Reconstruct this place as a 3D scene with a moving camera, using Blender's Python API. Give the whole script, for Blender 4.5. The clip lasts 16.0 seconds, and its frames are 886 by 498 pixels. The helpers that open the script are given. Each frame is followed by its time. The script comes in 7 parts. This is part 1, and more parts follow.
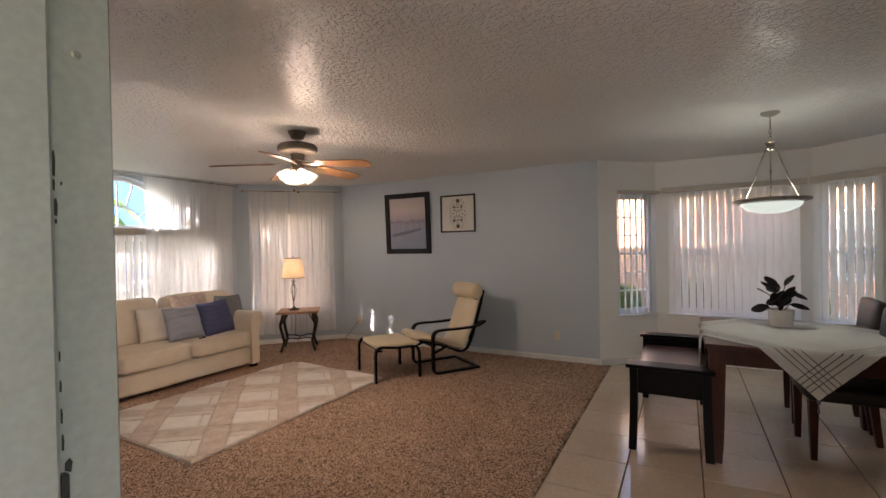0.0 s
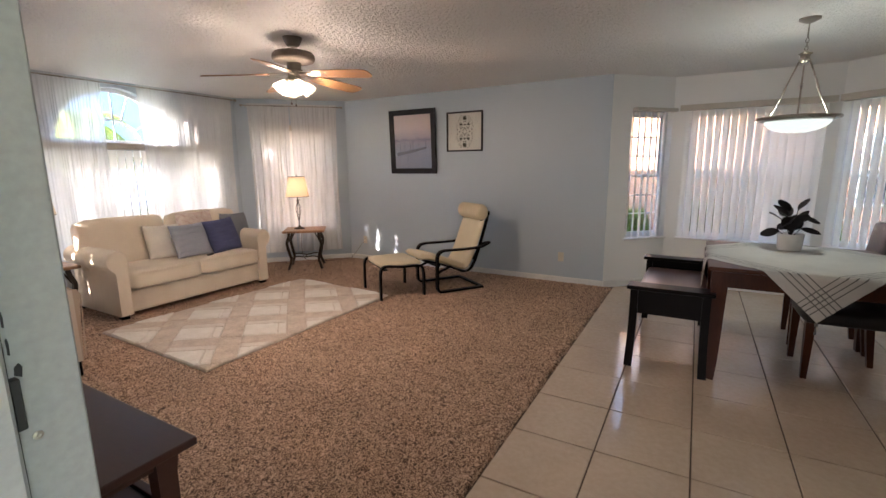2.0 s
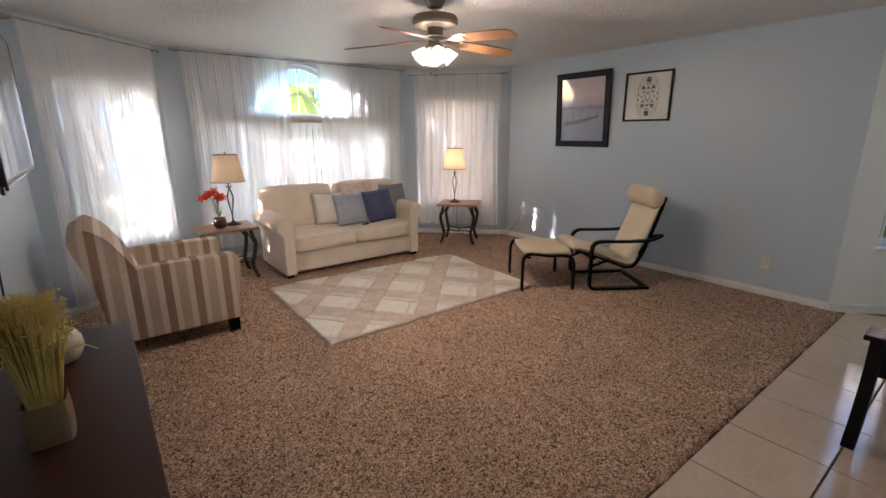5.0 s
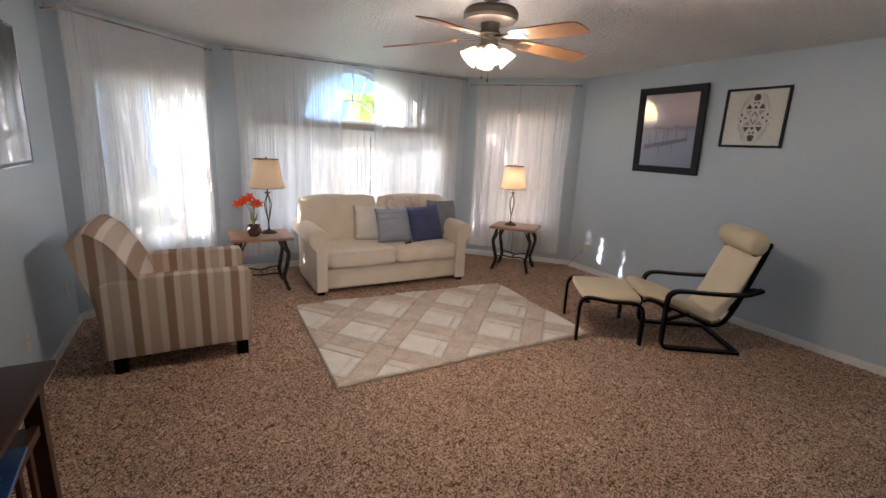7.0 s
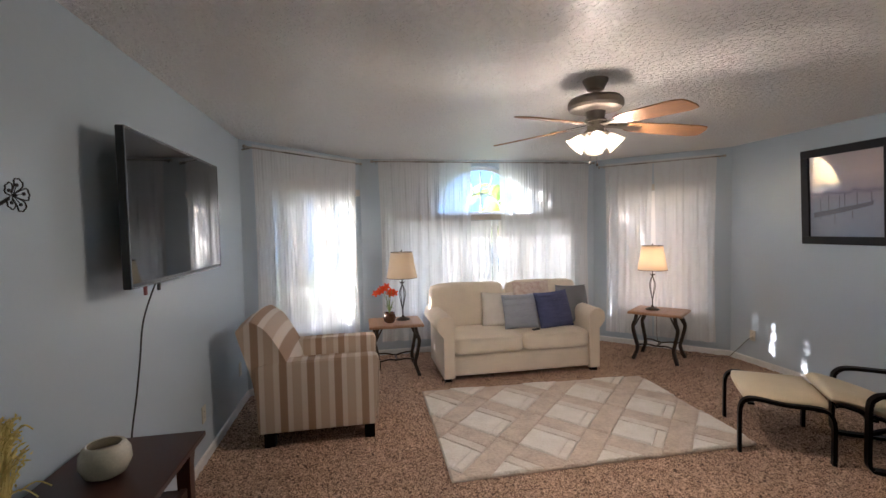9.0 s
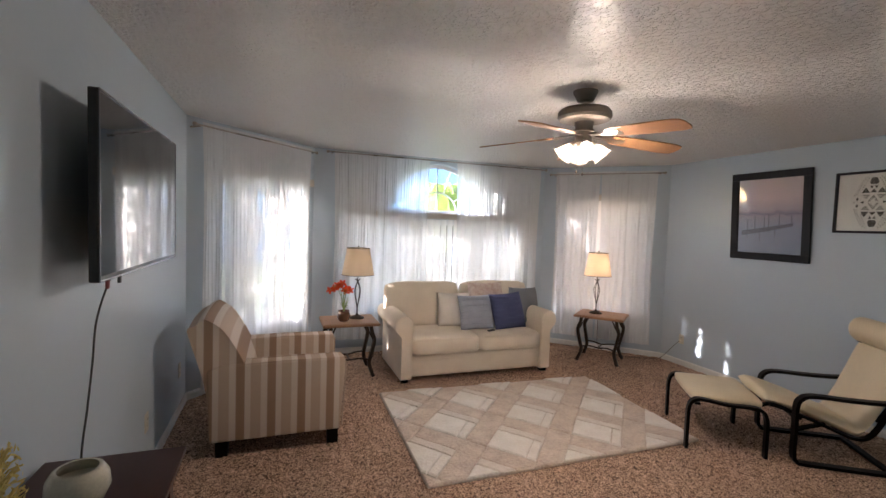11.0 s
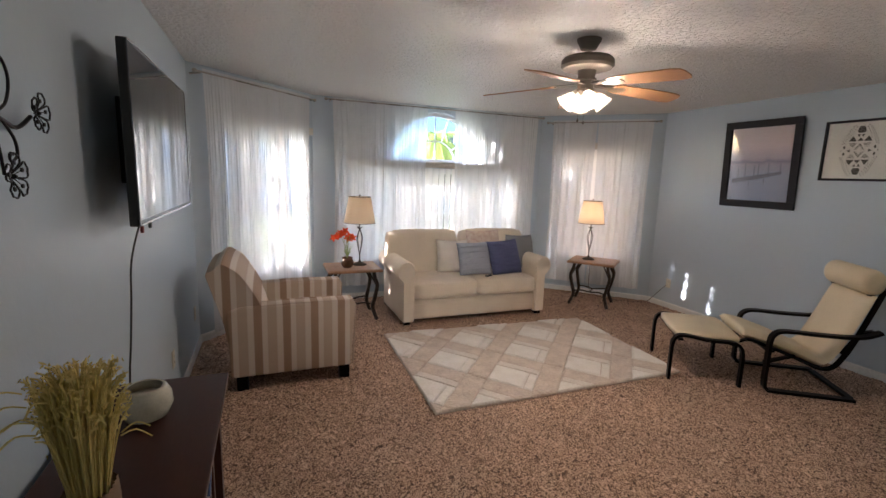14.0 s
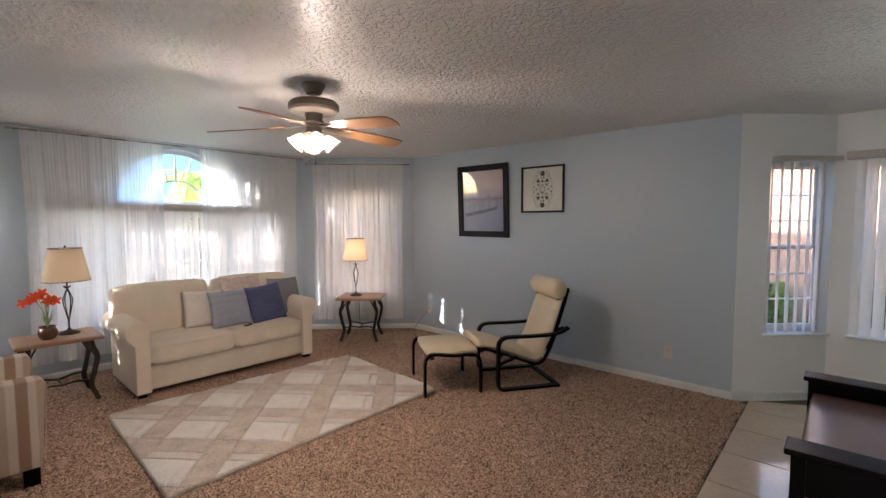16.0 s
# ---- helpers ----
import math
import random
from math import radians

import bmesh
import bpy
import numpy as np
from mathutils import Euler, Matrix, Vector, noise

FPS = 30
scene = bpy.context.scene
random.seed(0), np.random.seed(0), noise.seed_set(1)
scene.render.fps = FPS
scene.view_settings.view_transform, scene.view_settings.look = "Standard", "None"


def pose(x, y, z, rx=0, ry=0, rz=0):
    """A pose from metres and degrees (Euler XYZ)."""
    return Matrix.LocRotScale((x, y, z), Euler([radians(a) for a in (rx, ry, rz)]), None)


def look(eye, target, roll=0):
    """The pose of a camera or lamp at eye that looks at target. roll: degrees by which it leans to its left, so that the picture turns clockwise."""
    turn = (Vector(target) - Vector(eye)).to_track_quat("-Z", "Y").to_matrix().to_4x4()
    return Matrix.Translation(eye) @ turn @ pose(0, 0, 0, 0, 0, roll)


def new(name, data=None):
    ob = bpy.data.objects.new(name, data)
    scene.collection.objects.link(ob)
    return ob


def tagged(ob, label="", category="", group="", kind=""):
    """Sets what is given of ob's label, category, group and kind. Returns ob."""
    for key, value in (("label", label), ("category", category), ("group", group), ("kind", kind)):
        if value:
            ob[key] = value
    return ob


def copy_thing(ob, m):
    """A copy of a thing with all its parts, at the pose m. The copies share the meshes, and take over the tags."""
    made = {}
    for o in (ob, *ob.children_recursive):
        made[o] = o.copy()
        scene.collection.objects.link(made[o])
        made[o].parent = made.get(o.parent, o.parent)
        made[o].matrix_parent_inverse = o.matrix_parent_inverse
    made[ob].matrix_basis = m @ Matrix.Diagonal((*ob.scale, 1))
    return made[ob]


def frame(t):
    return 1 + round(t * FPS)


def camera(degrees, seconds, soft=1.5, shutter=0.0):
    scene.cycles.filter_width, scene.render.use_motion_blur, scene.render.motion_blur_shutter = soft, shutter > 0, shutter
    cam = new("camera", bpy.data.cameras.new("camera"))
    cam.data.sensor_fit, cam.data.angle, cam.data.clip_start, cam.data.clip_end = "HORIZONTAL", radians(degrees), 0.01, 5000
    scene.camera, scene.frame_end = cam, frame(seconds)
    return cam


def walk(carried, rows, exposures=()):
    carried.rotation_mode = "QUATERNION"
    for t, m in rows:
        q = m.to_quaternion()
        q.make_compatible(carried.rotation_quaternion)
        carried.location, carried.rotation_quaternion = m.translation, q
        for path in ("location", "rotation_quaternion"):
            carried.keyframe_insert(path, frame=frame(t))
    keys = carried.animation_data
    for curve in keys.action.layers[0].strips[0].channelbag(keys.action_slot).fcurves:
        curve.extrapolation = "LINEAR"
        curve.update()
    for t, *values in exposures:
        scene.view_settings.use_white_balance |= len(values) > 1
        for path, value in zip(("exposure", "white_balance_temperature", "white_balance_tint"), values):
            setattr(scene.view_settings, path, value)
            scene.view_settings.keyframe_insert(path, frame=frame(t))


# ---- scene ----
cam = camera(89.4, 16.0)
EXPOSURES = [(0, 4.3, 6950, 26), (1.5, 4.62, 6650, 24), (3.5, 4.82, 6300, 22), (5, 4.6, 6200, 21), (9, 4.48, 6000, 19), (12.5, 4.48, 6150, 21), (15, 4.44, 6050, 19), (16, 4.47, 6150, 21)]
PATH = [
    (0, (-0.232, -0.793, 1.473), (1.527, 0.158, 1.455), -1.1),
    (0.5, (-0.21, -0.791, 1.463), (1.532, 0.175, 1.289), -0.8),
    (1, (-0.187, -0.803, 1.453), (1.565, 0.129, 1.199), -0.4),
    (1.5, (-0.188, -0.803, 1.455), (1.531, 0.162, 1.117), -0.7),
    (2, (-0.173, -0.791, 1.448), (1.539, 0.176, 1.086), -0.5),
    (2.5, (-0.147, -0.778, 1.434), (1.536, 0.227, 1.039), -1.0),
    (3, (-0.129, -0.808, 1.439), (1.534, 0.226, 1.03), -1.3),
    (3.5, (-0.08, -0.819, 1.441), (1.522, 0.303, 1.023), -1.9),
    (4, (0.092, -0.759, 1.448), (1.618, 0.447, 0.98), -1.5),
    (4.5, (0.243, -0.679, 1.513), (1.635, 0.665, 1.008), -1.8),
    (5, (0.409, -0.734, 1.534), (1.591, 0.798, 1.031), -0.3),
    (5.2, (0.463, -0.747, 1.535), (1.552, 0.856, 1.041), 1.5),
    (7.3, (0.989, -0.345, 1.55), (1.873, 1.395, 1.114), 3.2),
    (7.5, (1.06, -0.361, 1.554), (1.853, 1.425, 1.127), 2.8),
    (8, (1.206, -0.451, 1.557), (1.793, 1.417, 1.148), 2.2),
    (8.5, (1.208, -0.466, 1.558), (1.395, 1.5, 1.246), 0.5),
    (9, (1.071, -0.459, 1.57), (1.441, 1.505, 1.48), -1.2),
    (9.2, (0.989, -0.455, 1.567), (1.474, 1.484, 1.491), -1.4),
    (11.3, (0.686, -0.282, 1.586), (1.47, 1.555, 1.472), 3.5),
    (11.5, (0.647, -0.295, 1.584), (1.524, 1.497, 1.44), 3.8),
    (12, (0.615, -0.328, 1.582), (1.543, 1.421, 1.303), 3.9),
    (12.5, (0.643, -0.366, 1.583), (1.572, 1.379, 1.285), 3.5),
    (13, (0.642, -0.403, 1.58), (1.571, 1.342, 1.278), 3.2),
    (13.5, (0.625, -0.404, 1.572), (1.54, 1.347, 1.266), 3.1),
    (14, (0.595, -0.392, 1.571), (1.322, 1.443, 1.25), 1.9),
    (14.5, (0.613, -0.414, 1.62), (0.586, 1.571, 1.375), -1.2),
    (15, (0.672, -0.45, 1.621), (0.357, 1.519, 1.473), -2.8),
    (15.5, (0.746, -0.54, 1.596), (1.21, 1.401, 1.471), -3.2),
    (15.8, (0.802, -0.591, 1.593), (1.85, 1.112, 1.596), 2.6),
    (16, (0.847, -0.57, 1.558), (2.33, 0.766, 1.431), -0.1),
]
walk(cam, [(t, look(eye, target, roll)) for t, eye, target, roll in PATH], EXPOSURES)

# ---- light ----
SUN_WAY = Vector((4.5, -1.35, -1.37)).normalized()   # the way the low morning sun travels
world = bpy.data.worlds.new("world")
scene.world = world
world.use_nodes = True
wt = world.node_tree
sky = wt.nodes.new("ShaderNodeTexSky")
sky.sky_type = "NISHITA"
sky.sun_disc = False
sky.sun_elevation = math.asin(-SUN_WAY.z)
sky.sun_rotation = math.atan2(-SUN_WAY.x, -SUN_WAY.y)
wt.links.new(sky.outputs[0], wt.nodes["Background"].inputs[0])
wt.nodes["Background"].inputs[1].default_value = 0.15
sun = new("sun", bpy.data.lights.new("sun", "SUN"))
sun.data.energy, sun.data.angle, sun.data.color = 5.0, radians(0.5), (1.0, 0.93, 0.82)
sun.matrix_world = look((0, 0, 8), Vector((0, 0, 8)) + SUN_WAY)


def area(name, eye, target, w, h, watts, colour=(1, 1, 1)):
    ob = new(name, bpy.data.lights.new(name, "AREA"))
    ob.data.shape, ob.data.size, ob.data.size_y = "RECTANGLE", w, h
    ob.data.energy, ob.data.color = watts, colour
    ob.matrix_world = look(eye, target)
    return ob


def bulb(name, place, watts, colour, radius=0.03):
    ob = new(name, bpy.data.lights.new(name, "POINT"))
    ob.data.energy, ob.data.color, ob.data.shadow_soft_size = watts, colour, radius
    ob.location = place
    return ob


# the open front door lets daylight in, from a lamp added outside it
area("door_daylight", (-2.1, -0.77, 1.15), (3.0, -0.77, 1.1), 1.2, 1.9, 1.3, (1.0, 0.98, 0.95))
# lamps for sky light in the openings of the bay windows, outside the blinds
area("bay_daylight", (2.69, 5.48, 1.08), (2.69, 0, 1.08), 2.3, 1.15, 1.8, (0.90, 0.96, 1.0))
area("bay_daylight", (0.375, 4.895, 1.24), (1.375, 3.895, 1.24), 1.04, 1.45, 0.8, (0.90, 0.96, 1.0))
# peach lamp added for the glow off the stucco house, not the sky
area("bay_daylight", (4.99, 4.80, 1.24), (4.0, 3.81, 1.24), 1.03, 1.45, 1.6, (1.0, 0.80, 0.62))

# ---- materials ----


def mat(name, col, rough=0.5, metal=0.0, col2=None, vscale=4.0, bump=0.0, bscale=120.0, stretch=(1, 1, 1), coat=0.0,
        fine=None, sheen=0.0, trans=0.0, seed=0.0):
    """A surface with two scales of colour variation and a fine relief."""
    m = bpy.data.materials.new(name)
    m.use_nodes = True
    nt = m.node_tree
    b = nt.nodes["Principled BSDF"]
    b.inputs["Roughness"].default_value = rough
    b.inputs["Metallic"].default_value = metal
    b.inputs["Coat Weight"].default_value = coat
    b.inputs["Sheen Weight"].default_value = sheen
    tc = nt.nodes.new("ShaderNodeTexCoord")
    mp = nt.nodes.new("ShaderNodeMapping")
    mp.inputs["Scale"].default_value = stretch
    mp.inputs["Location"].default_value = (seed, seed, seed)
    nt.links.new(tc.outputs["Object"], mp.inputs[0])
    col2 = col2 or tuple(c * 0.82 for c in col)
    n1 = nt.nodes.new("ShaderNodeTexNoise")
    n1.inputs["Scale"].default_value, n1.inputs["Detail"].default_value = vscale, 4
    n2 = nt.nodes.new("ShaderNodeTexNoise")
    n2.inputs["Scale"].default_value, n2.inputs["Detail"].default_value = fine or bscale, 3
    for n in (n1, n2):
        nt.links.new(mp.outputs[0], n.inputs["Vector"])
    add = nt.nodes.new("ShaderNodeMath")
    add.operation = "MULTIPLY_ADD"
    nt.links.new(n2.outputs["Fac"], add.inputs[0])
    add.inputs[1].default_value = 0.5
    sc = nt.nodes.new("ShaderNodeMath")
    sc.operation = "MULTIPLY"
    sc.inputs[1].default_value = 0.6
    nt.links.new(n1.outputs["Fac"], sc.inputs[0])
    nt.links.new(sc.outputs[0], add.inputs[2])
    ramp = nt.nodes.new("ShaderNodeValToRGB")
    ramp.color_ramp.elements[0].position, ramp.color_ramp.elements[1].position = 0.38, 0.68
    ramp.color_ramp.elements[0].color, ramp.color_ramp.elements[1].color = (*col2, 1), (*col, 1)
    nt.links.new(add.outputs[0], ramp.inputs[0])
    nt.links.new(ramp.outputs[0], b.inputs["Base Color"])
    rr = nt.nodes.new("ShaderNodeMapRange")
    rr.inputs["To Min"].default_value, rr.inputs["To Max"].default_value = max(0.02, rough - 0.07), min(1, rough + 0.07)
    nt.links.new(n1.outputs["Fac"], rr.inputs["Value"])
    nt.links.new(rr.outputs[0], b.inputs["Roughness"])
    if bump:
        bp = nt.nodes.new("ShaderNodeBump")
        bp.inputs["Strength"].default_value, bp.inputs["Distance"].default_value = min(1, bump), 0.004
        n3 = nt.nodes.new("ShaderNodeTexNoise")
        n3.inputs["Scale"].default_value, n3.inputs["Detail"].default_value = bscale, 4
        nt.links.new(mp.outputs[0], n3.inputs["Vector"])
        nt.links.new(n3.outputs["Fac"], bp.inputs["Height"])
        nt.links.new(bp.outputs[0], b.inputs["Normal"])
    return m


def knockdown(name, col, rough, scale, strength, deep=0.006):
    """Trowelled, flattened plaster splats."""
    m = mat(name, col, rough, col2=tuple(c * 0.988 for c in col), vscale=1.3, seed=7.3)
    nt = m.node_tree
    b = nt.nodes["Principled BSDF"]
    nt.links.remove(b.inputs["Roughness"].links[0])
    b.inputs["Roughness"].default_value = rough
    tc = nt.nodes.new("ShaderNodeTexCoord")
    n = nt.nodes.new("ShaderNodeTexNoise")
    n.inputs["Scale"].default_value, n.inputs["Detail"].default_value, n.inputs["Distortion"].default_value = scale, 3, 0.6
    nt.links.new(tc.outputs["Object"], n.inputs["Vector"])
    r = nt.nodes.new("ShaderNodeValToRGB")
    r.color_ramp.elements[0].position, r.color_ramp.elements[1].position = 0.44, 0.59
    nt.links.new(n.outputs["Fac"], r.inputs[0])
    bp = nt.nodes.new("ShaderNodeBump")
    bp.inputs["Strength"].default_value, bp.inputs["Distance"].default_value = strength, deep
    nt.links.new(r.outputs[0], bp.inputs["Height"])
    nt.links.new(bp.outputs[0], b.inputs["Normal"])
    return m


def glass(name, tint=(1, 1, 1), clear=0.92):
    m = bpy.data.materials.new(name)
    m.use_nodes = True
    nt = m.node_tree
    nt.nodes.remove(nt.nodes["Principled BSDF"])
    tr, gl, mx = nt.nodes.new("ShaderNodeBsdfTransparent"), nt.nodes.new("ShaderNodeBsdfGlossy"), nt.nodes.new("ShaderNodeMixShader")
    tr.inputs[0].default_value = (*tint, 1)
    gl.inputs["Roughness"].default_value = 0.02
    mx.inputs[0].default_value = 1 - clear
    nt.links.new(tr.outputs[0], mx.inputs[1])
    nt.links.new(gl.outputs[0], mx.inputs[2])
    nt.links.new(mx.outputs[0], nt.nodes["Material Output"].inputs[0])
    return m


def sheer(name, col, see, through_share, weave=900.0):
    """Cloth that lets light through: clear gaps, light scattered through, light thrown back."""
    m = bpy.data.materials.new(name)
    m.use_nodes = True
    nt = m.node_tree
    nt.nodes.remove(nt.nodes["Principled BSDF"])
    tr, tl, df = (nt.nodes.new("ShaderNodeBsdf" + k) for k in ("Transparent", "Translucent", "Diffuse"))
    a, b = nt.nodes.new("ShaderNodeMixShader"), nt.nodes.new("ShaderNodeMixShader")
    for s in (tl, df):
        s.inputs[0].default_value = (*col, 1)
    a.inputs[0].default_value = through_share
    nt.links.new(df.outputs[0], a.inputs[1])
    nt.links.new(tl.outputs[0], a.inputs[2])
    tc = nt.nodes.new("ShaderNodeTexCoord")
    n = nt.nodes.new("ShaderNodeTexNoise")
    n.inputs["Scale"].default_value = 14
    nt.links.new(tc.outputs["Object"], n.inputs["Vector"])
    r = nt.nodes.new("ShaderNodeMapRange")
    r.inputs["To Min"].default_value, r.inputs["To Max"].default_value = max(0.0, see - 0.03), see + 0.03
    nt.links.new(n.outputs["Fac"], r.inputs["Value"])
    nt.links.new(r.outputs[0], b.inputs[0])
    nt.links.new(a.outputs[0], b.inputs[1])
    nt.links.new(tr.outputs[0], b.inputs[2])
    nt.links.new(b.outputs[0], nt.nodes["Material Output"].inputs[0])
    return m


def glow(name, col, strength):
    m = bpy.data.materials.new(name)
    m.use_nodes = True
    b = m.node_tree.nodes["Principled BSDF"]
    b.inputs["Base Color"].default_value = (*[min(1, c) * 0.12 for c in col], 1)
    b.inputs["Emission Color"].default_value = (*col, 1)
    b.inputs["Emission Strength"].default_value = strength
    b.inputs["Roughness"].default_value = 0.4
    return m


M_WALL = knockdown("wall_paint_blue_grey", (0.447, 0.525, 0.585), 0.42, 26, 0.045)
M_WHITEWALL = knockdown("wall_paint_white", (0.80, 0.81, 0.79), 0.5, 26, 0.04)
M_CEIL = knockdown("ceiling_plaster", (0.84, 0.825, 0.80), 0.35, 36, 1.0, 0.012)
M_TRIM = mat("white_trim_paint", (0.78, 0.78, 0.76), 0.35, bump=0.05, bscale=60)
M_FRAME = mat("white_vinyl_frame", (0.74, 0.76, 0.78), 0.4)
# blue tint added to dim the bright outdoors seen through the arch
M_TINTED = glass("blue_tinted_glass", (0.50, 0.56, 0.64), 0.94)
# tint for insect screens, deepened to dim the bright outdoors
M_SCREENED_DIM = glass("screened_dimming_glass", (0.62, 0.63, 0.64), 0.95)
M_SHEER = sheer("sheer_curtain_cloth", (0.93, 0.945, 0.95), 0.34, 0.45)
M_BLIND = sheer("vinyl_blind_slat", (0.81, 0.80, 0.78), 0.01, 0.11)
M_BLIND_PALE = sheer("pale_vinyl_blind_slat", (0.84, 0.86, 0.84), 0.01, 0.10)
# the same vinyl passing less light: the left bay window's shade is put in here
M_BLIND_DIM = sheer("shaded_vinyl_blind_slat", (0.80, 0.79, 0.77), 0.01, 0.075)
M_VALANCE = mat("beige_blind_valance", (0.58, 0.54, 0.47), 0.5)
M_TILE = mat("beige_ceramic_tile", (0.62, 0.51, 0.40), 0.13, col2=(0.54, 0.43, 0.325), vscale=3, bump=0.04, bscale=30)
M_GROUT = mat("brown_grout", (0.10, 0.065, 0.045), 0.9, bump=0.4, bscale=200)


def shag():
    """Twisted pile: light tuft tips, the shade of the gaps between them painted dark, slow tramped patches."""
    m = bpy.data.materials.new("brown_shag_carpet")
    m.use_nodes = True
    nt = m.node_tree
    b = nt.nodes["Principled BSDF"]
    b.inputs["Roughness"].default_value = 0.95
    tc = nt.nodes.new("ShaderNodeTexCoord")

    def noise_at(scale, detail, distort):
        n = nt.nodes.new("ShaderNodeTexNoise")
        n.inputs["Scale"].default_value, n.inputs["Detail"].default_value, n.inputs["Distortion"].default_value = scale, detail, distort
        nt.links.new(tc.outputs["Object"], n.inputs["Vector"])
        return n
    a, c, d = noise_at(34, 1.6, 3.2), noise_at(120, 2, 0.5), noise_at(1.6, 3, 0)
    # the low, dark stops put the shade between tufts into the colour
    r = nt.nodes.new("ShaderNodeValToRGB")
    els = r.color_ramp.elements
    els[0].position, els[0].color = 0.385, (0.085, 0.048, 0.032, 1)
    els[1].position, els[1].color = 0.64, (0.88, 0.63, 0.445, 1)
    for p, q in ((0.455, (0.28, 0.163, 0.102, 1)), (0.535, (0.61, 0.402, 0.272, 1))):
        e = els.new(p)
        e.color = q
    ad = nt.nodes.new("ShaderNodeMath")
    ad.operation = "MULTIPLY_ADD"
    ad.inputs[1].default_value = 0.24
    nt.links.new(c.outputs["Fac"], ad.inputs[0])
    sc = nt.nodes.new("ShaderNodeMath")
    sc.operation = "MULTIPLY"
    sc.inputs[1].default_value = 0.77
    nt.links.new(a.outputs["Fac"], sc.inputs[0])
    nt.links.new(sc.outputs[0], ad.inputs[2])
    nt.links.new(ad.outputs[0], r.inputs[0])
    mr = nt.nodes.new("ShaderNodeMapRange")
    mr.inputs["To Min"].default_value, mr.inputs["To Max"].default_value = 0.62, 0.98
    nt.links.new(d.outputs["Fac"], mr.inputs["Value"])
    mx = nt.nodes.new("ShaderNodeMix")
    mx.data_type, mx.blend_type = "RGBA", "MULTIPLY"
    mx.inputs["Factor"].default_value = 1.0
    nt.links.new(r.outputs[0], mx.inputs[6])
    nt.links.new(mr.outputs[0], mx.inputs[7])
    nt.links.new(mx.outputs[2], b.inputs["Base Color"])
    bp = nt.nodes.new("ShaderNodeBump")
    bp.inputs["Strength"].default_value, bp.inputs["Distance"].default_value = 1.0, 0.008
    nt.links.new(ad.outputs[0], bp.inputs["Height"])
    nt.links.new(bp.outputs[0], b.inputs["Normal"])
    return m


M_CARPET = shag()
M_METAL = mat("brushed_nickel", (0.42, 0.385, 0.34), 0.28, 1.0, bump=0.05, bscale=300, stretch=(1, 1, 8))
M_PEWTER = mat("antique_pewter", (0.23, 0.20, 0.165), 0.48, 1.0, bump=0.05, bscale=300, stretch=(1, 1, 8))
M_GRASS = mat("lawn", (0.09, 0.13, 0.035), 0.9, col2=(0.05, 0.08, 0.02), vscale=2, bump=0.8, bscale=40)
M_CONC = mat("concrete", (0.42, 0.40, 0.37), 0.85, bump=0.3, bscale=60)
M_STUCCO = mat("peach_stucco", (0.44, 0.26, 0.175), 0.9, bump=0.5, bscale=90)
M_BLUEHOUSE = mat("pale_blue_siding", (0.30, 0.45, 0.62), 0.8, bump=0.2, bscale=60)
M_ROOF = mat("roof_shingle", (0.20, 0.16, 0.14), 0.9, bump=0.6, bscale=40)

# ---- small tools for shapes ----


def part(name, bm, material, parent=None, label="", kind="", smooth=0.0, group=""):
    me = bpy.data.meshes.new(name)
    bmesh.ops.recalc_face_normals(bm, faces=bm.faces)
    bm.to_mesh(me)
    bm.free()
    me.materials.append(material)
    if smooth:
        me.shade_smooth()
        me.set_sharp_from_angle(angle=radians(smooth))
    ob = new(name, me)
    if parent is not None:
        ob.parent = parent
    return tagged(ob, label, "", group, kind)


def thing(name, m, label, category, group=""):
    ob = new(name)
    ob.matrix_world = m
    return tagged(ob, label, category, group)


def structure(name, bm, material, label="", smooth=0.0):
    return part(name, bm, material, None, label, "structure", smooth)


def box(bm, x0, x1, y0, y1, z0, z1, bevel=0.0, seg=2):
    new_bm = bmesh.new()
    vs = [new_bm.verts.new((x, y, z)) for z in (z0, z1) for x, y in ((x0, y0), (x1, y0), (x1, y1), (x0, y1))]
    for f in ((3, 2, 1, 0), (4, 5, 6, 7), (0, 1, 5, 4), (1, 2, 6, 5), (2, 3, 7, 6), (3, 0, 4, 7)):
        new_bm.faces.new([vs[i] for i in f])
    if bevel:
        bmesh.ops.bevel(new_bm, geom=new_bm.edges[:], offset=bevel, segments=seg, affect="EDGES", profile=0.5)
    merge(bm, new_bm)


def merge(bm, other, m=None):
    if m is not None:
        bmesh.ops.transform(other, matrix=m, verts=other.verts)
    made = {v: bm.verts.new(v.co) for v in other.verts}
    for f in other.faces:
        try:
            bm.faces.new([made[v] for v in f.verts])
        except ValueError:
            pass
    other.free()


def prism(bm, outline, m, depth):
    """A flat outline (x, y) raised by depth along z, placed by m."""
    b = bmesh.new()
    lo = [b.verts.new((x, y, 0)) for x, y in outline]
    hi = [b.verts.new((x, y, depth)) for x, y in outline]
    b.faces.new(lo[::-1])
    b.faces.new(hi)
    n = len(lo)
    for i in range(n):
        b.faces.new((lo[i], lo[(i + 1) % n], hi[(i + 1) % n], hi[i]))
    merge(bm, b, m)


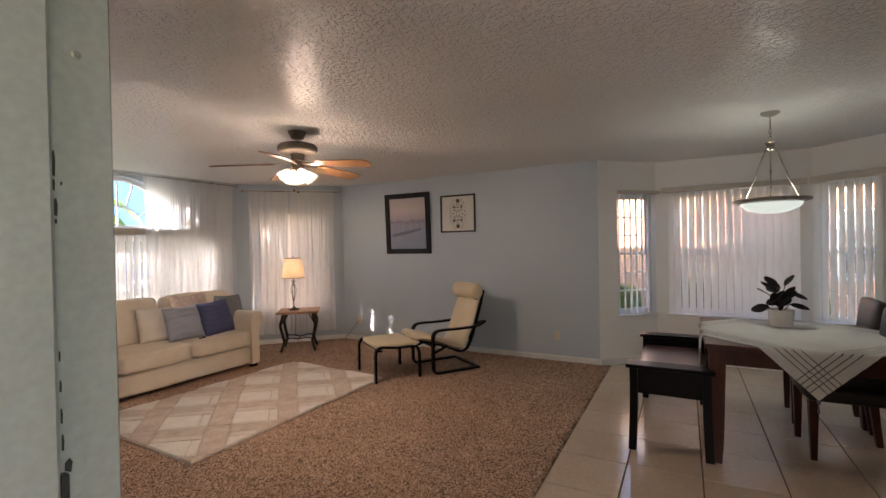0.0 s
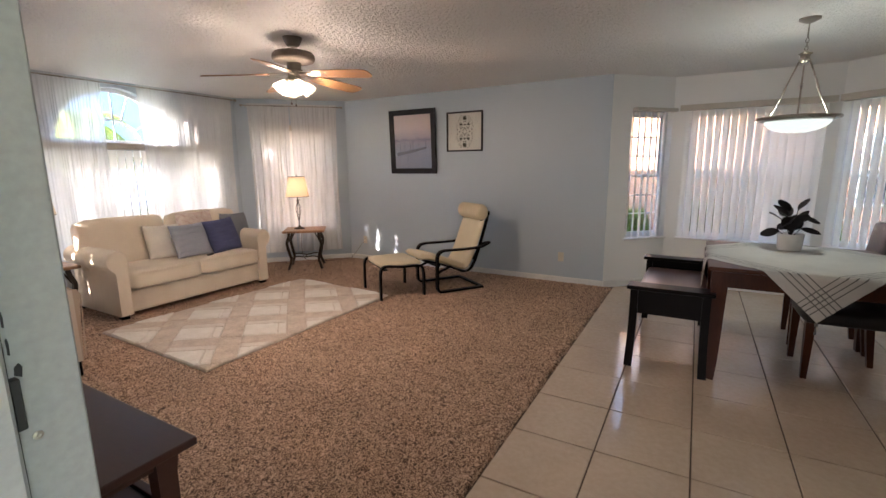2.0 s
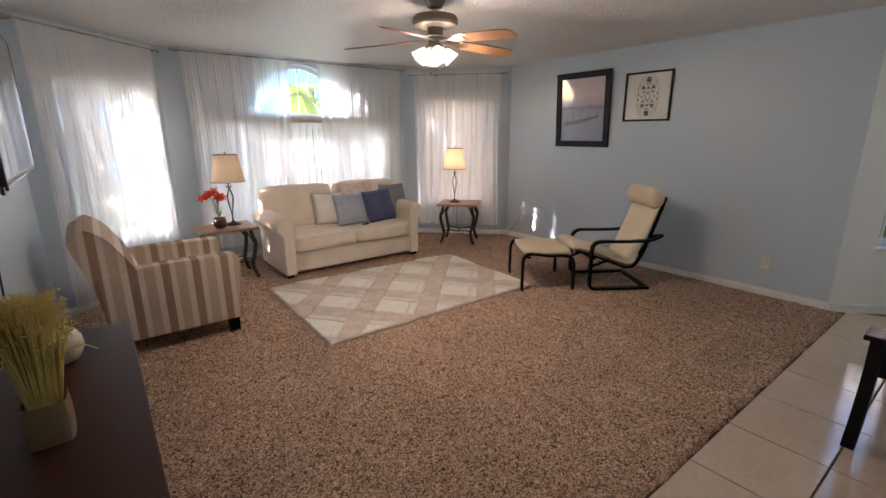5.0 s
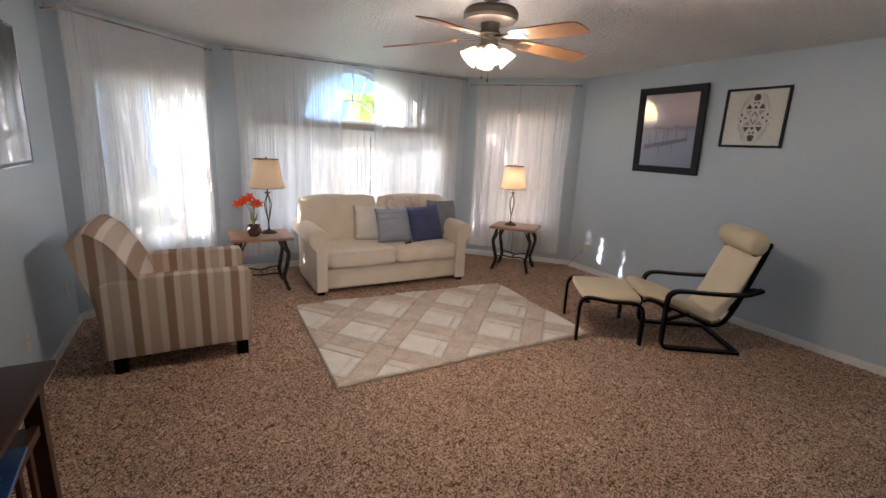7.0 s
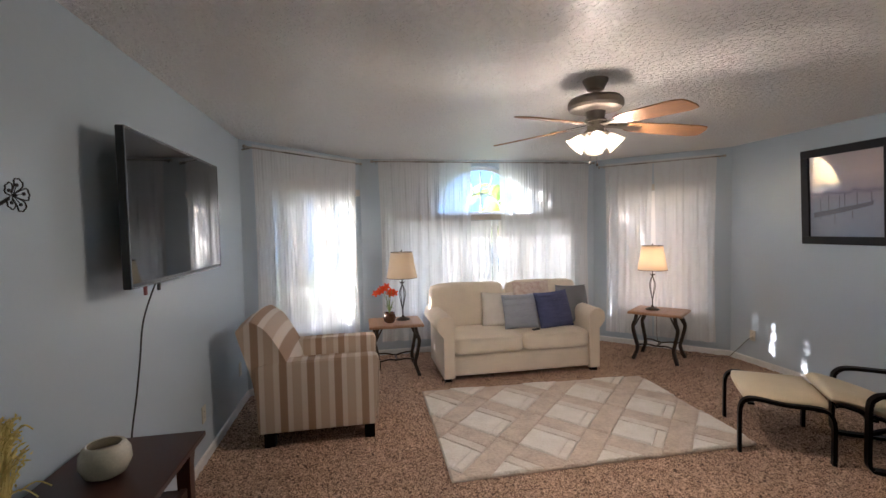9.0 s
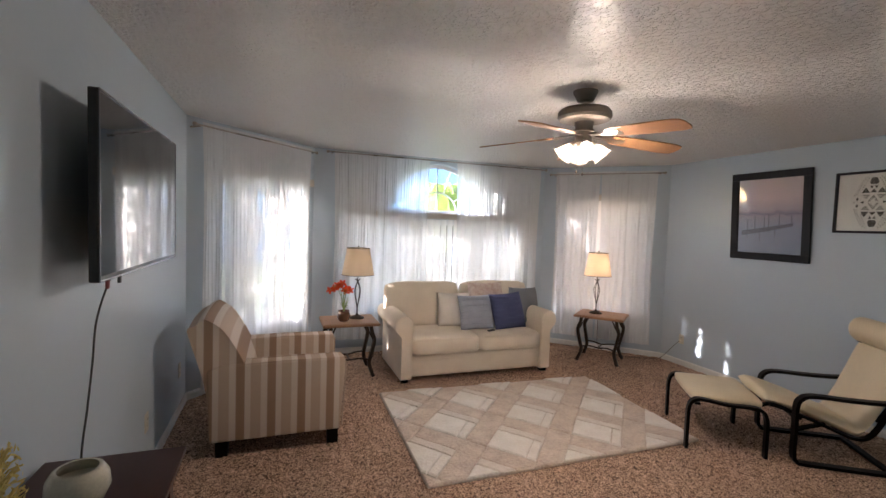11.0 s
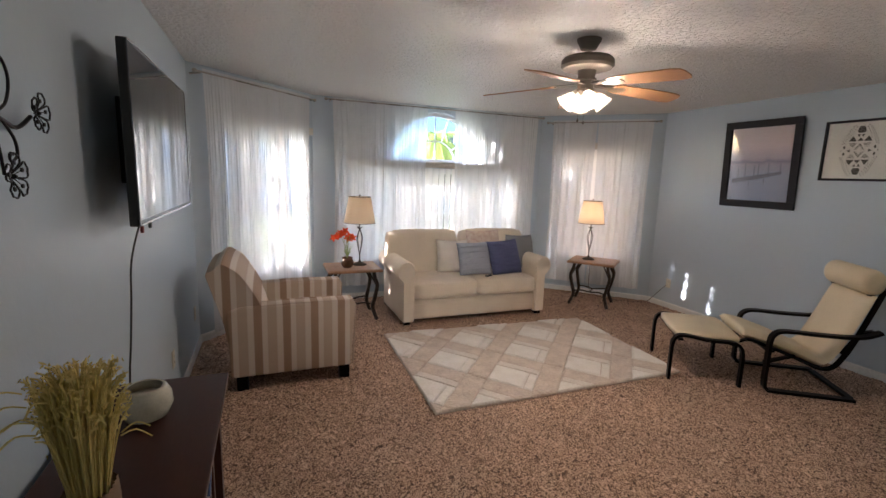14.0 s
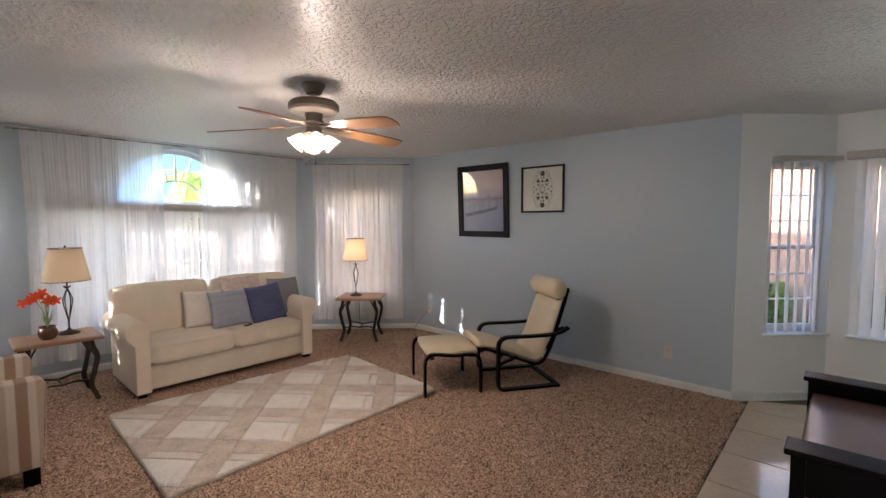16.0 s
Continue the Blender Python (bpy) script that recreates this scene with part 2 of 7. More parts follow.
def sweep(bm, points, section, up=(0, 0, 1), closed=False, scales=None):
    """A section [(side, up)] carried along points; caps at the ends."""
    pts = [Vector(p) for p in points]
    n, rings, up = len(pts), [], Vector(up)
    for i, p in enumerate(pts):
        a = pts[(i - 1) % n] if closed or i else p
        c = pts[(i + 1) % n] if closed or i < n - 1 else p
        d = (c - a).normalized()
        side = d.cross(up)
        side = side.normalized() if side.length > 1e-4 else Vector((1, 0, 0))
        u = side.cross(d).normalized()
        k = scales[i] if scales else 1
        rings.append([bm.verts.new(p + side * (s * k) + u * (t * k)) for s, t in section])
    m = len(section)
    for i in range(n if closed else n - 1):
        a, b = rings[i], rings[(i + 1) % n]
        for j in range(m):
            bm.faces.new((a[j], a[(j + 1) % m], b[(j + 1) % m], b[j]))
    if not closed:
        bm.faces.new(rings[0][::-1])
        bm.faces.new(rings[-1])


def ring_section(r, seg=8):
    return [(r * math.cos(2 * math.pi * i / seg), r * math.sin(2 * math.pi * i / seg)) for i in range(seg)]


def tube(bm, points, r, seg=8, up=(0, 0, 1), closed=False, scales=None):
    sweep(bm, points, ring_section(r, seg), up, closed, scales)


def lathe(bm, profile, seg=24, m=None, ripple=None):
    b = bmesh.new()
    rings = []
    for r, z in profile:
        if r < 1e-5:
            rings.append([b.verts.new((0, 0, z))])
        else:
            rings.append([b.verts.new((r * math.cos(a) * (ripple(a, z) if ripple else 1), r * math.sin(a) * (ripple(a, z) if ripple else 1), z))
                          for a in (2 * math.pi * i / seg for i in range(seg))])
    for a, c in zip(rings, rings[1:]):
        for i in range(seg):
            j = (i + 1) % seg
            if len(a) == 1 and len(c) == 1:
                continue
            if len(a) == 1:
                b.faces.new((a[0], c[i], c[j]))
            elif len(c) == 1:
                b.faces.new((a[i], a[j], c[0]))
            else:
                b.faces.new((a[i], a[j], c[j], c[i]))
    merge(bm, b, m)


def curve_points(keys, n=24):
    """A smooth line through the keys."""
    k = [Vector(p) for p in keys]
    out = []
    for i in range(len(k) - 1):
        p0, p1, p2, p3 = k[max(0, i - 1)], k[i], k[i + 1], k[min(len(k) - 1, i + 2)]
        steps = max(2, n // (len(k) - 1))
        for s in range(steps):
            t = s / steps
            out.append(0.5 * ((2 * p1) + (p2 - p0) * t + (2 * p0 - 5 * p1 + 4 * p2 - p3) * t * t + (3 * p1 - p0 - 3 * p2 + p3) * t ** 3))
    out.append(k[-1])
    return out


def pillow(bm, w, h, d, m=None, power=3.2, n=14, wrinkle=0.0, seed=0, flat=0.15):
    """A stuffed cushion, w by h with thickness d, lying in its x-z plane."""
    b = bmesh.new()
    sides = []
    for s in (-1, 1):
        rows = []
        for i in range(n + 1):
            row = []
            for j in range(n + 1):
                u, v = 2 * i / n - 1, 2 * j / n - 1
                u, v = math.copysign(abs(u) ** 0.75, u), math.copysign(abs(v) ** 0.75, v)
                k = max(0.0, (1 - abs(u) ** power) * (1 - abs(v) ** power)) ** 0.5
                pinch = 1 - 0.06 * (1 - v * v) * abs(u) ** 4, 1 - 0.06 * (1 - u * u) * abs(v) ** 4
                y = s * (d / 2 * k * (1 - flat) + d / 2 * flat * (k > 0))
                y += wrinkle * k * noise.noise(Vector((u * 2.2 + seed, v * 2.2, s + seed)))
                row.append(b.verts.new((u * w / 2 * pinch[0], y, v * h / 2 * pinch[1])))
            rows.append(row)
        for i in range(n):
            for j in range(n):
                b.faces.new((rows[i][j], rows[i + 1][j], rows[i + 1][j + 1], rows[i][j + 1]))
        sides.append(rows)
    bmesh.ops.remove_doubles(b, verts=b.verts[:], dist=0.0005)
    merge(bm, b, m)


# ---- the room ----
W, L, H = 5.31, 5.12, 2.44          # picture wall, centre bay wall, ceiling
T = 0.16                            # outer wall thickness


def wall(name, p0, p1, out, openings, material, z0=0.0, z1=H, thick=T, arch=None, label=""):
    """A wall from p0 to p1 with its thickness to the side out; openings are (u0, u1, z0, z1) along it."""
    p0, p1, out = Vector((*p0, 0)), Vector((*p1, 0)), Vector((*out, 0)).normalized()
    d = (p1 - p0)
    length = d.length
    d.normalize()
    us = sorted({0.0, length, *[o[0] for o in openings], *[o[1] for o in openings]})
    zs = sorted({z0, z1, *[o[2] for o in openings], *[o[3] for o in openings]})
    bm = bmesh.new()
    cache = {}

    def at(u, z, k):
        key = (round(u, 4), round(z, 4), k)
        if key not in cache:
            cache[key] = bm.verts.new(p0 + d * u + Vector((0, 0, z)) + out * (thick * k))
        return cache[key]

    def solid(i, j):
        if not (0 <= i < len(us) - 1 and 0 <= j < len(zs) - 1):
            return False
        u, z = (us[i] + us[i + 1]) / 2, (zs[j] + zs[j + 1]) / 2
        return not any(o[0] < u < o[1] and o[2] < z < o[3] for o in openings)
    for i in range(len(us) - 1):
        for j in range(len(zs) - 1):
            if not solid(i, j):
                continue
            a, b, c, e = us[i], us[i + 1], zs[j], zs[j + 1]
            for k in (0, 1):
                bm.faces.new((at(a, c, k), at(b, c, k), at(b, e, k), at(a, e, k)))
            for ni, nj, q in ((i - 1, j, ((a, c), (a, e))), (i + 1, j, ((b, c), (b, e))), (i, j - 1, ((a, c), (b, c))), (i, j + 1, ((a, e), (b, e)))):
                if not solid(ni, nj):
                    bm.faces.new((at(*q[0], 0), at(*q[1], 0), at(*q[1], 1), at(*q[0], 1)))
    if arch:
        uc, zb, r = arch
        for s in (-1, 1):
            outline = [(uc + s * r, zb), (uc + s * r, zb + r), (uc, zb + r)]
            outline += [(uc + s * r * math.sin(t), zb + r * math.cos(t)) for t in (math.pi / 2 * i / 16 for i in range(1, 16))]
            lo = [bm.verts.new(p0 + d * u + Vector((0, 0, z))) for u, z in outline]
            hi = [bm.verts.new(v.co + out * thick) for v in lo]
            bm.faces.new(lo)
            bm.faces.new(hi[::-1])
            for i in range(len(lo)):
                j = (i + 1) % len(lo)
                bm.faces.new((lo[i], lo[j], hi[j], hi[i]))
    return structure(name, bm, material, label)


Q = math.sqrt(0.5)
A0, A1, A2, A3 = (0, 4.01), (1.11, L), (4.20, L), (W, 4.01)
D0, D1, D2, D3 = (W, 0.11), (5.90, -0.48), (5.90, -2.00), (W, -2.59)
SIDE = (0.36, 1.42, 0.50, 1.98)      # opening in both angled bay walls
SIDE_R = (0.30, 1.34, 0.50, 1.98)
CENT = (0.42, 2.74, 0.50, 1.66)      # opening in the centre bay wall, from its left end
DWIN = (0.27, 0.83, 0.58, 2.06)
BWIN = (0.14, 1.40, 0.58, 2.06)
wall("wall_television", (0, -0.29), A0, (-1, 0), [], M_WALL, label="blue-grey painted plaster wall with a television and wire wall art")
wall("wall_entry", (0, -3.4), (0, -1.24), (-1, 0), [], M_WHITEWALL)
wall("wall_over_door", (0, -1.24), (0, -0.29), (-1, 0), [], M_WHITEWALL, z0=2.06)
wall("wall_bay_side", A0, A1, (-1, 1), [SIDE], M_WALL)
wall("wall_bay_centre", A1, A2, (0, 1), [CENT, (2.66 - 1.11 - 0.63, 2.66 - 1.11 + 0.63, 1.74, 2.37)], M_WALL, arch=(2.66 - 1.11, 1.74, 0.63))
wall("wall_bay_side", A2, A3, (1, 1), [SIDE_R], M_WALL)
wall("wall_picture", A3, D0, (1, 0), [], M_WALL, label="blue-grey painted wall with two framed pictures")
wall("wall_dining_bay_side", D0, D1, (1, 1), [DWIN], M_WHITEWALL)
wall("wall_dining_bay_centre", D1, D2, (1, 0), [BWIN], M_WHITEWALL)
wall("wall_dining_bay_side", D2, D3, (1, -1), [(0.02, 0.58, 0.58, 2.06)], M_WHITEWALL)
wall("wall_dining_end", D3, (W, -3.4), (1, 0), [], M_WHITEWALL)
wall("wall_south", (0, -3.4), (W, -3.4), (0, -1), [], M_WHITEWALL)

OUTLINE = [(0, -3.4), (W, -3.4), D3, D2, D1, D0, A3, A2, A1, A0]
cx, cy = 2.66, 0.9
wide = [(x + (0.15 if x > cx else -0.15), y + (0.15 if y > cy else -0.15)) for x, y in OUTLINE]
bm = bmesh.new()
prism(bm, wide, pose(0, 0, H), 0.02)
structure("ceiling", bm, M_CEIL, "off-white ceiling with knockdown plaster texture")
bm = bmesh.new()
prism(bm, [(x * 1.06 - 0.2, y * 1.06) for x, y in wide], pose(0, 0, H + 0.16), 0.25)
structure("roof", bm, M_ROOF)


def baseboard(p0, p1, inside, material=M_TRIM, trim0=0.0, trim1=0.0):
    a, b = Vector((*p0, 0)), Vector((*p1, 0))
    d = (b - a).normalized()
    a, b, n = a + d * trim0, b - d * trim1, Vector((*inside, 0)).normalized()
    prof = [(0.001, 0.0), (0.014, 0.0), (0.014, 0.062), (0.009, 0.076), (0.001, 0.080)]
    bm = bmesh.new()
    lo = [bm.verts.new(a + n * s + Vector((0, 0, z))) for s, z in prof]
    hi = [bm.verts.new(b + n * s + Vector((0, 0, z))) for s, z in prof]
    for i in range(5):
        j = (i + 1) % 5
        bm.faces.new((lo[i], lo[j], hi[j], hi[i]))
    bm.faces.new(lo)
    bm.faces.new(hi[::-1])
    return structure("baseboard", bm, material)


baseboard((0, -0.22), A0, (1, 0), trim1=0.006)
baseboard(A0, A1, (1, -1), trim0=0.006, trim1=0.006)
baseboard(A1, A2, (0, -1), trim0=0.006, trim1=0.006)
baseboard(A2, A3, (-1, -1), trim0=0.006, trim1=0.006)
baseboard(A3, D0, (-1, 0), trim0=0.006)
baseboard(D0, D1, (-1, -1), trim0=0.012, trim1=0.006)
baseboard(D1, D2, (-1, 0), trim0=0.006, trim1=0.006)
baseboard(D2, D3, (-1, 1), trim0=0.006)
baseboard(D3, (W, -3.4), (-1, 0))
baseboard((0.02, -3.4), (W - 0.02, -3.4), (0, 1))
baseboard((0, -3.38), (0, -1.30), (1, 0))

# floors
bm = bmesh.new()
prism(bm, wide, pose(0, 0, -0.12), 0.112)
structure("floor", bm, M_GROUT, "brown grout bed under the floor")


def carpet():
    """A shag pile: a dense sheet with uneven tufts."""
    step = 0.018
    xs = np.arange(0.0, W + step, step)
    ys = np.arange(0.0, L + step, step)
    rng = np.random.default_rng(4)
    zz = 0.006 + 0.014 * rng.random((len(xs), len(ys)))
    verts, index, faces = [], {}, []
    for i, x in enumerate(xs):
        for j, y in enumerate(ys):
            edge = 0.018 * noise.noise(Vector((x * 6, 0, 3)))
            yy = y + (edge + 0.006 * rng.random() if j == 0 else (rng.random() - 0.5) * 0.010)
            x2 = min(W - 0.001, max(0.001, x + (rng.random() - 0.5) * 0.010))
            top = L - 0.001 - max(0, 1.11 - x2, x2 - 4.20)
            z = zz[i, j] if j > 0 else -0.004
            verts.append((x2, min(yy, top), z))
            index[i, j] = len(verts) - 1
    for i in range(len(xs) - 1):
        for j in range(len(ys) - 1):
            x, y = xs[i], ys[j]
            if y < L - max(0, 1.11 - x, x - 4.20) + 0.03:
                faces.append((index[i, j], index[i + 1, j], index[i + 1, j + 1], index[i, j + 1]))
    me = bpy.data.meshes.new("floor_carpet")
    me.from_pydata(verts, [], faces)
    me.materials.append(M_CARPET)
    me.shade_smooth()
    return tagged(new("floor_carpet", me), "brown looped shag carpet, tufts uneven, ending at the tiles", "", "", "structure")


carpet()

# ---- outdoors ----
M_BARK = mat("palm_bark", (0.22, 0.17, 0.12), 0.9, bump=0.8, bscale=30)
M_PALM = sheer("palm_leaf", (0.36, 0.42, 0.11), 0.0, 0.45)
M_LEAF = sheer("shrub_leaf", (0.13, 0.20, 0.04), 0.0, 0.3)
M_DARKGLASS = mat("dark_window_glass", (0.04, 0.06, 0.08), 0.08)

bm = bmesh.new()
box(bm, -250, 250, -250, 250, -0.40, -0.16)
structure("ground", bm, M_GRASS, "short green lawn")
bm = bmesh.new()
box(bm, -2.6, -0.17, -2.6, 1.2, -0.155, -0.02, 0.01)
structure("pavement", bm, M_CONC, "grey concrete entry slab")
# unseen wall and roof, added to keep the sun out of the doorway
bm = bmesh.new()
box(bm, -2.75, -2.6, -4.5, 2.6, -0.16, 2.5)
structure("wall_sun_block", bm, M_STUCCO, "added stucco wall keeping the sun out of the open door")
bm = bmesh.new()
box(bm, -2.8, -0.17, -4.6, 2.7, 2.501, 2.60)
structure("roof_sun_block", bm, M_TRIM, "added white roof keeping the sun off the open door")


def house(name, x0, x1, y0, y1, h, wall_mat, label, faces):
    ob = thing(name, pose(0, 0, -0.16), label, "house")
    bm = bmesh.new()
    box(bm, x0, x1, y0, y1, 0, h)
    part("wall", bm, wall_mat, ob)
    bm = bmesh.new()
    ov = 0.45
    base = [(x0 - ov, y0 - ov), (x1 + ov, y0 - ov), (x1 + ov, y1 + ov), (x0 - ov, y1 + ov)]
    my, d = (y0 + y1) / 2, (y1 - y0) / 2
    mx = (x0 + x1) / 2
    lo = [bm.verts.new((x, y, h)) for x, y in base]
    if (x1 - x0) > (y1 - y0):
        top = [bm.verts.new((x0 + d, my, h + d * 0.55)), bm.verts.new((x1 - d, my, h + d * 0.55))]
        fs = ((lo[0], lo[1], top[1], top[0]), (lo[1], lo[2], top[1]), (lo[2], lo[3], top[0], top[1]), (lo[3], lo[0], top[0]))
    else:
        d = (x1 - x0) / 2
        top = [bm.verts.new((mx, y0 + d, h + d * 0.55)), bm.verts.new((mx, y1 - d, h + d * 0.55))]
        fs = ((lo[0], lo[1], top[0]), (lo[1], lo[2], top[1], top[0]), (lo[2], lo[3], top[1]), (lo[3], lo[0], top[0], top[1]))
    for f in fs:
        bm.faces.new(f)
    bm.faces.new(lo[::-1])
    part("roof", bm, M_ROOF, ob)
    bm = bmesh.new()
    for a, b in zip(base, base[1:] + base[:1]):
        sweep(bm, [(*a, h - 0.08), (*b, h - 0.08)], [(-0.03, -0.08), (0.03, -0.08), (0.03, 0.08), (-0.03, 0.08)])
    part("fascia", bm, M_TRIM, ob)
    for cx_, cy_, w, z0, z1, along in faces:
        bm = bmesh.new()
        if along == "x":
            box(bm, cx_ - w / 2, cx_ + w / 2, cy_ - 0.04, cy_ + 0.04, z0, z1)
        else:
            box(bm, cx_ - 0.04, cx_ + 0.04, cy_ - w / 2, cy_ + w / 2, z0, z1)
        win = part("window", bm, M_DARKGLASS, ob)
        bm = bmesh.new()
        t = 0.06
        for a0, a1, b0, b1 in ((-w / 2 - t, w / 2 + t, z0 - t, z0), (-w / 2 - t, w / 2 + t, z1, z1 + t), (-w / 2 - t, -w / 2, z0, z1),
                               (w / 2, w / 2 + t, z0, z1), (-0.02, 0.02, z0, z1), (-w / 2, w / 2, (z0 + z1) / 2 - 0.02, (z0 + z1) / 2 + 0.02)):
            if along == "x":
                box(bm, cx_ + a0, cx_ + a1, cy_ - 0.06, cy_ + 0.06, b0, b1)
            else:
                box(bm, cx_ - 0.06, cx_ + 0.06, cy_ + a0, cy_ + a1, b0, b1)
        part("frame", bm, M_TRIM, win)
    return ob


house("neighbour_house", 10.5, 20, -9, 9.5, 2.9, M_STUCCO, "peach stucco single-storey house with white framed windows beside the lawn",
      [(10.5, 1.2, 1.1, 1.0, 2.1, "y"), (10.5, -4.0, 1.4, 0.9, 2.1, "y")])
house("far_house", -7, 12, 20, 30, 5.6, M_BLUEHOUSE, "pale blue two-storey house with shingle roof across the lawn",
      [(x, 20, 1.6, z0, z1, "x") for x in (-3.5, 0.5, 4.3, 8.2) for z0, z1 in ((0.9, 2.0), (2.9, 3.7))])


def palm(x, y, h, reach, seed, label):
    r = random.Random(seed)
    ob = thing("palm_tree", pose(x, y, -0.16), label, "tree")
    bm = bmesh.new()
    pts = [(0.05 * math.sin(i), 0.05 * math.cos(i * 1.3), h * i / 10) for i in range(11)]
    tube(bm, pts, 0.16, 10, up=(0, 1, 0), scales=[1.3 - 0.06 * i + (0.08 if i % 2 else 0) for i in range(11)])
    part("trunk", bm, M_BARK, ob, smooth=60)
    bm = bmesh.new()
    for k in range(34):
        a, rise = r.uniform(0, 6.283), r.uniform(-0.9, 1.0)
        ln = reach * r.uniform(0.75, 1.1)
        stem = []
        for i in range(9):
            t = i / 8
            stem.append(Vector((math.cos(a) * ln * t * (1 - 0.15 * t), math.sin(a) * ln * t * (1 - 0.15 * t), h + ln * (rise * t - (0.75 + 0.3 * rise) * t * t))))
        side = Vector((-math.sin(a), math.cos(a), 0))
        for i in range(1, 9):
            for j in range(3):
                t = (i - 1 + j / 3) / 8
                p = stem[i - 1].lerp(stem[i], j / 3)
                d = (stem[i] - stem[i - 1]).normalized()
                wl = ln * 0.34 * math.sin(math.pi * (0.12 + 0.85 * t)) * r.uniform(0.8, 1.1)
                for s in (-1, 1):
                    tip = p + side * (s * wl) + d * wl * 0.5 + Vector((0, 0, -wl * 0.35))
                    bm.faces.new([bm.verts.new(q) for q in (p - d * 0.025, p + d * 0.025, tip)])
        tube(bm, stem, 0.018, 4, up=(0, 0, 1))
    part("crown", bm, M_PALM, ob)
    return ob


def shrub(x, y, h, w, seed, label, leaves=1500):
    r = random.Random(seed)
    ob = thing("shrub", pose(x, y, -0.16), label, "shrub")
    bm = bmesh.new()
    for k in range(7):
        a = r.uniform(0, 6.28)
        tube(bm, curve_points([(0, 0, 0), (math.cos(a) * w * .15, math.sin(a) * w * .15, h * .4), (math.cos(a) * w * .35, math.sin(a) * w * .35, h * .85)], 6), 0.03, 5, up=(0, 1, 0), scales=[1 - .1 * i for i in range(7)])
    part("trunk", bm, M_BARK, ob)
    bm = bmesh.new()
    for k in range(leaves):
        a, q, z = r.uniform(0, 6.28), r.random() ** 0.5, r.uniform(0.15, 1)
        rad = w / 2 * q * (1 - 0.5 * abs(z - 0.5)) * (1 + 0.3 * math.sin(3 * a + seed))
        p = Vector((math.cos(a) * rad, math.sin(a) * rad, z * h))
        u = Vector((r.gauss(0, 1), r.gauss(0, 1), r.gauss(0, 1))).normalized()
        v = u.cross(Vector((r.gauss(0, 1), r.gauss(0, 1), r.gauss(0, 1)))).normalized()
        s = r.uniform(0.04, 0.09)
        bm.faces.new([bm.verts.new(c) for c in (p - u * s, p + v * s * 0.5, p + u * s, p - v * s * 0.5)])
    part("crown", bm, M_LEAF, ob)


palm(5.55, 13.0, 2.85, 1.5, 3, "green-yellow palm tree with drooping fronds on the lawn")
for k, (x, y, h, w) in enumerate([(9.6, -0.9, 0.9, 1.0), (9.8, -2.4, 0.8, 1.1), (9.7, 0.4, 0.7, 0.9)]):
    shrub(x, y, h, w, k + 1, "low green shrub against the peach house")

# ---- windows ----


def rail(bm, m, u0, u1, z0, z1, d0, d1):
    b = bmesh.new()
    box(b, u0, u1, d0, d1, z0, z1, 0.004, 1)
    merge(bm, b, m)


def wall_pose(p0, p1, out):
    """u along x, depth outwards along y, z up."""
    a, b = Vector((*p0, 0)), Vector((*p1, 0))
    d, o = (b - a).normalized(), Vector((*out, 0)).normalized()
    m = Matrix.Identity(4)
    for i in range(3):
        m[i][0], m[i][1], m[i][2], m[i][3] = d[i], o[i], (0, 0, 1)[i], a[i]
    return m


def window(p0, p1, out, op, cols, rows, label, units=1, glazing=M_SCREENED_DIM):
    """Single-hung vinyl window set in its opening, with muntins and panes; returns its frame of reference."""
    m = wall_pose(p0, p1, out)
    ob = new("window")
    ob.matrix_world = m
    tagged(ob, label, "", "", "structure")
    u0, u1, z0, z1 = op
    bm = bmesh.new()
    for a in ((u0, u0 + .04, z0, z1), (u1 - .04, u1, z0, z1), (u0 + .04, u1 - .04, z0, z0 + .04), (u0 + .04, u1 - .04, z1 - .04, z1)):
        rail(bm, Matrix.Identity(4), *a, 0.085, 0.135)
    part("window_frame", bm, M_FRAME, ob)
    bm = bmesh.new()
    box(bm, u0 - 0.02, u1 + 0.02, -0.025, 0.085, z0 - 0.018, z0 + 0.004, 0.005)
    part("window_sill", bm, M_TRIM, ob)
    wu = (u1 - u0 - 0.08) / units
    for k in range(units):
        a0 = u0 + 0.04 + k * wu
        a1 = a0 + wu
        zm = z0 + (z1 - z0) * 0.5
        for lo, hi, dep in ((z0 + 0.04, zm + 0.018, 0.090), (zm - 0.018, z1 - 0.04, 0.112)):
            bm = bmesh.new()
            s = 0.028
            for a in ((a0, a0 + s, lo, hi), (a1 - s, a1, lo, hi), (a0 + s, a1 - s, lo, lo + s), (a0 + s, a1 - s, hi - s, hi)):
                rail(bm, Matrix.Identity(4), *a, dep, dep + 0.02)
            for i in range(1, cols):
                x = a0 + s + (a1 - a0 - 2 * s) * i / cols
                rail(bm, Matrix.Identity(4), x - .008, x + .008, lo + s, hi - s, dep + .003, dep + .014)
            for i in range(1, rows):
                z = lo + s + (hi - lo - 2 * s) * i / rows
                rail(bm, Matrix.Identity(4), a0 + s, a1 - s, z - .008, z + .008, dep + .004, dep + .013)
            sash = part("sash", bm, M_FRAME, ob)
            bm = bmesh.new()
            box(bm, a0 + s, a1 - s, dep + 0.0165, dep + 0.0185, lo + s, hi - s)
            pane = part("pane", bm, glazing, ob)
            pane.visible_shadow = False
    return ob, m


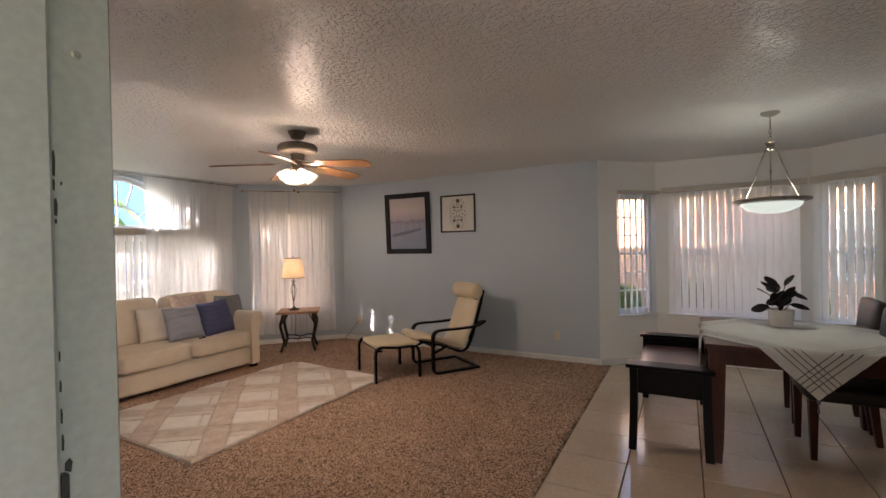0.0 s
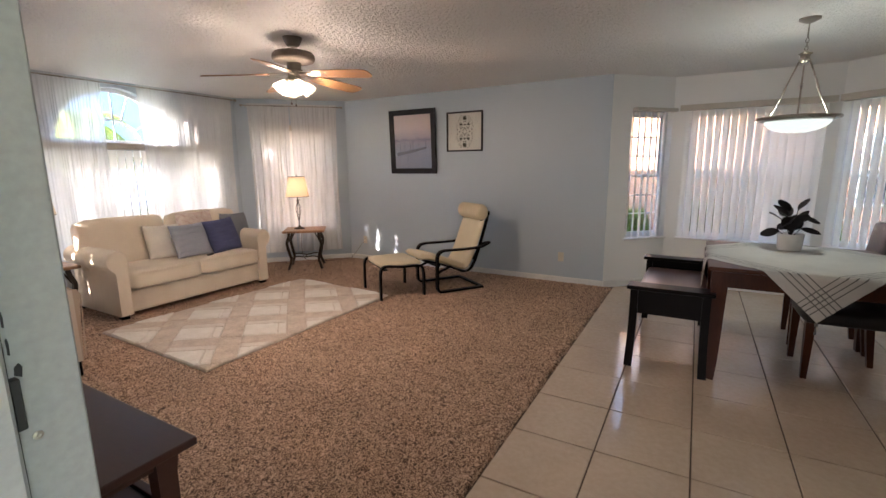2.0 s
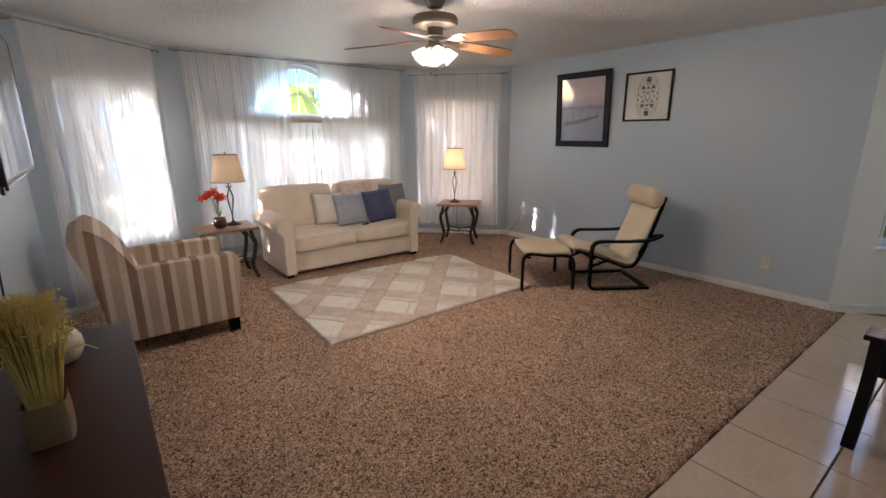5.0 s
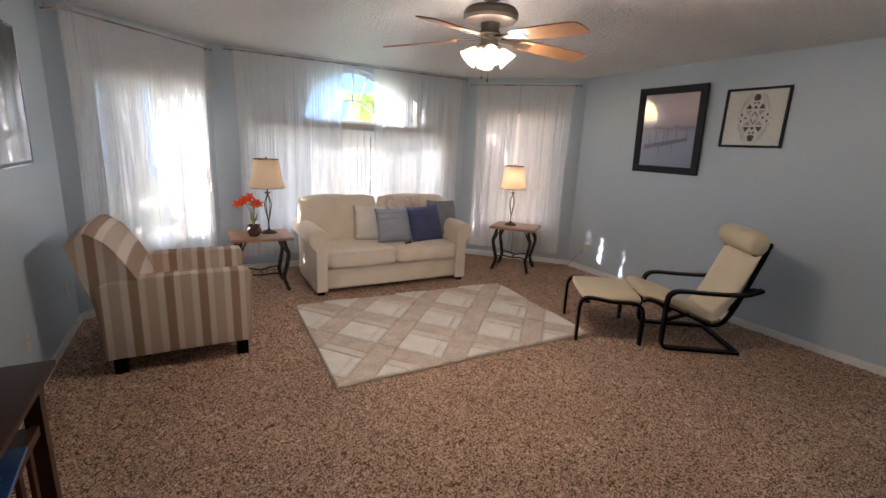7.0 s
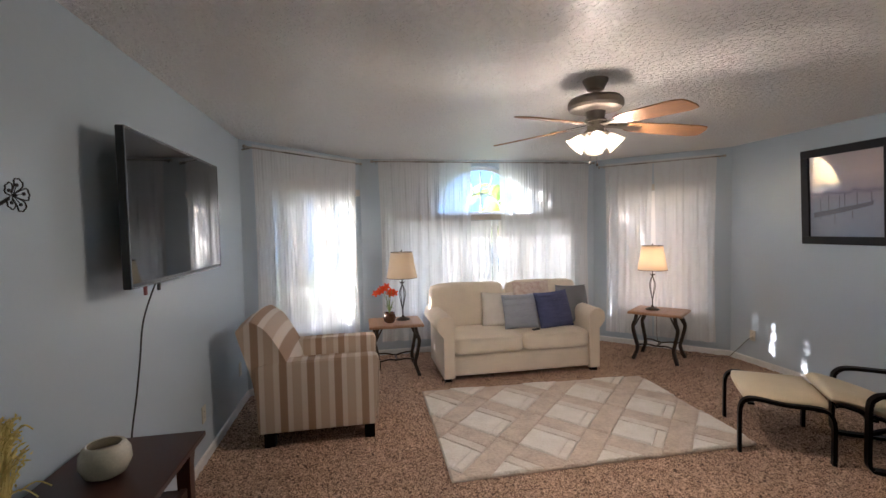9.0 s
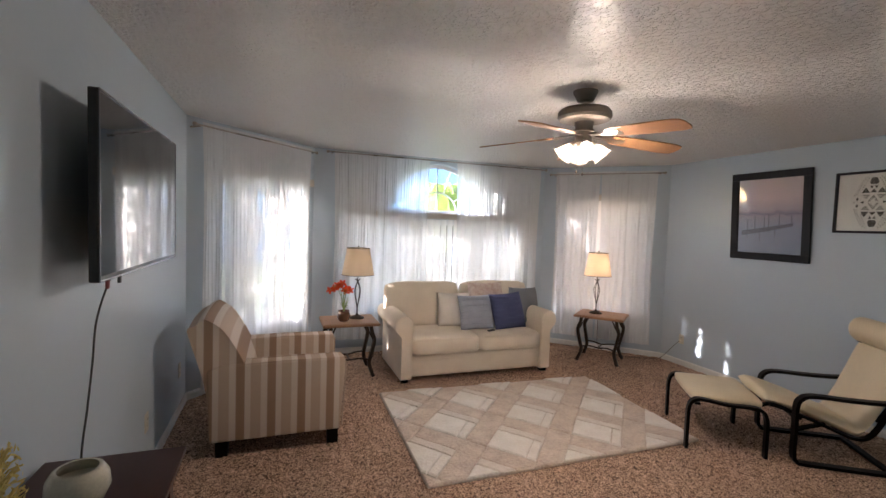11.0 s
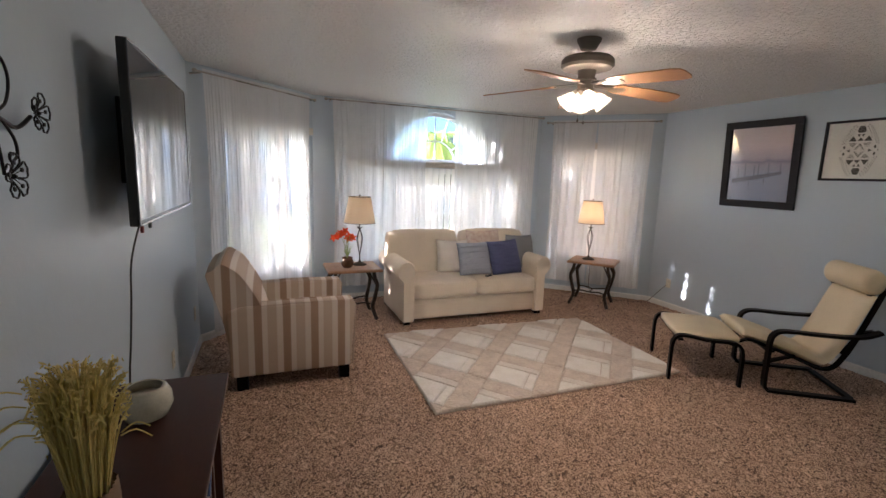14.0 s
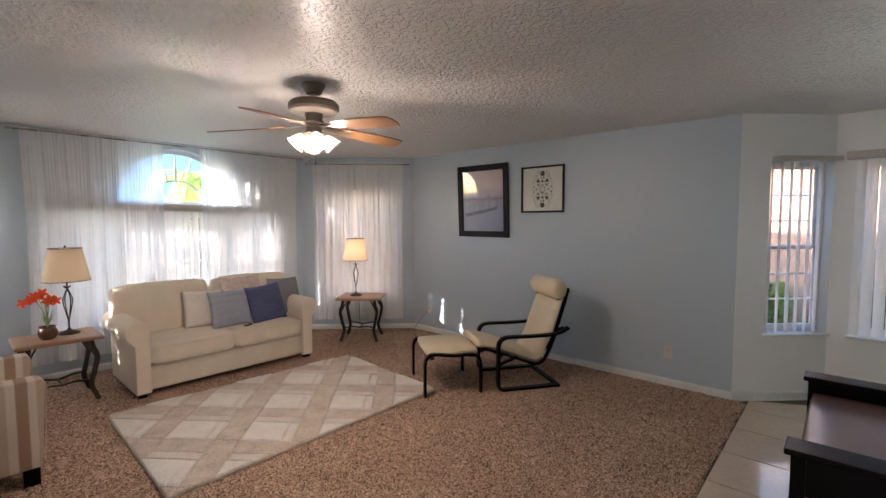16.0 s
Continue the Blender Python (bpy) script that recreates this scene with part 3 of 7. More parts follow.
# shrubs added in the sun's path, to shade and dapple the bay windows
shrub(-2.2, 5.0, 3.3, 1.9, 5, "added green shrub shading the angled window from the sun", 3600)
shrub(-1.9, 6.5, 4.3, 1.8, 8, "added tall loose leafy shrub dappling the sun on the bay", 1300)
window(A0, A1, (-1, 1), SIDE, 3, 2, "white vinyl single-hung window behind a sheer curtain", 1)
window(A1, A2, (0, 1), CENT, 2, 2, "wide white vinyl window below the arch", 3)
window(A2, A3, (1, 1), SIDE_R, 3, 2, "white vinyl single-hung window behind sheer curtains", 1)
window(D0, D1, (1, 1), DWIN, 2, 3, "narrow white vinyl window with muntins in the dining bay")
window(D1, D2, (1, 0), BWIN, 3, 2, "wide white vinyl window behind vertical blinds", 2)
window(D2, D3, (1, -1), (0.02, 0.58, 0.58, 2.06), 2, 3, "narrow white vinyl window behind vertical blinds")

# arched window
m = wall_pose(A1, A2, (0, 1))
ob = new("window_arch")
ob.matrix_world = m
tagged(ob, "half-round white arched window with sunburst muntins", "", "", "structure")
UC, ZB, R = 2.66 - 1.11, 1.74, 0.63


def arc_band(bm, r0, r1, d0, d1, n=28):
    rings = []
    for i in range(n + 1):
        a = math.pi * i / n
        rings.append([bm.verts.new((UC + r * math.cos(a), d, ZB + r * math.sin(a))) for r, d in ((r0, d0), (r1, d0), (r1, d1), (r0, d1))])
    for p, q in zip(rings, rings[1:]):
        for i in range(4):
            bm.faces.new((p[i], p[(i + 1) % 4], q[(i + 1) % 4], q[i]))
    bm.faces.new(rings[0])
    bm.faces.new(rings[-1][::-1])


bm = bmesh.new()
arc_band(bm, R - 0.045, R - 0.001, 0.085, 0.135)
box(bm, UC - R + 0.045, UC + R - 0.045, 0.085, 0.135, ZB + 0.001, ZB + 0.045)
part("window_frame", bm, M_FRAME, ob)
bm = bmesh.new()
arc_band(bm, 0.27, 0.288, 0.098, 0.112, 20)
for a in (36, 72, 90, 108, 144):
    a = radians(a)
    r0, r1 = (0.288, R - 0.045)
    p, q = (UC + r0 * math.cos(a), 0.105, ZB + r0 * math.sin(a)), (UC + r1 * math.cos(a), 0.105, ZB + r1 * math.sin(a))
    if abs(a - math.pi / 2) < 0.01:
        p = (UC, 0.105, ZB + 0.045)
    sweep(bm, [p, q], [(-.008, -.006), (.008, -.006), (.008, .006), (-.008, .006)], up=(0, 1, 0))
part("muntin", bm, M_FRAME, ob)
bm = bmesh.new()
vs = [bm.verts.new((UC + (R - .04) * math.cos(math.pi * i / 28), 0.108, ZB + (R - .04) * math.sin(math.pi * i / 28))) for i in range(29)]
bm.faces.new(vs)
pane = part("pane", bm, M_TINTED, ob)
pane.visible_shadow = False

# ---- vertical blinds ----


def blinds(m, u0, u1, z0, z1, turn, label, skip=(), pitch=0.076, wobble=5, turned=(), depth=0.02, valance=(0.07, 0.03), seed=1, slat=M_BLIND):
    r = random.Random(seed)
    ob = thing("vertical_blind", m, label, "blind")
    bm = bmesh.new()
    vh, over = valance
    box(bm, u0 - over, u1 + over, -0.085, -0.003, z1 - 0.005, z1 + vh, 0.003, 1)
    part("valance", bm, M_VALANCE, ob, "beige flat valance board")
    first = None
    n = int((u1 - u0) / pitch)
    for i in range(n):
        u = u0 + pitch * (i + 0.5)
        if any(a < u < b for a, b in skip):
            continue
        ang = next((q[2] for q in turned if q[0] < u < q[1]), turn) + r.uniform(-wobble, wobble)
        if first is None:
            bm = bmesh.new()
            w, segs = 0.0445, 6
            for k in range(segs):
                a, b = -w + 2 * w * k / segs, -w + 2 * w * (k + 1) / segs
                f = lambda q: 0.012 * (1 - (q / w) ** 2)
                bm.faces.new([bm.verts.new(c) for c in ((a, f(a), z0), (b, f(b), z0), (b, f(b), z1 - 0.01), (a, f(a), z1 - 0.01))])
            bmesh.ops.remove_doubles(bm, verts=bm.verts[:], dist=1e-5)
            first = part("slat", bm, slat, ob, smooth=80)
            sl = first
        else:
            sl = new("slat", first.data)
            sl.parent = ob
        sl.matrix_basis = pose(u, -0.045 + depth, 0, 0, 0, ang)
    return ob


MC, ML, MR = wall_pose(A1, A2, (0, 1)), wall_pose(A0, A1, (-1, 1)), wall_pose(A2, A3, (1, 1))
blinds(MC, CENT[0] - 0.06, CENT[1] + 0.10, CENT[2] + 0.01, 1.675, 9, "off-white vinyl vertical blind nearly closed behind the sheer curtain", seed=2, valance=(0.07, 0.03), wobble=8, pitch=0.086)
blinds(ML, SIDE[0], SIDE[1] + 0.03, SIDE[2] + 0.01, 1.985, 12, "off-white vinyl vertical blind drawn partly open behind the sheer curtain", seed=3, skip=((0.76, 0.79), (1.14, 1.18)), turned=((1.18, 1.5, 60),), slat=M_BLIND_DIM)
blinds(MR, SIDE_R[0] + 0.02, SIDE_R[1], SIDE_R[2] + 0.01, 2.0, 14, "off-white vinyl vertical blind closed behind the sheer curtains", seed=4)
blinds(wall_pose(D0, D1, (1, 1)), DWIN[0], DWIN[1], DWIN[2] + 0.012, 2.055, 57, "white vinyl vertical blind turned open in the narrow window", seed=5, depth=0.075, valance=(0.03, -0.003), pitch=0.085)
blinds(wall_pose(D1, D2, (1, 0)), BWIN[0] - 0.02, BWIN[1] + 0.02, BWIN[2] + 0.012, 2.06, -40, "off-white vinyl vertical blind closed over the dining window", seed=6, wobble=3, valance=(0.055, 0.05), slat=M_BLIND_PALE)
blinds(wall_pose(D2, D3, (1, -1)), 0.03, 0.66, 0.60, 2.06, -20, "off-white vinyl vertical blind nearly closed in the dining bay", seed=7, valance=(0.06, 0.0), slat=M_BLIND_PALE)

# ---- sheer curtains ----


def curtain(name, m, panels, z0, z1, off, label, seed, waves=19, rod=True):
    r = random.Random(seed)
    ob = thing(name, m, label, "curtain")
    if rod:
        a, b = panels[0][0] - 0.05, panels[-1][1] + 0.05
        bm = bmesh.new()
        tube(bm, [(a, -off, z1 - 0.03), (b, -off, z1 - 0.03)], 0.008, 10)
        part("rod", bm, M_METAL, ob, "thin brushed metal curtain rod")
        for s, u in ((-1, a), (1, b)):
            bm = bmesh.new()
            lathe(bm, [(0.0, 0), (0.011, 0.002), (0.014, 0.012), (0.018, 0.024), (0.014, 0.036), (0, 0.042)], 12, pose(u, -off, z1 - 0.03, 0, 90 * s, 0))
            part("finial", bm, M_METAL, ob, smooth=60)
            bm = bmesh.new()
            box(bm, u - s * 0.03 - .006, u - s * 0.03 + .006, -off - .004, -0.001, z1 - 0.045, z1 - 0.030, .002, 1)
            part("bracket", bm, M_METAL, ob)
    for a, b in panels:
        bm = bmesh.new()
        n, mz = int((b - a) / 0.008), 26
        ph, sd = r.uniform(0, 6), r.uniform(0, 50)
        grid = []
        for i in range(n + 1):
            u = i / n
            col = []
            for j in range(mz + 1):
                v = j / mz
                grow = 0.25 + 0.75 * min(1, (1 - v) * 1.6)
                fold = math.sin(2 * math.pi * (u * waves * (b - a) / 1.3 + 0.5 * noise.noise(Vector((u * 5 + sd, (1 - v) * 1.2, 0)))) + ph)
                y = 0.013 * grow * fold + 0.003 * math.sin(u * (b - a) * 210 + 2 * math.sin(u * 31)) + 0.012 * noise.noise(Vector((u * 16, v * 1.4, sd))) + 0.006 * noise.noise(Vector((u * 60, v * 4, sd)))
                if v > 0.965:
                    y = y * 0.5 + 0.004 * math.sin(u * 190)
                shrink = 0.02 * math.sin(math.pi * v) * (0.5 - u) * 2
                lift = 0.008 * noise.noise(Vector((u * 9, sd, 1))) * (1 - v)
                col.append(bm.verts.new((a + (b - a) * u + shrink, -off + y, z0 + (z1 - z0) * v + lift)))
            grid.append(col)
        for i in range(n):
            for j in range(mz):
                bm.faces.new((grid[i][j], grid[i + 1][j], grid[i + 1][j + 1], grid[i][j + 1]))
        p = part("panel", bm, M_SHEER, ob, smooth=180)
        bm = bmesh.new()
        for (lo, hi) in ((z0 + 0.002, z0 + 0.05),):
            k = 0
            prev = None
            for i in range(0, n + 1, 2):
                c = grid_pos(a, b, i / n, z0, z1, off, ph, sd, waves)
                cur = (bm.verts.new((c[0], c[1] + 0.002, lo + c[2])), bm.verts.new((c[0], c[1] + 0.002, hi + c[2])))
                if prev:
                    bm.faces.new((prev[0], cur[0], cur[1], prev[1]))
                prev = cur
        part("hem", bm, M_SHEER, ob, smooth=180)
    return ob


def grid_pos(a, b, u, z0, z1, off, ph, sd, waves):
    fold = math.sin(2 * math.pi * (u * waves * (b - a) / 1.3 + 0.5 * noise.noise(Vector((u * 5 + sd, 1.2, 0)))) + ph)
    y = 0.013 * fold + 0.016 * noise.noise(Vector((u * 16, 0, sd))) + 0.006 * noise.noise(Vector((u * 60, 0, sd)))
    return a + (b - a) * u, -off + y, 0.008 * noise.noise(Vector((u * 9, sd, 1)))


curtain("sheer_curtain", ML, [(0.055, 1.385)], 0.11, 2.385, 0.127, "white sheer curtain on a thin rod over the angled window", 1, 8)
curtain("sheer_curtain", MC, [(0.215, 1.375), (1.735, 2.97)], 0.20, 2.425, 0.10, "two white sheer curtain panels parted over the arched window", 2, 9)
curtain("sheer_curtain", MR, [(0.185, 0.755), (0.765, 1.43)], 0.18, 2.36, 0.127, "pair of white sheer curtain panels over the angled window", 3, 10)

# ---- front door ----
M_DOOR = mat("grey_green_door_paint", (0.16, 0.185, 0.18), 0.32, bump=0.08, bscale=80, vscale=2)
M_BLACK = mat("black_rubber", (0.012, 0.012, 0.012), 0.6)
M_SIGN = mat("white_painted_wood", (0.78, 0.77, 0.73), 0.5)
M_SIGNBLUE = mat("pale_blue_watercolour", (0.22, 0.50, 0.68), 0.6, col2=(0.45, 0.66, 0.78), vscale=20)
M_SCRIPT = mat("dark_brown_lettering", (0.04, 0.02, 0.012), 0.4)

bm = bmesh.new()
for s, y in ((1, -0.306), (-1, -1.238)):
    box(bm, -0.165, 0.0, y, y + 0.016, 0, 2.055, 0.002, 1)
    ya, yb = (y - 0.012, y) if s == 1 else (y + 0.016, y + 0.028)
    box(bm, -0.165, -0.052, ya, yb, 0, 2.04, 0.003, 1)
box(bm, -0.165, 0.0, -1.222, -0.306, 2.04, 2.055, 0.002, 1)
# white paint given a dark grey colour that holds the jamb's shade
structure("door_jamb", bm, mat("shaded_white_jamb_paint", (0.31, 0.315, 0.305), 0.45, col2=(0.25, 0.256, 0.248), vscale=5), "white painted wooden door jamb, greyed for its shade")
bm = bmesh.new()
box(bm, 0.001, 0.016, -0.262, -0.200, 0, 2.13, 0.004)
box(bm, 0.001, 0.016, -1.330, -1.268, 0, 2.13, 0.004)
box(bm, 0.001, 0.016, -1.267, -0.263, 2.068, 2.13, 0.004)
structure("trim", bm, M_TRIM)
bm = bmesh.new()
box(bm, -0.0515, -0.0498, -0.3085, -0.3065, 0, 2.04)
structure("trim", bm, M_BLACK, "thin black weather strip in the door jamb")
for x, z0, z1, half in ((-0.0475, 1.541, 1.563, 0.0012), (-0.0478, 1.528, 1.538, 0.0009), (-0.0468, 1.506, 1.521, 0.0014), (-0.0470, 1.499, 1.503, 0.0010), (-0.0425, 1.533, 1.536, 0.0008),
                        (-0.0470, 1.377, 1.386, 0.0007), (-0.0468, 1.350, 1.360, 0.0009), (-0.0466, 1.322, 1.335, 0.0009), (-0.0462, 1.298, 1.312, 0.0010), (-0.0425, 1.279, 1.289, 0.0030)):
    bm = bmesh.new()
    prism(bm, [(x - half, z0), (x + half * 0.6, z0 - half), (x + half, z0 + (z1 - z0) * 0.6), (x + half * 0.3, z1), (x - half * 0.8, z1 - half)], Matrix(((1, 0, 0, 0), (0, 0, 1, -0.3066), (0, 1, 0, 0), (0, 0, 0, 1))), 0.0005)
    structure("paint_chip", bm, M_BLACK, "dark chip where the jamb paint has peeled")
bm = bmesh.new()
box(bm, -0.165, 0.02, -1.222, -0.306, 0.0, 0.014, 0.004)
structure("trim", bm, M_METAL, "metal door threshold")
plate = thing("strike_plate", pose(0, 0, 0), "black metal strike plate screwed to the white jamb", "door hardware")
for z0, z1 in ((1.232, 1.278),):
    bm = bmesh.new()
    box(bm, -0.0515, -0.0445, -0.3135, -0.3055, z0, z1, 0.001, 1)
    part("plate", bm, M_BLACK, plate)
for z, xs in ((1.22, -0.0375), (1.653, -0.029)):
    bm = bmesh.new()
    lathe(bm, [(0.0065, 0), (0.0065, 0.0015), (0.003, 0.0025), (0, 0.001)], 14, pose(xs, -0.306, z, 90) @ Matrix.Scale(0.6, 4))
    part("screw", bm, M_METAL, plate, "round screw head", smooth=40)


def front_door():
    ob = new("door")
    ob.matrix_world = pose(0.012, -1.215, 0.016, 0, 0, -2)
    tagged(ob, "grey-green six-panel front door standing fully open", "", "", "structure")
    w, h, t = 0.90, 2.02, 0.044
    bm = bmesh.new()
    panels = [(0.11, 0.42, 0.20, 0.86), (0.48, 0.79, 0.20, 0.86), (0.11, 0.42, 1.00, 1.60), (0.48, 0.79, 1.00, 1.60), (0.11, 0.42, 1.72, 1.92), (0.48, 0.79, 1.72, 1.92)]
    us = sorted({0, w, *[q for p in panels for q in p[:2]]})
    zs = sorted({0, h, *[q for p in panels for q in p[2:]]})
    for i in range(len(us) - 1):
        for j in range(len(zs) - 1):
            u, z = (us[i] + us[i + 1]) / 2, (zs[j] + zs[j + 1]) / 2
            if not any(p[0] < u < p[1] and p[2] < z < p[3] for p in panels):
                box(bm, us[i], us[i + 1], 0, t, zs[j], zs[j + 1])
    bmesh.ops.remove_doubles(bm, verts=bm.verts[:], dist=1e-5)
    part("leaf", bm, M_DOOR, ob)
    for p in panels:
        bm = bmesh.new()
        box(bm, p[0] - 0.001, p[1] + 0.001, 0.014, t - 0.014, p[2] - 0.001, p[3] + 0.001)
        box(bm, p[0] + 0.03, p[1] - 0.03, 0.006, t - 0.006, p[2] + 0.03, p[3] - 0.03, 0.008)
        part("panel", bm, M_DOOR, ob)
    # hardware towards the outer face
    bm = bmesh.new()
    box(bm, 0.80, 0.868, t + 0.001, t + 0.028, 1.02, 1.20, 0.012, 3)
    lock = part("keypad_lock", bm, M_METAL, ob, "brushed nickel keypad deadbolt", smooth=40)
    bm = bmesh.new()
    for i in range(3):
        for j in range(4):
            box(bm, 0.815 + i * 0.015, 0.825 + i * 0.015, t + 0.028, t + 0.031, 1.105 + j * 0.019, 1.117 + j * 0.019, 0.001, 1)
    part("key", bm, M_BLACK, lock, "small dark number keys")
    bm = bmesh.new()
    lathe(bm, [(0.02, 0), (0.02, 0.008), (0.012, 0.012), (0, 0.012)], 18, pose(0.834, t + 0.028, 1.06, -90))
    part("cylinder", bm, M_METAL, lock, smooth=40)
    for s in (1, -1):
        y = t if s == 1 else 0
        bm = bmesh.new()
        lathe(bm, [(0.032, 0), (0.032, 0.006), (0.026, 0.012), (0.013, 0.016), (0.012, 0.045), (0, 0.046)], 24, pose(0.834, y, 0.90, -90 * s))
        tube(bm, curve_points([(0.834, y + s * 0.042, 0.90), (0.80, y + s * 0.046, 0.905), (0.76, y + s * 0.043, 0.90), (0.725, y + s * 0.046, 0.893)], 12), 0.009, 10)
        part("door_handle", bm, M_METAL, ob, "brushed nickel lever handle", smooth=50)
    for z in (0.2, 1.0, 1.8):
        bm = bmesh.new()
        tube(bm, [(-0.006, -0.004, z), (-0.006, -0.004, z + 0.1)], 0.006, 10, up=(0, 1, 0))
        part("hinge", bm, M_METAL, ob, smooth=40)
    # welcome sign hanging on the outer face
    sign = new("welcome_sign")
    sign.matrix_world = ob.matrix_world @ pose(0.45, t + 0.0045, 1.72, 90, 0, 180)
    tagged(sign, "round white wooden welcome sign with blue leaves on the door", "sign")
    bm = bmesh.new()
    lathe(bm, [(0, 0), (0.205, 0), (0.21, 0.004), (0.21, 0.010), (0.206, 0.013), (0, 0.013)], 64)
    part("board", bm, M_SIGN, sign, smooth=30)
    for x, y, a, s in ((-0.10, -0.09, 20, .05), (-0.05, -0.10, 70, .045), (-0.02, -0.12, 10, .06), (0.04, -0.06, 150, .05), (0.10, -0.04, 50, .09), (0.02, -0.10, 0, .04)):
        bm = bmesh.new()
        out = [(s * math.cos(q) * 1.0, s * 0.38 * math.sin(q) * (1 - 0.4 * math.cos(q))) for q in (2 * math.pi * i / 16 for i in range(16))]
        prism(bm, out, pose(x, y, 0.0132, 0, 0, a), 0.0006)
        part("leaf", bm, M_SIGNBLUE, sign, "pale blue painted leaf")
    cu = bpy.data.curves.new("lettering", "FONT")
    cu.body, cu.size, cu.extrude, cu.align_x, cu.shear = "welcome", 0.105, 0.002, "CENTER", 0.3
    txt = new("lettering_source", cu)
    me = bpy.data.meshes.new_from_object(txt.evaluated_get(bpy.context.evaluated_depsgraph_get()))
    bpy.data.objects.remove(txt)
    me.materials.clear()
    me.materials.append(M_SCRIPT)
    lt = new("lettering", me)
    lt.parent = sign
    lt.matrix_basis = pose(0, 0.01, 0.0155)
    tagged(lt, "dark brown word welcome")


front_door()

# ---- furniture materials ----
M_CREAM = mat("cream_sofa_cloth", (0.78, 0.675, 0.54), 0.85, col2=(0.70, 0.595, 0.47), vscale=6, bump=0.35, bscale=420, sheen=0.2)
M_POANG = mat("cream_leather", (0.68, 0.575, 0.39), 0.38, col2=(0.60, 0.50, 0.33), vscale=5, bump=0.15, bscale=160)
M_DARKWOOD = mat("black_brown_wood", (0.0045, 0.0028, 0.0022), 0.34, col2=(0.003, 0.002, 0.0016), vscale=8, fine=90, stretch=(3, 3, 0.6))
M_ESPRESSO = mat("espresso_console_wood", (0.055, 0.019, 0.012), 0.34, col2=(0.042, 0.014, 0.009), vscale=3, fine=60, stretch=(3, 0.5, 3))
for wood, gloss in ((M_ESPRESSO, 0.36), (M_DARKWOOD, 0.08)):
    wood.node_tree.nodes["Principled BSDF"].inputs["Specular IOR Level"].default_value = gloss
M_TABLEWOOD = mat("red_brown_table_wood", (0.070, 0.020, 0.008), 0.33, col2=(0.045, 0.013, 0.006), vscale=6, fine=60, stretch=(3, 3, 0.5))
M_TABLEWOOD.node_tree.nodes["Principled BSDF"].inputs["Specular IOR Level"].default_value = 0.2
M_LEATHER = mat("dark_brown_leather", (0.012, 0.008, 0.007), 0.42, bump=0.2, bscale=140)
M_TOPWOOD = mat("honey_parquet_wood", (0.42, 0.23, 0.12), 0.35, col2=(0.24, 0.12, 0.06), vscale=9, bump=0.05, bscale=60, stretch=(1, 7, 1))
M_BRONZE = mat("dark_bronze_iron", (0.055, 0.04, 0.03), 0.45, 0.7, bump=0.15, bscale=60)
M_TV = mat("glossy_black_screen", (0.006, 0.007, 0.009), 0.07)
M_TV.node_tree.links.remove(M_TV.node_tree.nodes["Principled BSDF"].inputs["Roughness"].links[0])
M_TV.node_tree.nodes["Principled BSDF"].inputs["Roughness"].default_value = 0.035
M_PLASTIC = mat("black_plastic", (0.02, 0.02, 0.02), 0.4)
M_BLUEGREY = mat("blue_grey_pillow_cloth", (0.37, 0.39, 0.455), 0.9, bump=0.4, bscale=260, stretch=(1, 1, 4))
M_NAVY = mat("indigo_pillow_cloth", (0.088, 0.100, 0.205), 0.85, col2=(0.062, 0.07, 0.155), vscale=7, bump=0.5, bscale=90, stretch=(1, 1, 5))
M_SLATE = mat("slate_pillow_cloth", (0.22, 0.23, 0.25), 0.9, bump=0.3, bscale=200)
M_IVORY = mat("ivory_pillow_cloth", (0.80, 0.73, 0.65), 0.9, bump=0.3, bscale=200)
M_FLORAL = mat("rose_patterned_cloth", (0.72, 0.62, 0.54), 0.9, col2=(0.52, 0.34, 0.27), vscale=22, bump=0.2, bscale=200)
M_WHITECERAMIC = mat("white_ceramic", (0.72, 0.71, 0.68), 0.25)
M_CANDLE = mat("cream_frosted_glass", (0.62, 0.58, 0.46), 0.22)
M_WICKER = mat("woven_jute", (0.26, 0.17, 0.10), 0.9, bump=0.6, bscale=90)
M_STRAW = sheer("dried_grass", (0.78, 0.64, 0.25), 0.0, 0.25)
M_REDPETAL = sheer("orange_red_petal", (0.80, 0.10, 0.03), 0.0, 0.35)
M_GREENSTEM = mat("green_leaf", (0.20, 0.28, 0.07), 0.6)
M_DARKLEAF = mat("dark_glossy_leaf", (0.009, 0.005, 0.005), 0.7)
M_DARKLEAF.node_tree.nodes["Principled BSDF"].inputs["Specular IOR Level"].default_value = 0.25
M_CLAY = mat("brown_glazed_clay", (0.12, 0.055, 0.03), 0.25)
M_CLOTHW = mat("white_table_linen", (0.66, 0.66, 0.62), 0.85, bump=0.25, bscale=300)
M_CLOTHG = mat("grey_woven_stripe", (0.16, 0.16, 0.155), 0.9, bump=0.25, bscale=300)
M_BENCHSEAT = mat("mauve_brown_bench_seat", (0.155, 0.088, 0.076), 0.32, bump=0.05, bscale=80)
M_BLUEPAPER = mat("blue_magazine_cover", (0.03, 0.09, 0.24), 0.3, col2=(0.015, 0.03, 0.08), vscale=6)
M_OUTLET = mat("ivory_plastic", (0.66, 0.62, 0.52), 0.35)
M_BLADE = mat("oak_fan_blade", (0.38, 0.195, 0.085), 0.35, col2=(0.26, 0.12, 0.05), vscale=5, bump=0.04, bscale=60, stretch=(1, 8, 1))
M_PICFRAME = mat("charcoal_picture_frame", (0.018, 0.018, 0.022), 0.5)
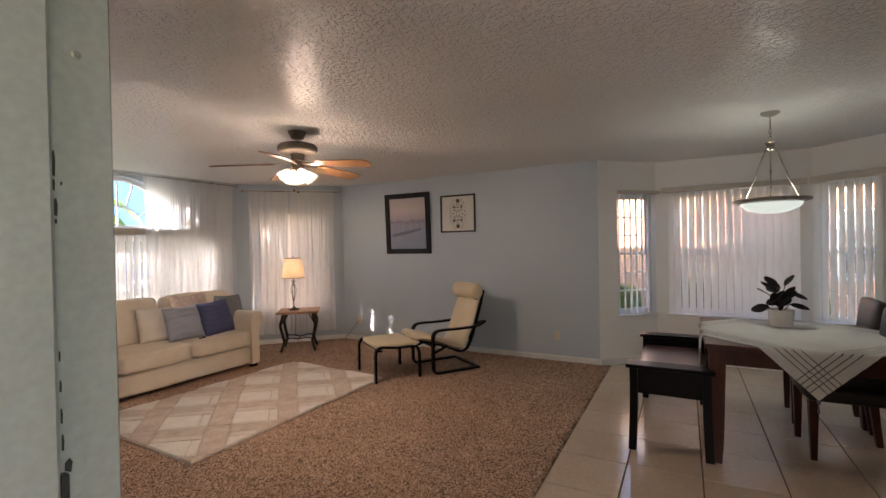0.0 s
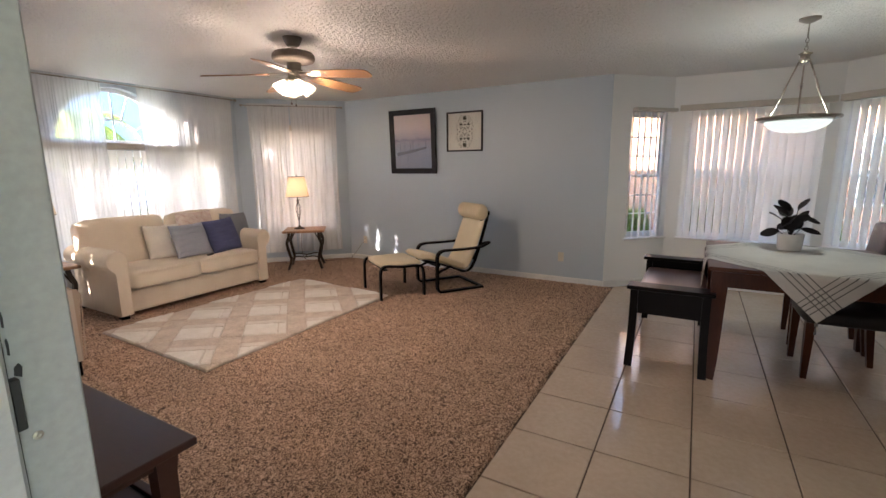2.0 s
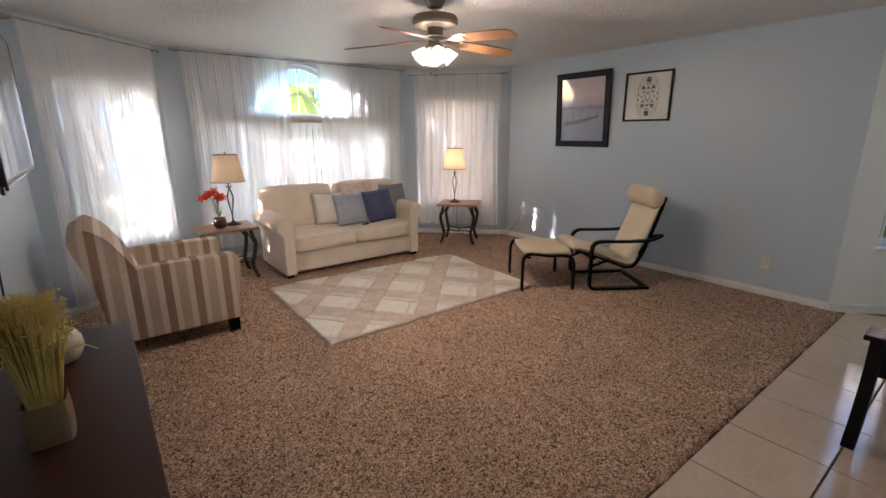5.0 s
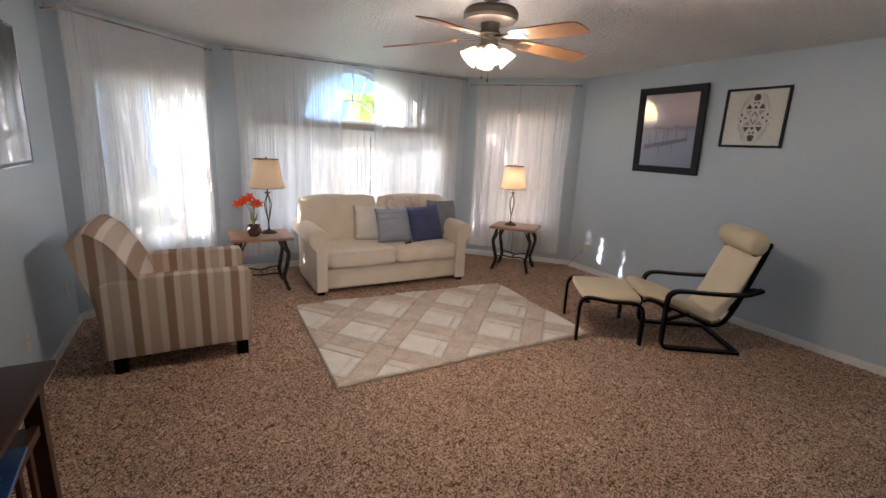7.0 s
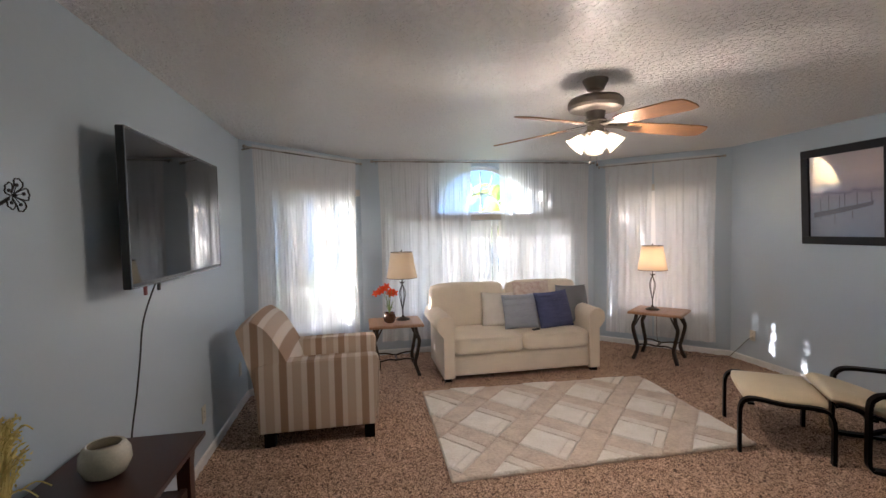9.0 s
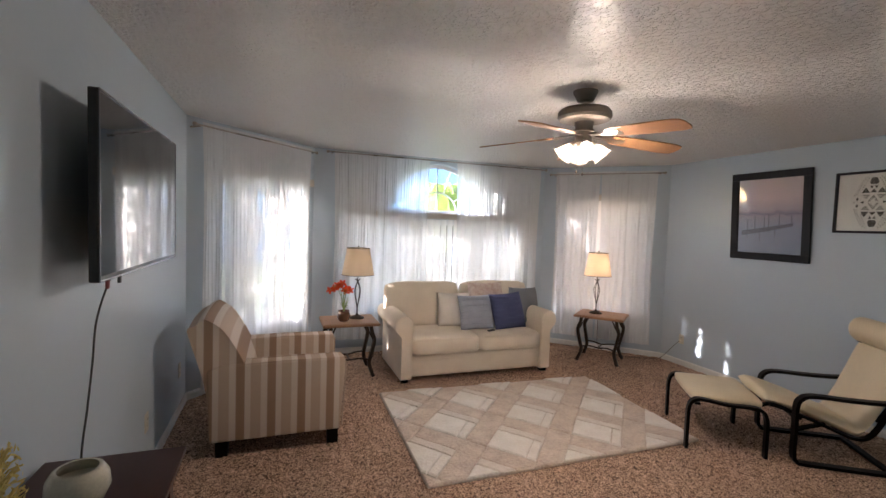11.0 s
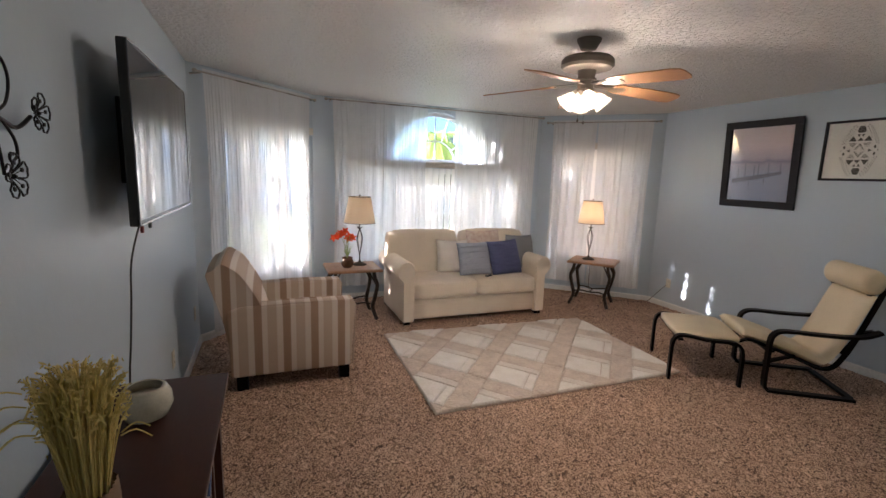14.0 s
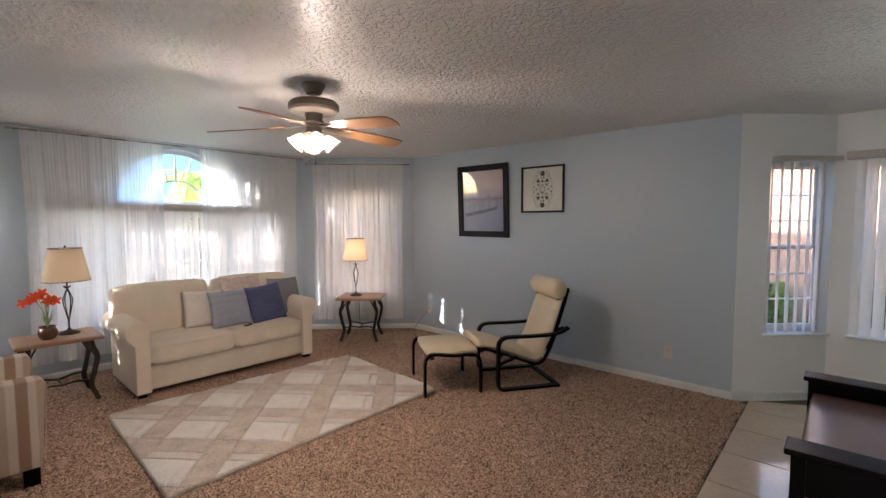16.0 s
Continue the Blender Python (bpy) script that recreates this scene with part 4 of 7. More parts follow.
M_PICFRAME.node_tree.nodes["Principled BSDF"].inputs["Specular IOR Level"].default_value = 0.2
M_PAPER = mat("off_white_paper", (0.70, 0.69, 0.64), 0.6)
M_INK = mat("sepia_ink", (0.055, 0.05, 0.038), 0.7)
M_PICGLASS = glass("picture_glass", clear=0.97)
M_RUGTAN = mat("tan_rug_pile", (0.67, 0.56, 0.455), 0.98, col2=(0.48, 0.38, 0.30), vscale=9, bump=1.0, bscale=55, sheen=0.2)
M_RUGWHITE = mat("ivory_rug_pile", (0.82, 0.78, 0.71), 0.98, col2=(0.72, 0.67, 0.59), vscale=9, bump=1.0, bscale=55, sheen=0.2)
M_SHADE = sheer("linen_lamp_shade", (0.72, 0.60, 0.45), 0.0, 0.36)
M_BULBGLASS = glow("lit_frosted_glass", (1.0, 0.80, 0.52), 0.085)
M_LAMPBULB = glow("lit_warm_bulb", (1.0, 0.80, 0.52), 0.1)
nt = M_BULBGLASS.node_tree
clear, blend = nt.nodes.new("ShaderNodeBsdfTransparent"), nt.nodes.new("ShaderNodeMixShader")
blend.inputs[0].default_value = 0.5
nt.links.new(nt.nodes["Principled BSDF"].outputs[0], blend.inputs[1])
nt.links.new(clear.outputs[0], blend.inputs[2])
nt.links.new(blend.outputs[0], nt.nodes["Material Output"].inputs[0])
M_PENDGLASS = glow("lit_alabaster_bowl", (0.82, 1.0, 0.90), 0.040)


def stripes():
    """Upholstery woven in bands of brown, beige and cream, seen along x."""
    m = bpy.data.materials.new("striped_upholstery")
    m.use_nodes = True
    nt = m.node_tree
    b = nt.nodes["Principled BSDF"]
    b.inputs["Roughness"].default_value = 0.85
    tc, sp = nt.nodes.new("ShaderNodeTexCoord"), nt.nodes.new("ShaderNodeSeparateXYZ")
    nt.links.new(tc.outputs["Object"], sp.inputs[0])
    md = nt.nodes.new("ShaderNodeMath")
    md.operation = "MULTIPLY"
    md.inputs[1].default_value = 1 / 0.192
    nt.links.new(sp.outputs["X"], md.inputs[0])
    fr = nt.nodes.new("ShaderNodeMath")
    fr.operation = "FRACT"
    nt.links.new(md.outputs[0], fr.inputs[0])
    cr = nt.nodes.new("ShaderNodeValToRGB")
    cr.color_ramp.interpolation = "LINEAR"
    nt.links.new(fr.outputs[0], cr.inputs[0])
    cream, brown, beige = (0.76, 0.66, 0.55, 1), (0.41, 0.27, 0.175, 1), (0.60, 0.46, 0.345, 1)
    els = cr.color_ramp.elements
    els[0].position, els[0].color = 0.0, brown
    els[1].position, els[1].color = 0.23, brown
    for p, c in ((0.26, cream), (0.41, cream), (0.45, beige), (0.74, beige), (0.78, cream), (0.95, cream), (0.985, brown)):
        e = els.new(p)
        e.color = c
    n = nt.nodes.new("ShaderNodeTexNoise")
    n.inputs["Scale"].default_value = 350
    nt.links.new(tc.outputs["Object"], n.inputs["Vector"])
    mx = nt.nodes.new("ShaderNodeMix")
    mx.data_type, mx.blend_type = "RGBA", "MULTIPLY"
    mx.inputs["Factor"].default_value = 0.3
    nt.links.new(cr.outputs[0], mx.inputs[6])
    nt.links.new(n.outputs["Fac"], mx.inputs[7])
    nt.links.new(mx.outputs[2], b.inputs["Base Color"])
    bp = nt.nodes.new("ShaderNodeBump")
    bp.inputs["Strength"].default_value, bp.inputs["Distance"].default_value = 0.3, 0.002
    nt.links.new(n.outputs["Fac"], bp.inputs["Height"])
    nt.links.new(bp.outputs[0], b.inputs["Normal"])
    return m


M_STRIPE = stripes()


def soft_box(bm, x0, x1, y0, y1, z0, z1, r=0.04, puff=0.0, m=None):
    """An upholstered block with rounded edges and slightly swollen faces."""
    b = bmesh.new()
    box(b, x0, x1, y0, y1, z0, z1)
    bmesh.ops.subdivide_edges(b, edges=b.edges[:], cuts=7, use_grid_fill=True)
    c = Vector(((x0 + x1) / 2, (y0 + y1) / 2, (z0 + z1) / 2))
    hs = Vector(((x1 - x0) / 2, (y1 - y0) / 2, (z1 - z0) / 2))
    for v in b.verts:
        q = [(v.co[i] - c[i]) / hs[i] for i in range(3)]
        inner = Vector([max(-(hs[i] - r), min(hs[i] - r, v.co[i] - c[i])) for i in range(3)])
        d = (v.co - c) - inner
        if d.length > 1e-6:
            d = d.normalized() * min(r, max(abs(d[0]), abs(d[1]), abs(d[2])))
        p = inner + d
        if puff:
            for i in range(3):
                j, k = (i + 1) % 3, (i + 2) % 3
                if abs(q[i]) > 0.99:
                    p[i] += math.copysign(puff * (1 - q[j] ** 2) * (1 - q[k] ** 2), q[i])
        v.co = c + p
    merge(bm, b, m)


# ---- rug ----
RW, RD = 2.22, 1.50
CORNERS = ((1.590, 2.158), (3.765, 2.148), (3.845, 3.60), (1.624, 3.70))      # it lies a little askew


def on_rug(x, y):
    u, v = x / RW, y / RD
    a, b, c, d = (Vector(p) for p in CORNERS)
    p = (a * (1 - u) + b * u) * (1 - v) + (d * (1 - u) + c * u) * v
    return p.x, p.y


rug = thing("area_rug", pose(0, 0, 0.014), "ivory and tan carved diamond rug lying on the brown carpet", "rug")
bm = bmesh.new()
box(bm, 0, RW, 0, RD, 0.0, 0.014, 0.004, 2)
for v in bm.verts:
    v.co.x, v.co.y = on_rug(v.co.x, v.co.y)
part("backing", bm, M_RUGTAN, rug, "tan woven rug ground")


def clip(poly, keep):
    """Cuts a polygon by the half plane a x + b y <= c."""
    a, b, c = keep
    out = []
    for p, q in zip(poly, poly[1:] + poly[:1]):
        dp, dq = a * p[0] + b * p[1] - c, a * q[0] + b * q[1] - c
        if dp <= 0:
            out.append(p)
        if (dp < 0 < dq) or (dq < 0 < dp):
            t = dp / (dp - dq)
            out.append((p[0] + (q[0] - p[0]) * t, p[1] + (q[1] - p[1]) * t))
    return out


M_RUGPALE = mat("cream_rug_pile", (0.80, 0.75, 0.68), 0.98, col2=(0.69, 0.64, 0.56), vscale=9, bump=1.0, bscale=55, sheen=0.2)
M_RUGBEIGE = mat("pale_rug_pile", (0.74, 0.67, 0.585), 0.98, col2=(0.62, 0.55, 0.47), vscale=9, bump=1.0, bscale=55, sheen=0.2)
E1, E2 = Vector((0.36, 0.41)), Vector((0.36, -0.41))
ORIGIN = Vector((1.155, 0.75))
BLOCKS = ((-0.33, 0.175, -0.33, 0.20, M_RUGWHITE, 0.031), (0.187, 0.335, -0.33, 0.335, M_RUGBEIGE, 0.029), (-0.33, 0.175, 0.212, 0.335, M_RUGPALE, 0.030),
          (0.345, 0.662, -0.33, 0.335, M_RUGTAN, 0.025), (-0.33, 0.662, 0.345, 0.662, M_RUGTAN, 0.0245))
for i in range(-5, 6):
    for j in range(-5, 6):
        c = ORIGIN + E1 * i + E2 * j
        for lo1, hi1, lo2, hi2, mt, top in BLOCKS:
            quad = [tuple(c + E1 * a + E2 * b) for a, b in ((lo1, lo2), (hi1, lo2), (hi1, hi2), (lo1, hi2))]
            for k in ((-1, 0, -0.003), (1, 0, RW - 0.003), (0, -1, -0.003), (0, 1, RD - 0.003)):
                quad = clip(quad, k) if len(quad) > 2 else []
            if len(quad) < 3:
                continue
            quad = [p for k, p in enumerate(quad) if (Vector(p) - Vector(quad[k - 1])).length > 0.002]
            if len(quad) < 3:
                continue
            mid = sum((Vector(p) for p in quad), Vector((0, 0))) / len(quad)
            inset = [tuple(Vector(p) + (mid - Vector(p)).normalized() * 0.018) for p in quad]
            bm = bmesh.new()
            rows = []
            for ring, z in ((quad, 0.0130), (quad, top - 0.008), (inset, top)):
                rows.append([bm.verts.new((*on_rug(x, y), z)) for x, y in ring])
            n = len(quad)
            for a, b in zip(rows, rows[1:]):
                for q in range(n):
                    bm.faces.new((a[q], a[(q + 1) % n], b[(q + 1) % n], b[q]))
            bm.faces.new(rows[-1])
            part("pile_block", bm, mt, rug)

for pile in (M_RUGTAN, M_RUGWHITE, M_RUGPALE, M_RUGBEIGE):
    pile.node_tree.nodes["Bump"].inputs["Distance"].default_value = 0.014

# ---- sofa ----


def sofa():
    ob = thing("sofa", pose(1.88, 3.90, 0.012), "cream cloth two-seat rolled-arm sofa standing by the bay window", "sofa")
    w, d = 1.70, 0.93
    bm = bmesh.new()
    soft_box(bm, 0.07, w - 0.07, 0.045, d - 0.04, 0.045, 0.27, 0.02)
    soft_box(bm, 0.09, w - 0.09, 0.03, 0.10, 0.055, 0.265, 0.018)
    part("frame", bm, M_CREAM, ob, smooth=60)
    for s, x in ((-1, 0.0), (1, w)):
        bm = bmesh.new()
        b = bmesh.new()
        # the arm: an upright slab that swells to a scroll
        prof = [(0.00, 0.04), (0.115, 0.04), (0.115, 0.52), (0.122, 0.56)]
        cx_, cz, r = 0.025, 0.585, 0.098
        prof += [(cx_ + r * math.cos(a), cz + r * math.sin(a)) for a in (radians(-5 + 225 * i / 18) for i in range(19))]
        prof += [(0.0, 0.47)]
        rings = []
        for y, k in ((0.0, 0.90), (0.012, 1.0), (d - 0.10, 1.0), (d - 0.08, 0.95)):
            mx, mz = 0.05, 0.33
            rings.append([b.verts.new((x - s * (mx + (px - mx) * k - 0.0), y, max(0.04, mz + (pz - mz) * (0.985 if k < 1 else 1)))) if s == 1 else
                          b.verts.new((x + mx + (px - mx) * k, y, max(0.04, mz + (pz - mz) * (0.985 if k < 1 else 1)))) for px, pz in prof])
        n = len(prof)
        for p, q in zip(rings, rings[1:]):
            for i in range(n):
                b.faces.new((p[i], p[(i + 1) % n], q[(i + 1) % n], q[i]))
        b.faces.new(rings[0])
        b.faces.new(rings[-1][::-1])
        merge(bm, b)
        arm = part("arm", bm, M_CREAM, ob, smooth=50)
        bm = bmesh.new()
        pp = [(x + (-s) * (0.05 + (px - 0.05) * 0.92), -0.001, max(0.05, 0.33 + (pz - 0.33) * 0.975)) for px, pz in prof]
        tube(bm, pp, 0.004, 6, up=(0, 1, 0), closed=True)
        part("piping", bm, M_CREAM, arm, smooth=60)
    bm = bmesh.new()
    soft_box(bm, 0.05, w - 0.05, d - 0.22, d - 0.02, 0.05, 0.80, 0.05, 0.01)
    part("backrest", bm, M_CREAM, ob, smooth=60)
    for k in range(2):
        x0 = 0.118 + k * 0.735
        bm = bmesh.new()
        soft_box(bm, x0, x0 + 0.728, -0.01, d - 0.28, 0.275, 0.455, 0.045, 0.018)
        cu = part("seat_cushion", bm, M_CREAM, ob, smooth=60)
        for z in (0.292, 0.438):
            bm = bmesh.new()
            tube(bm, [(x0 + 0.03, -0.012, z), (x0 + 0.36, -0.024, z), (x0 + 0.70, -0.012, z)], 0.0045, 6)
            part("piping", bm, M_CREAM, cu, smooth=60)
    for k in range(2):
        bm = bmesh.new()
        wd = 0.90 if k == 0 else 0.89
        cxk = 0.40 + k * 0.905
        soft_box(bm, -wd / 2 + 0.025, wd / 2 - 0.025, -0.085, 0.085, -0.255, 0.26, 0.055, 0.018, pose(cxk, d - 0.30, 0.665, -12, 0, (-1) ** k))
        for v in bm.verts:
            v.co.y += 0.016 * noise.noise(v.co * 4 + Vector((k * 7, 0, 0)))
            v.co.z += 0.010 * noise.noise(v.co * 3.1 + Vector((0, k * 5, 2)))
        part("back_cushion", bm, M_CREAM, ob, smooth=70)
    bm = bmesh.new()
    tube(bm, [(0.13, 0.03, 0.215), (w - 0.13, 0.03, 0.215)], 0.004, 6)
    part("piping", bm, M_CREAM, ob)
    for x, y in ((0.05, 0.06), (w - 0.05, 0.06), (0.05, d - 0.08), (w - 0.05, d - 0.08)):
        bm = bmesh.new()
        box(bm, x - 0.035, x + 0.035, y - 0.035, y + 0.035, 0, 0.05, 0.005)
        part("leg", bm, M_DARKWOOD, ob, "short dark wooden leg")


sofa()


def throw_pillow(x, y, z, size, tilt, turn, roll, material, label, ruffle=0, thick=0.16, seed=1):
    ob = thing("throw_pillow", pose(x, y, z), label, "pillow", "pillows on the sofa")
    m = pose(0, 0, size / 2 - 0.005, -tilt, roll, turn)
    bm = bmesh.new()
    pillow(bm, size, size, thick, m, power=2.6, n=18, wrinkle=0.02, seed=seed, flat=0.06)
    part("cover", bm, material, ob, smooth=70)
    if ruffle:
        bm = bmesh.new()
        for k in range(ruffle):
            zz = -size / 2 + size * (k + 1) / (ruffle + 1)
            pts = []
            for i in range(25):
                u = 2 * i / 24 - 1
                prof = max(0, (1 - abs(u) ** 2.6) * (1 - abs(2 * zz / size) ** 2.6)) ** 0.5
                pts.append(m @ Vector((u * size * 0.475, -thick / 2 * prof - 0.004, zz + 0.006 * math.sin(i * 1.9 + k))))
            tube(bm, pts, 0.006, 5)
        part("pleat", bm, material, ob, smooth=70)
    return ob


SZ = 0.462
throw_pillow(2.60, 4.36, SZ, 0.39, 20, -4, 2, M_IVORY, "plain ivory cotton throw pillow leaning on the sofa back", seed=3)
throw_pillow(3.02, 4.40, SZ + 0.035, 0.46, 14, 4, 0, M_FLORAL, "faded rose patterned throw pillow behind the others on the sofa", seed=4)
throw_pillow(3.48, 4.32, SZ, 0.44, 14, 14, 3, M_SLATE, "slate grey throw pillow at the sofa arm", seed=5)
throw_pillow(2.79, 4.17, SZ, 0.39, 22, -6, -2, M_BLUEGREY, "blue-grey pleated throw pillow on the sofa seat", 5, seed=6)
throw_pillow(3.16, 4.13, SZ, 0.41, 20, 6, -3, M_NAVY, "indigo pleated throw pillow on the sofa seat", 6, seed=7)
remote = thing("remote_control", pose(2.90, 4.00, SZ + 0.014, 0, 0, 25), "small black and white remote control lying on the sofa seat", "remote control")
bm = bmesh.new()
box(bm, -0.045, 0.045, -0.018, 0.018, 0, 0.014, 0.004)
part("body", bm, M_PLASTIC, remote)
bm = bmesh.new()
box(bm, -0.03, -0.01, -0.012, 0.012, 0.0141, 0.016, 0.001, 1)
part("button", bm, M_WHITECERAMIC, remote)

# ---- striped armchair, facing along x ----


def armchair():
    ob = thing("armchair", pose(0.30, 2.86, 0.012), "brown, beige and cream striped cloth armchair on black block feet", "armchair")
    w, d = 0.80, 0.90            # y, x
    for s, y0 in ((-1, 0.0), (1, w - 0.13)):
        b = bmesh.new()
        outline = [(0.03, 0.115), (0.86, 0.115), (0.895, 0.60), (0.885, 0.622), (0.86, 0.632), (0.10, 0.622), (0.03, 0.600), (0.012, 0.58)]
        m = Matrix(((1, 0, 0, 0), (0, 0, 1, y0), (0, 1, 0, 0), (0, 0, 0, 1)))
        prism(b, outline, m, 0.13)
        bmesh.ops.bevel(b, geom=b.edges[:], offset=0.014, segments=3, affect="EDGES", profile=0.5)
        arm = part("arm", b, M_STRIPE, ob, smooth=50)
        for yq in (y0 + 0.006, y0 + 0.124):
            bm = bmesh.new()
            tube(bm, [(0.875, yq, 0.14), (0.896, yq, 0.59), (0.876, yq, 0.627), (0.50, yq, 0.631), (0.10, yq, 0.620)], 0.0045, 6, up=(0, 1, 0))
            part("piping", bm, M_STRIPE, arm, "cream cord piping")
    bm = bmesh.new()
    soft_box(bm, 0.08, 0.85, 0.131, w - 0.131, 0.12, 0.30, 0.02)
    part("frame", bm, M_STRIPE, ob, smooth=60)
    bm = bmesh.new()
    soft_box(bm, 0.20, 0.895, 0.134, w - 0.134, 0.30, 0.455, 0.04, 0.02)
    part("seat_cushion", bm, M_STRIPE, ob, smooth=60)
    b = bmesh.new()
    outline = curve_points([(0.02, 0.30, 0), (0.0, 0.50, 0), (-0.085, 0.80, 0), (-0.10, 0.875, 0), (-0.06, 0.895, 0), (-0.015, 0.935, 0), (0.035, 0.915, 0), (0.12, 0.84, 0), (0.24, 0.62, 0), (0.30, 0.40, 0), (0.28, 0.30, 0)], 40)
    n = 8
    rings = []
    for i in range(n + 1):
        v = 2 * i / n - 1
        k = 1 - 0.035 * v ** 4
        y = w / 2 + v * (w / 2 - 0.02)
        rings.append([b.verts.new((0.08 + (p.x - 0.08) * k - 0.0, y, 0.55 + (p.y - 0.55) * k + 0.012 * (1 - v * v))) for p in outline])
    for p, q in zip(rings, rings[1:]):
        for i in range(len(outline)):
            j = (i + 1) % len(outline)
            b.faces.new((p[i], p[j], q[j], q[i]))
    b.faces.new(rings[0])
    b.faces.new(rings[-1][::-1])
    back = part("backrest", b, M_STRIPE, ob, smooth=50)
    for v in (-1, 1):
        bm = bmesh.new()
        y = w / 2 + v * (w / 2 - 0.02)
        tube(bm, [(0.08 + (p.x - 0.08) * 0.97, y, 0.55 + (p.y - 0.55) * 0.97) for p in outline[2:-2]], 0.0045, 6, up=(0, 1, 0))
        part("piping", bm, M_STRIPE, back)
    bm = bmesh.new()
    box(bm, 0.06, 0.14, 0.14, w - 0.14, 0.12, 0.55, 0.02)
    part("back_panel", bm, M_STRIPE, ob)
    for x, y in ((0.10, 0.07), (0.815, 0.07), (0.10, w - 0.07), (0.815, w - 0.07)):
        bm = bmesh.new()
        prism(bm, [(x - 0.038, y - 0.036), (x + 0.038, y - 0.036), (x + 0.038, y + 0.036), (x - 0.038, y + 0.036)], pose(0, 0, 0), 0.118)
        part("foot", bm, M_DARKWOOD, ob, "black square wooden foot")


armchair()

# ---- bentwood lounge chair and footstool ----


def strip(bm, keys, y0, y1, th, n=40, m=None):
    """A band that follows keys (s, z), between widths y0 and y1."""
    pts = curve_points([(s, 0, z) for s, z in keys], n)
    b = bmesh.new()
    rings = []
    for i, p in enumerate(pts):
        a, c = pts[max(0, i - 1)], pts[min(len(pts) - 1, i + 1)]
        d = (c - a).normalized()
        nrm = Vector((-d.z, 0, d.x)) * (th / 2)
        rings.append([b.verts.new((p.x + nrm.x * q, y, p.z + nrm.z * q)) for y, q in ((y0, -1), (y1, -1), (y1, 1), (y0, 1))])
    for p, q in zip(rings, rings[1:]):
        for i in range(4):
            b.faces.new((p[i], p[(i + 1) % 4], q[(i + 1) % 4], q[i]))
    b.faces.new(rings[0])
    b.faces.new(rings[-1][::-1])
    merge(bm, b, m)


def lounge_chair():
    a = math.degrees(math.atan2(-0.335, 0.49))
    ob = thing("lounge_chair", pose(4.10, 1.685, 0.016, 0, 0, a), "cantilever bentwood lounge chair with cream leather cushion beside the footstool", "lounge chair")
    wd = 0.626
    for y in (0.0, wd):
        y0, y1 = (y - 0.0, y + 0.055) if y == 0 else (y - 0.055, y)
        bm = bmesh.new()
        strip(bm, [(0.60, 0.012), (0.35, 0.012), (0.06, 0.012), (0.015, 0.03), (0.0, 0.075), (0.0, 0.28), (0.0, 0.40), (0.02, 0.46), (0.09, 0.49), (0.30, 0.487), (0.50, 0.49), (0.60, 0.505), (0.69, 0.545)], y0, y1, 0.022, 60)
        part("arm_frame", bm, M_DARKWOOD, ob, smooth=40)
        yy0, yy1 = (y + 0.060, y + 0.095) if y == 0 else (y - 0.095, y - 0.060)
        bm = bmesh.new()
        strip(bm, [(-0.14, 0.385), (-0.08, 0.375), (0.10, 0.315), (0.28, 0.245), (0.38, 0.212), (0.46, 0.235), (0.52, 0.33), (0.575, 0.47), (0.635, 0.655), (0.685, 0.82), (0.70, 0.905)], yy0, yy1, 0.020, 60)
        strip(bm, [(0.0, 0.215), (0.10, 0.255), (0.20, 0.29)], yy0, yy1, 0.018, 8)
        strip(bm, [(0.50, 0.34), (0.55, 0.43), (0.60, 0.51), (0.67, 0.535)], yy0, yy1, 0.018, 12)
        part("seat_frame", bm, M_DARKWOOD, ob, smooth=40)
    for s, z in ((0.59, 0.012), (0.05, 0.30), (0.38, 0.203), (0.672, 0.77)):
        bm = bmesh.new()
        box(bm, s - 0.025, s + 0.025, 0.056 if z < 0.1 else 0.096, wd - (0.056 if z < 0.1 else 0.096), z - 0.010, z + 0.010, 0.004)
        part("crossbar", bm, M_DARKWOOD, ob)
    bm = bmesh.new()
    keys = [(-0.17, 0.425), (-0.08, 0.415), (0.12, 0.355), (0.30, 0.285), (0.385, 0.262), (0.445, 0.315), (0.505, 0.44), (0.575, 0.62), (0.640, 0.80)]
    pts = curve_points([(s, 0, z) for s, z in keys], 48)
    b = bmesh.new()
    rings = []
    ny = 12
    for i, p in enumerate(pts):
        a0, c = pts[max(0, i - 1)], pts[min(len(pts) - 1, i + 1)]
        d = (c - a0).normalized()
        nrm = Vector((-d.z, 0, d.x))
        end = min(1, min(i, len(pts) - 1 - i) / 2.0)
        ring = []
        for side in (-1, 1):
            rng_ = range(ny + 1) if side == -1 else range(ny, -1, -1)
            for j in rng_:
                v = 2 * j / ny - 1
                t = 0.036 * (1 - abs(v) ** 6) ** 0.5 * (0.35 + 0.65 * end ** 0.5) + 0.002
                t *= 1 + 0.06 * noise.noise(Vector((i * 0.4, v * 2, side)))
                y = wd / 2 + v * (wd / 2 - 0.055)
                ring.append(b.verts.new((p.x + nrm.x * t * side, y, p.z + nrm.z * t * side)))
        rings.append(ring)
    for p, q in zip(rings, rings[1:]):
        for i in range(len(p)):
            j = (i + 1) % len(p)
            b.faces.new((p[i], p[j], q[j], q[i]))
    b.faces.new(rings[0])
    b.faces.new(rings[-1][::-1])
    bmesh.ops.remove_doubles(b, verts=b.verts[:], dist=0.0004)
    part("cushion", b, M_POANG, ob, "cream leather seat and back cushion", smooth=60)
    bm = bmesh.new()
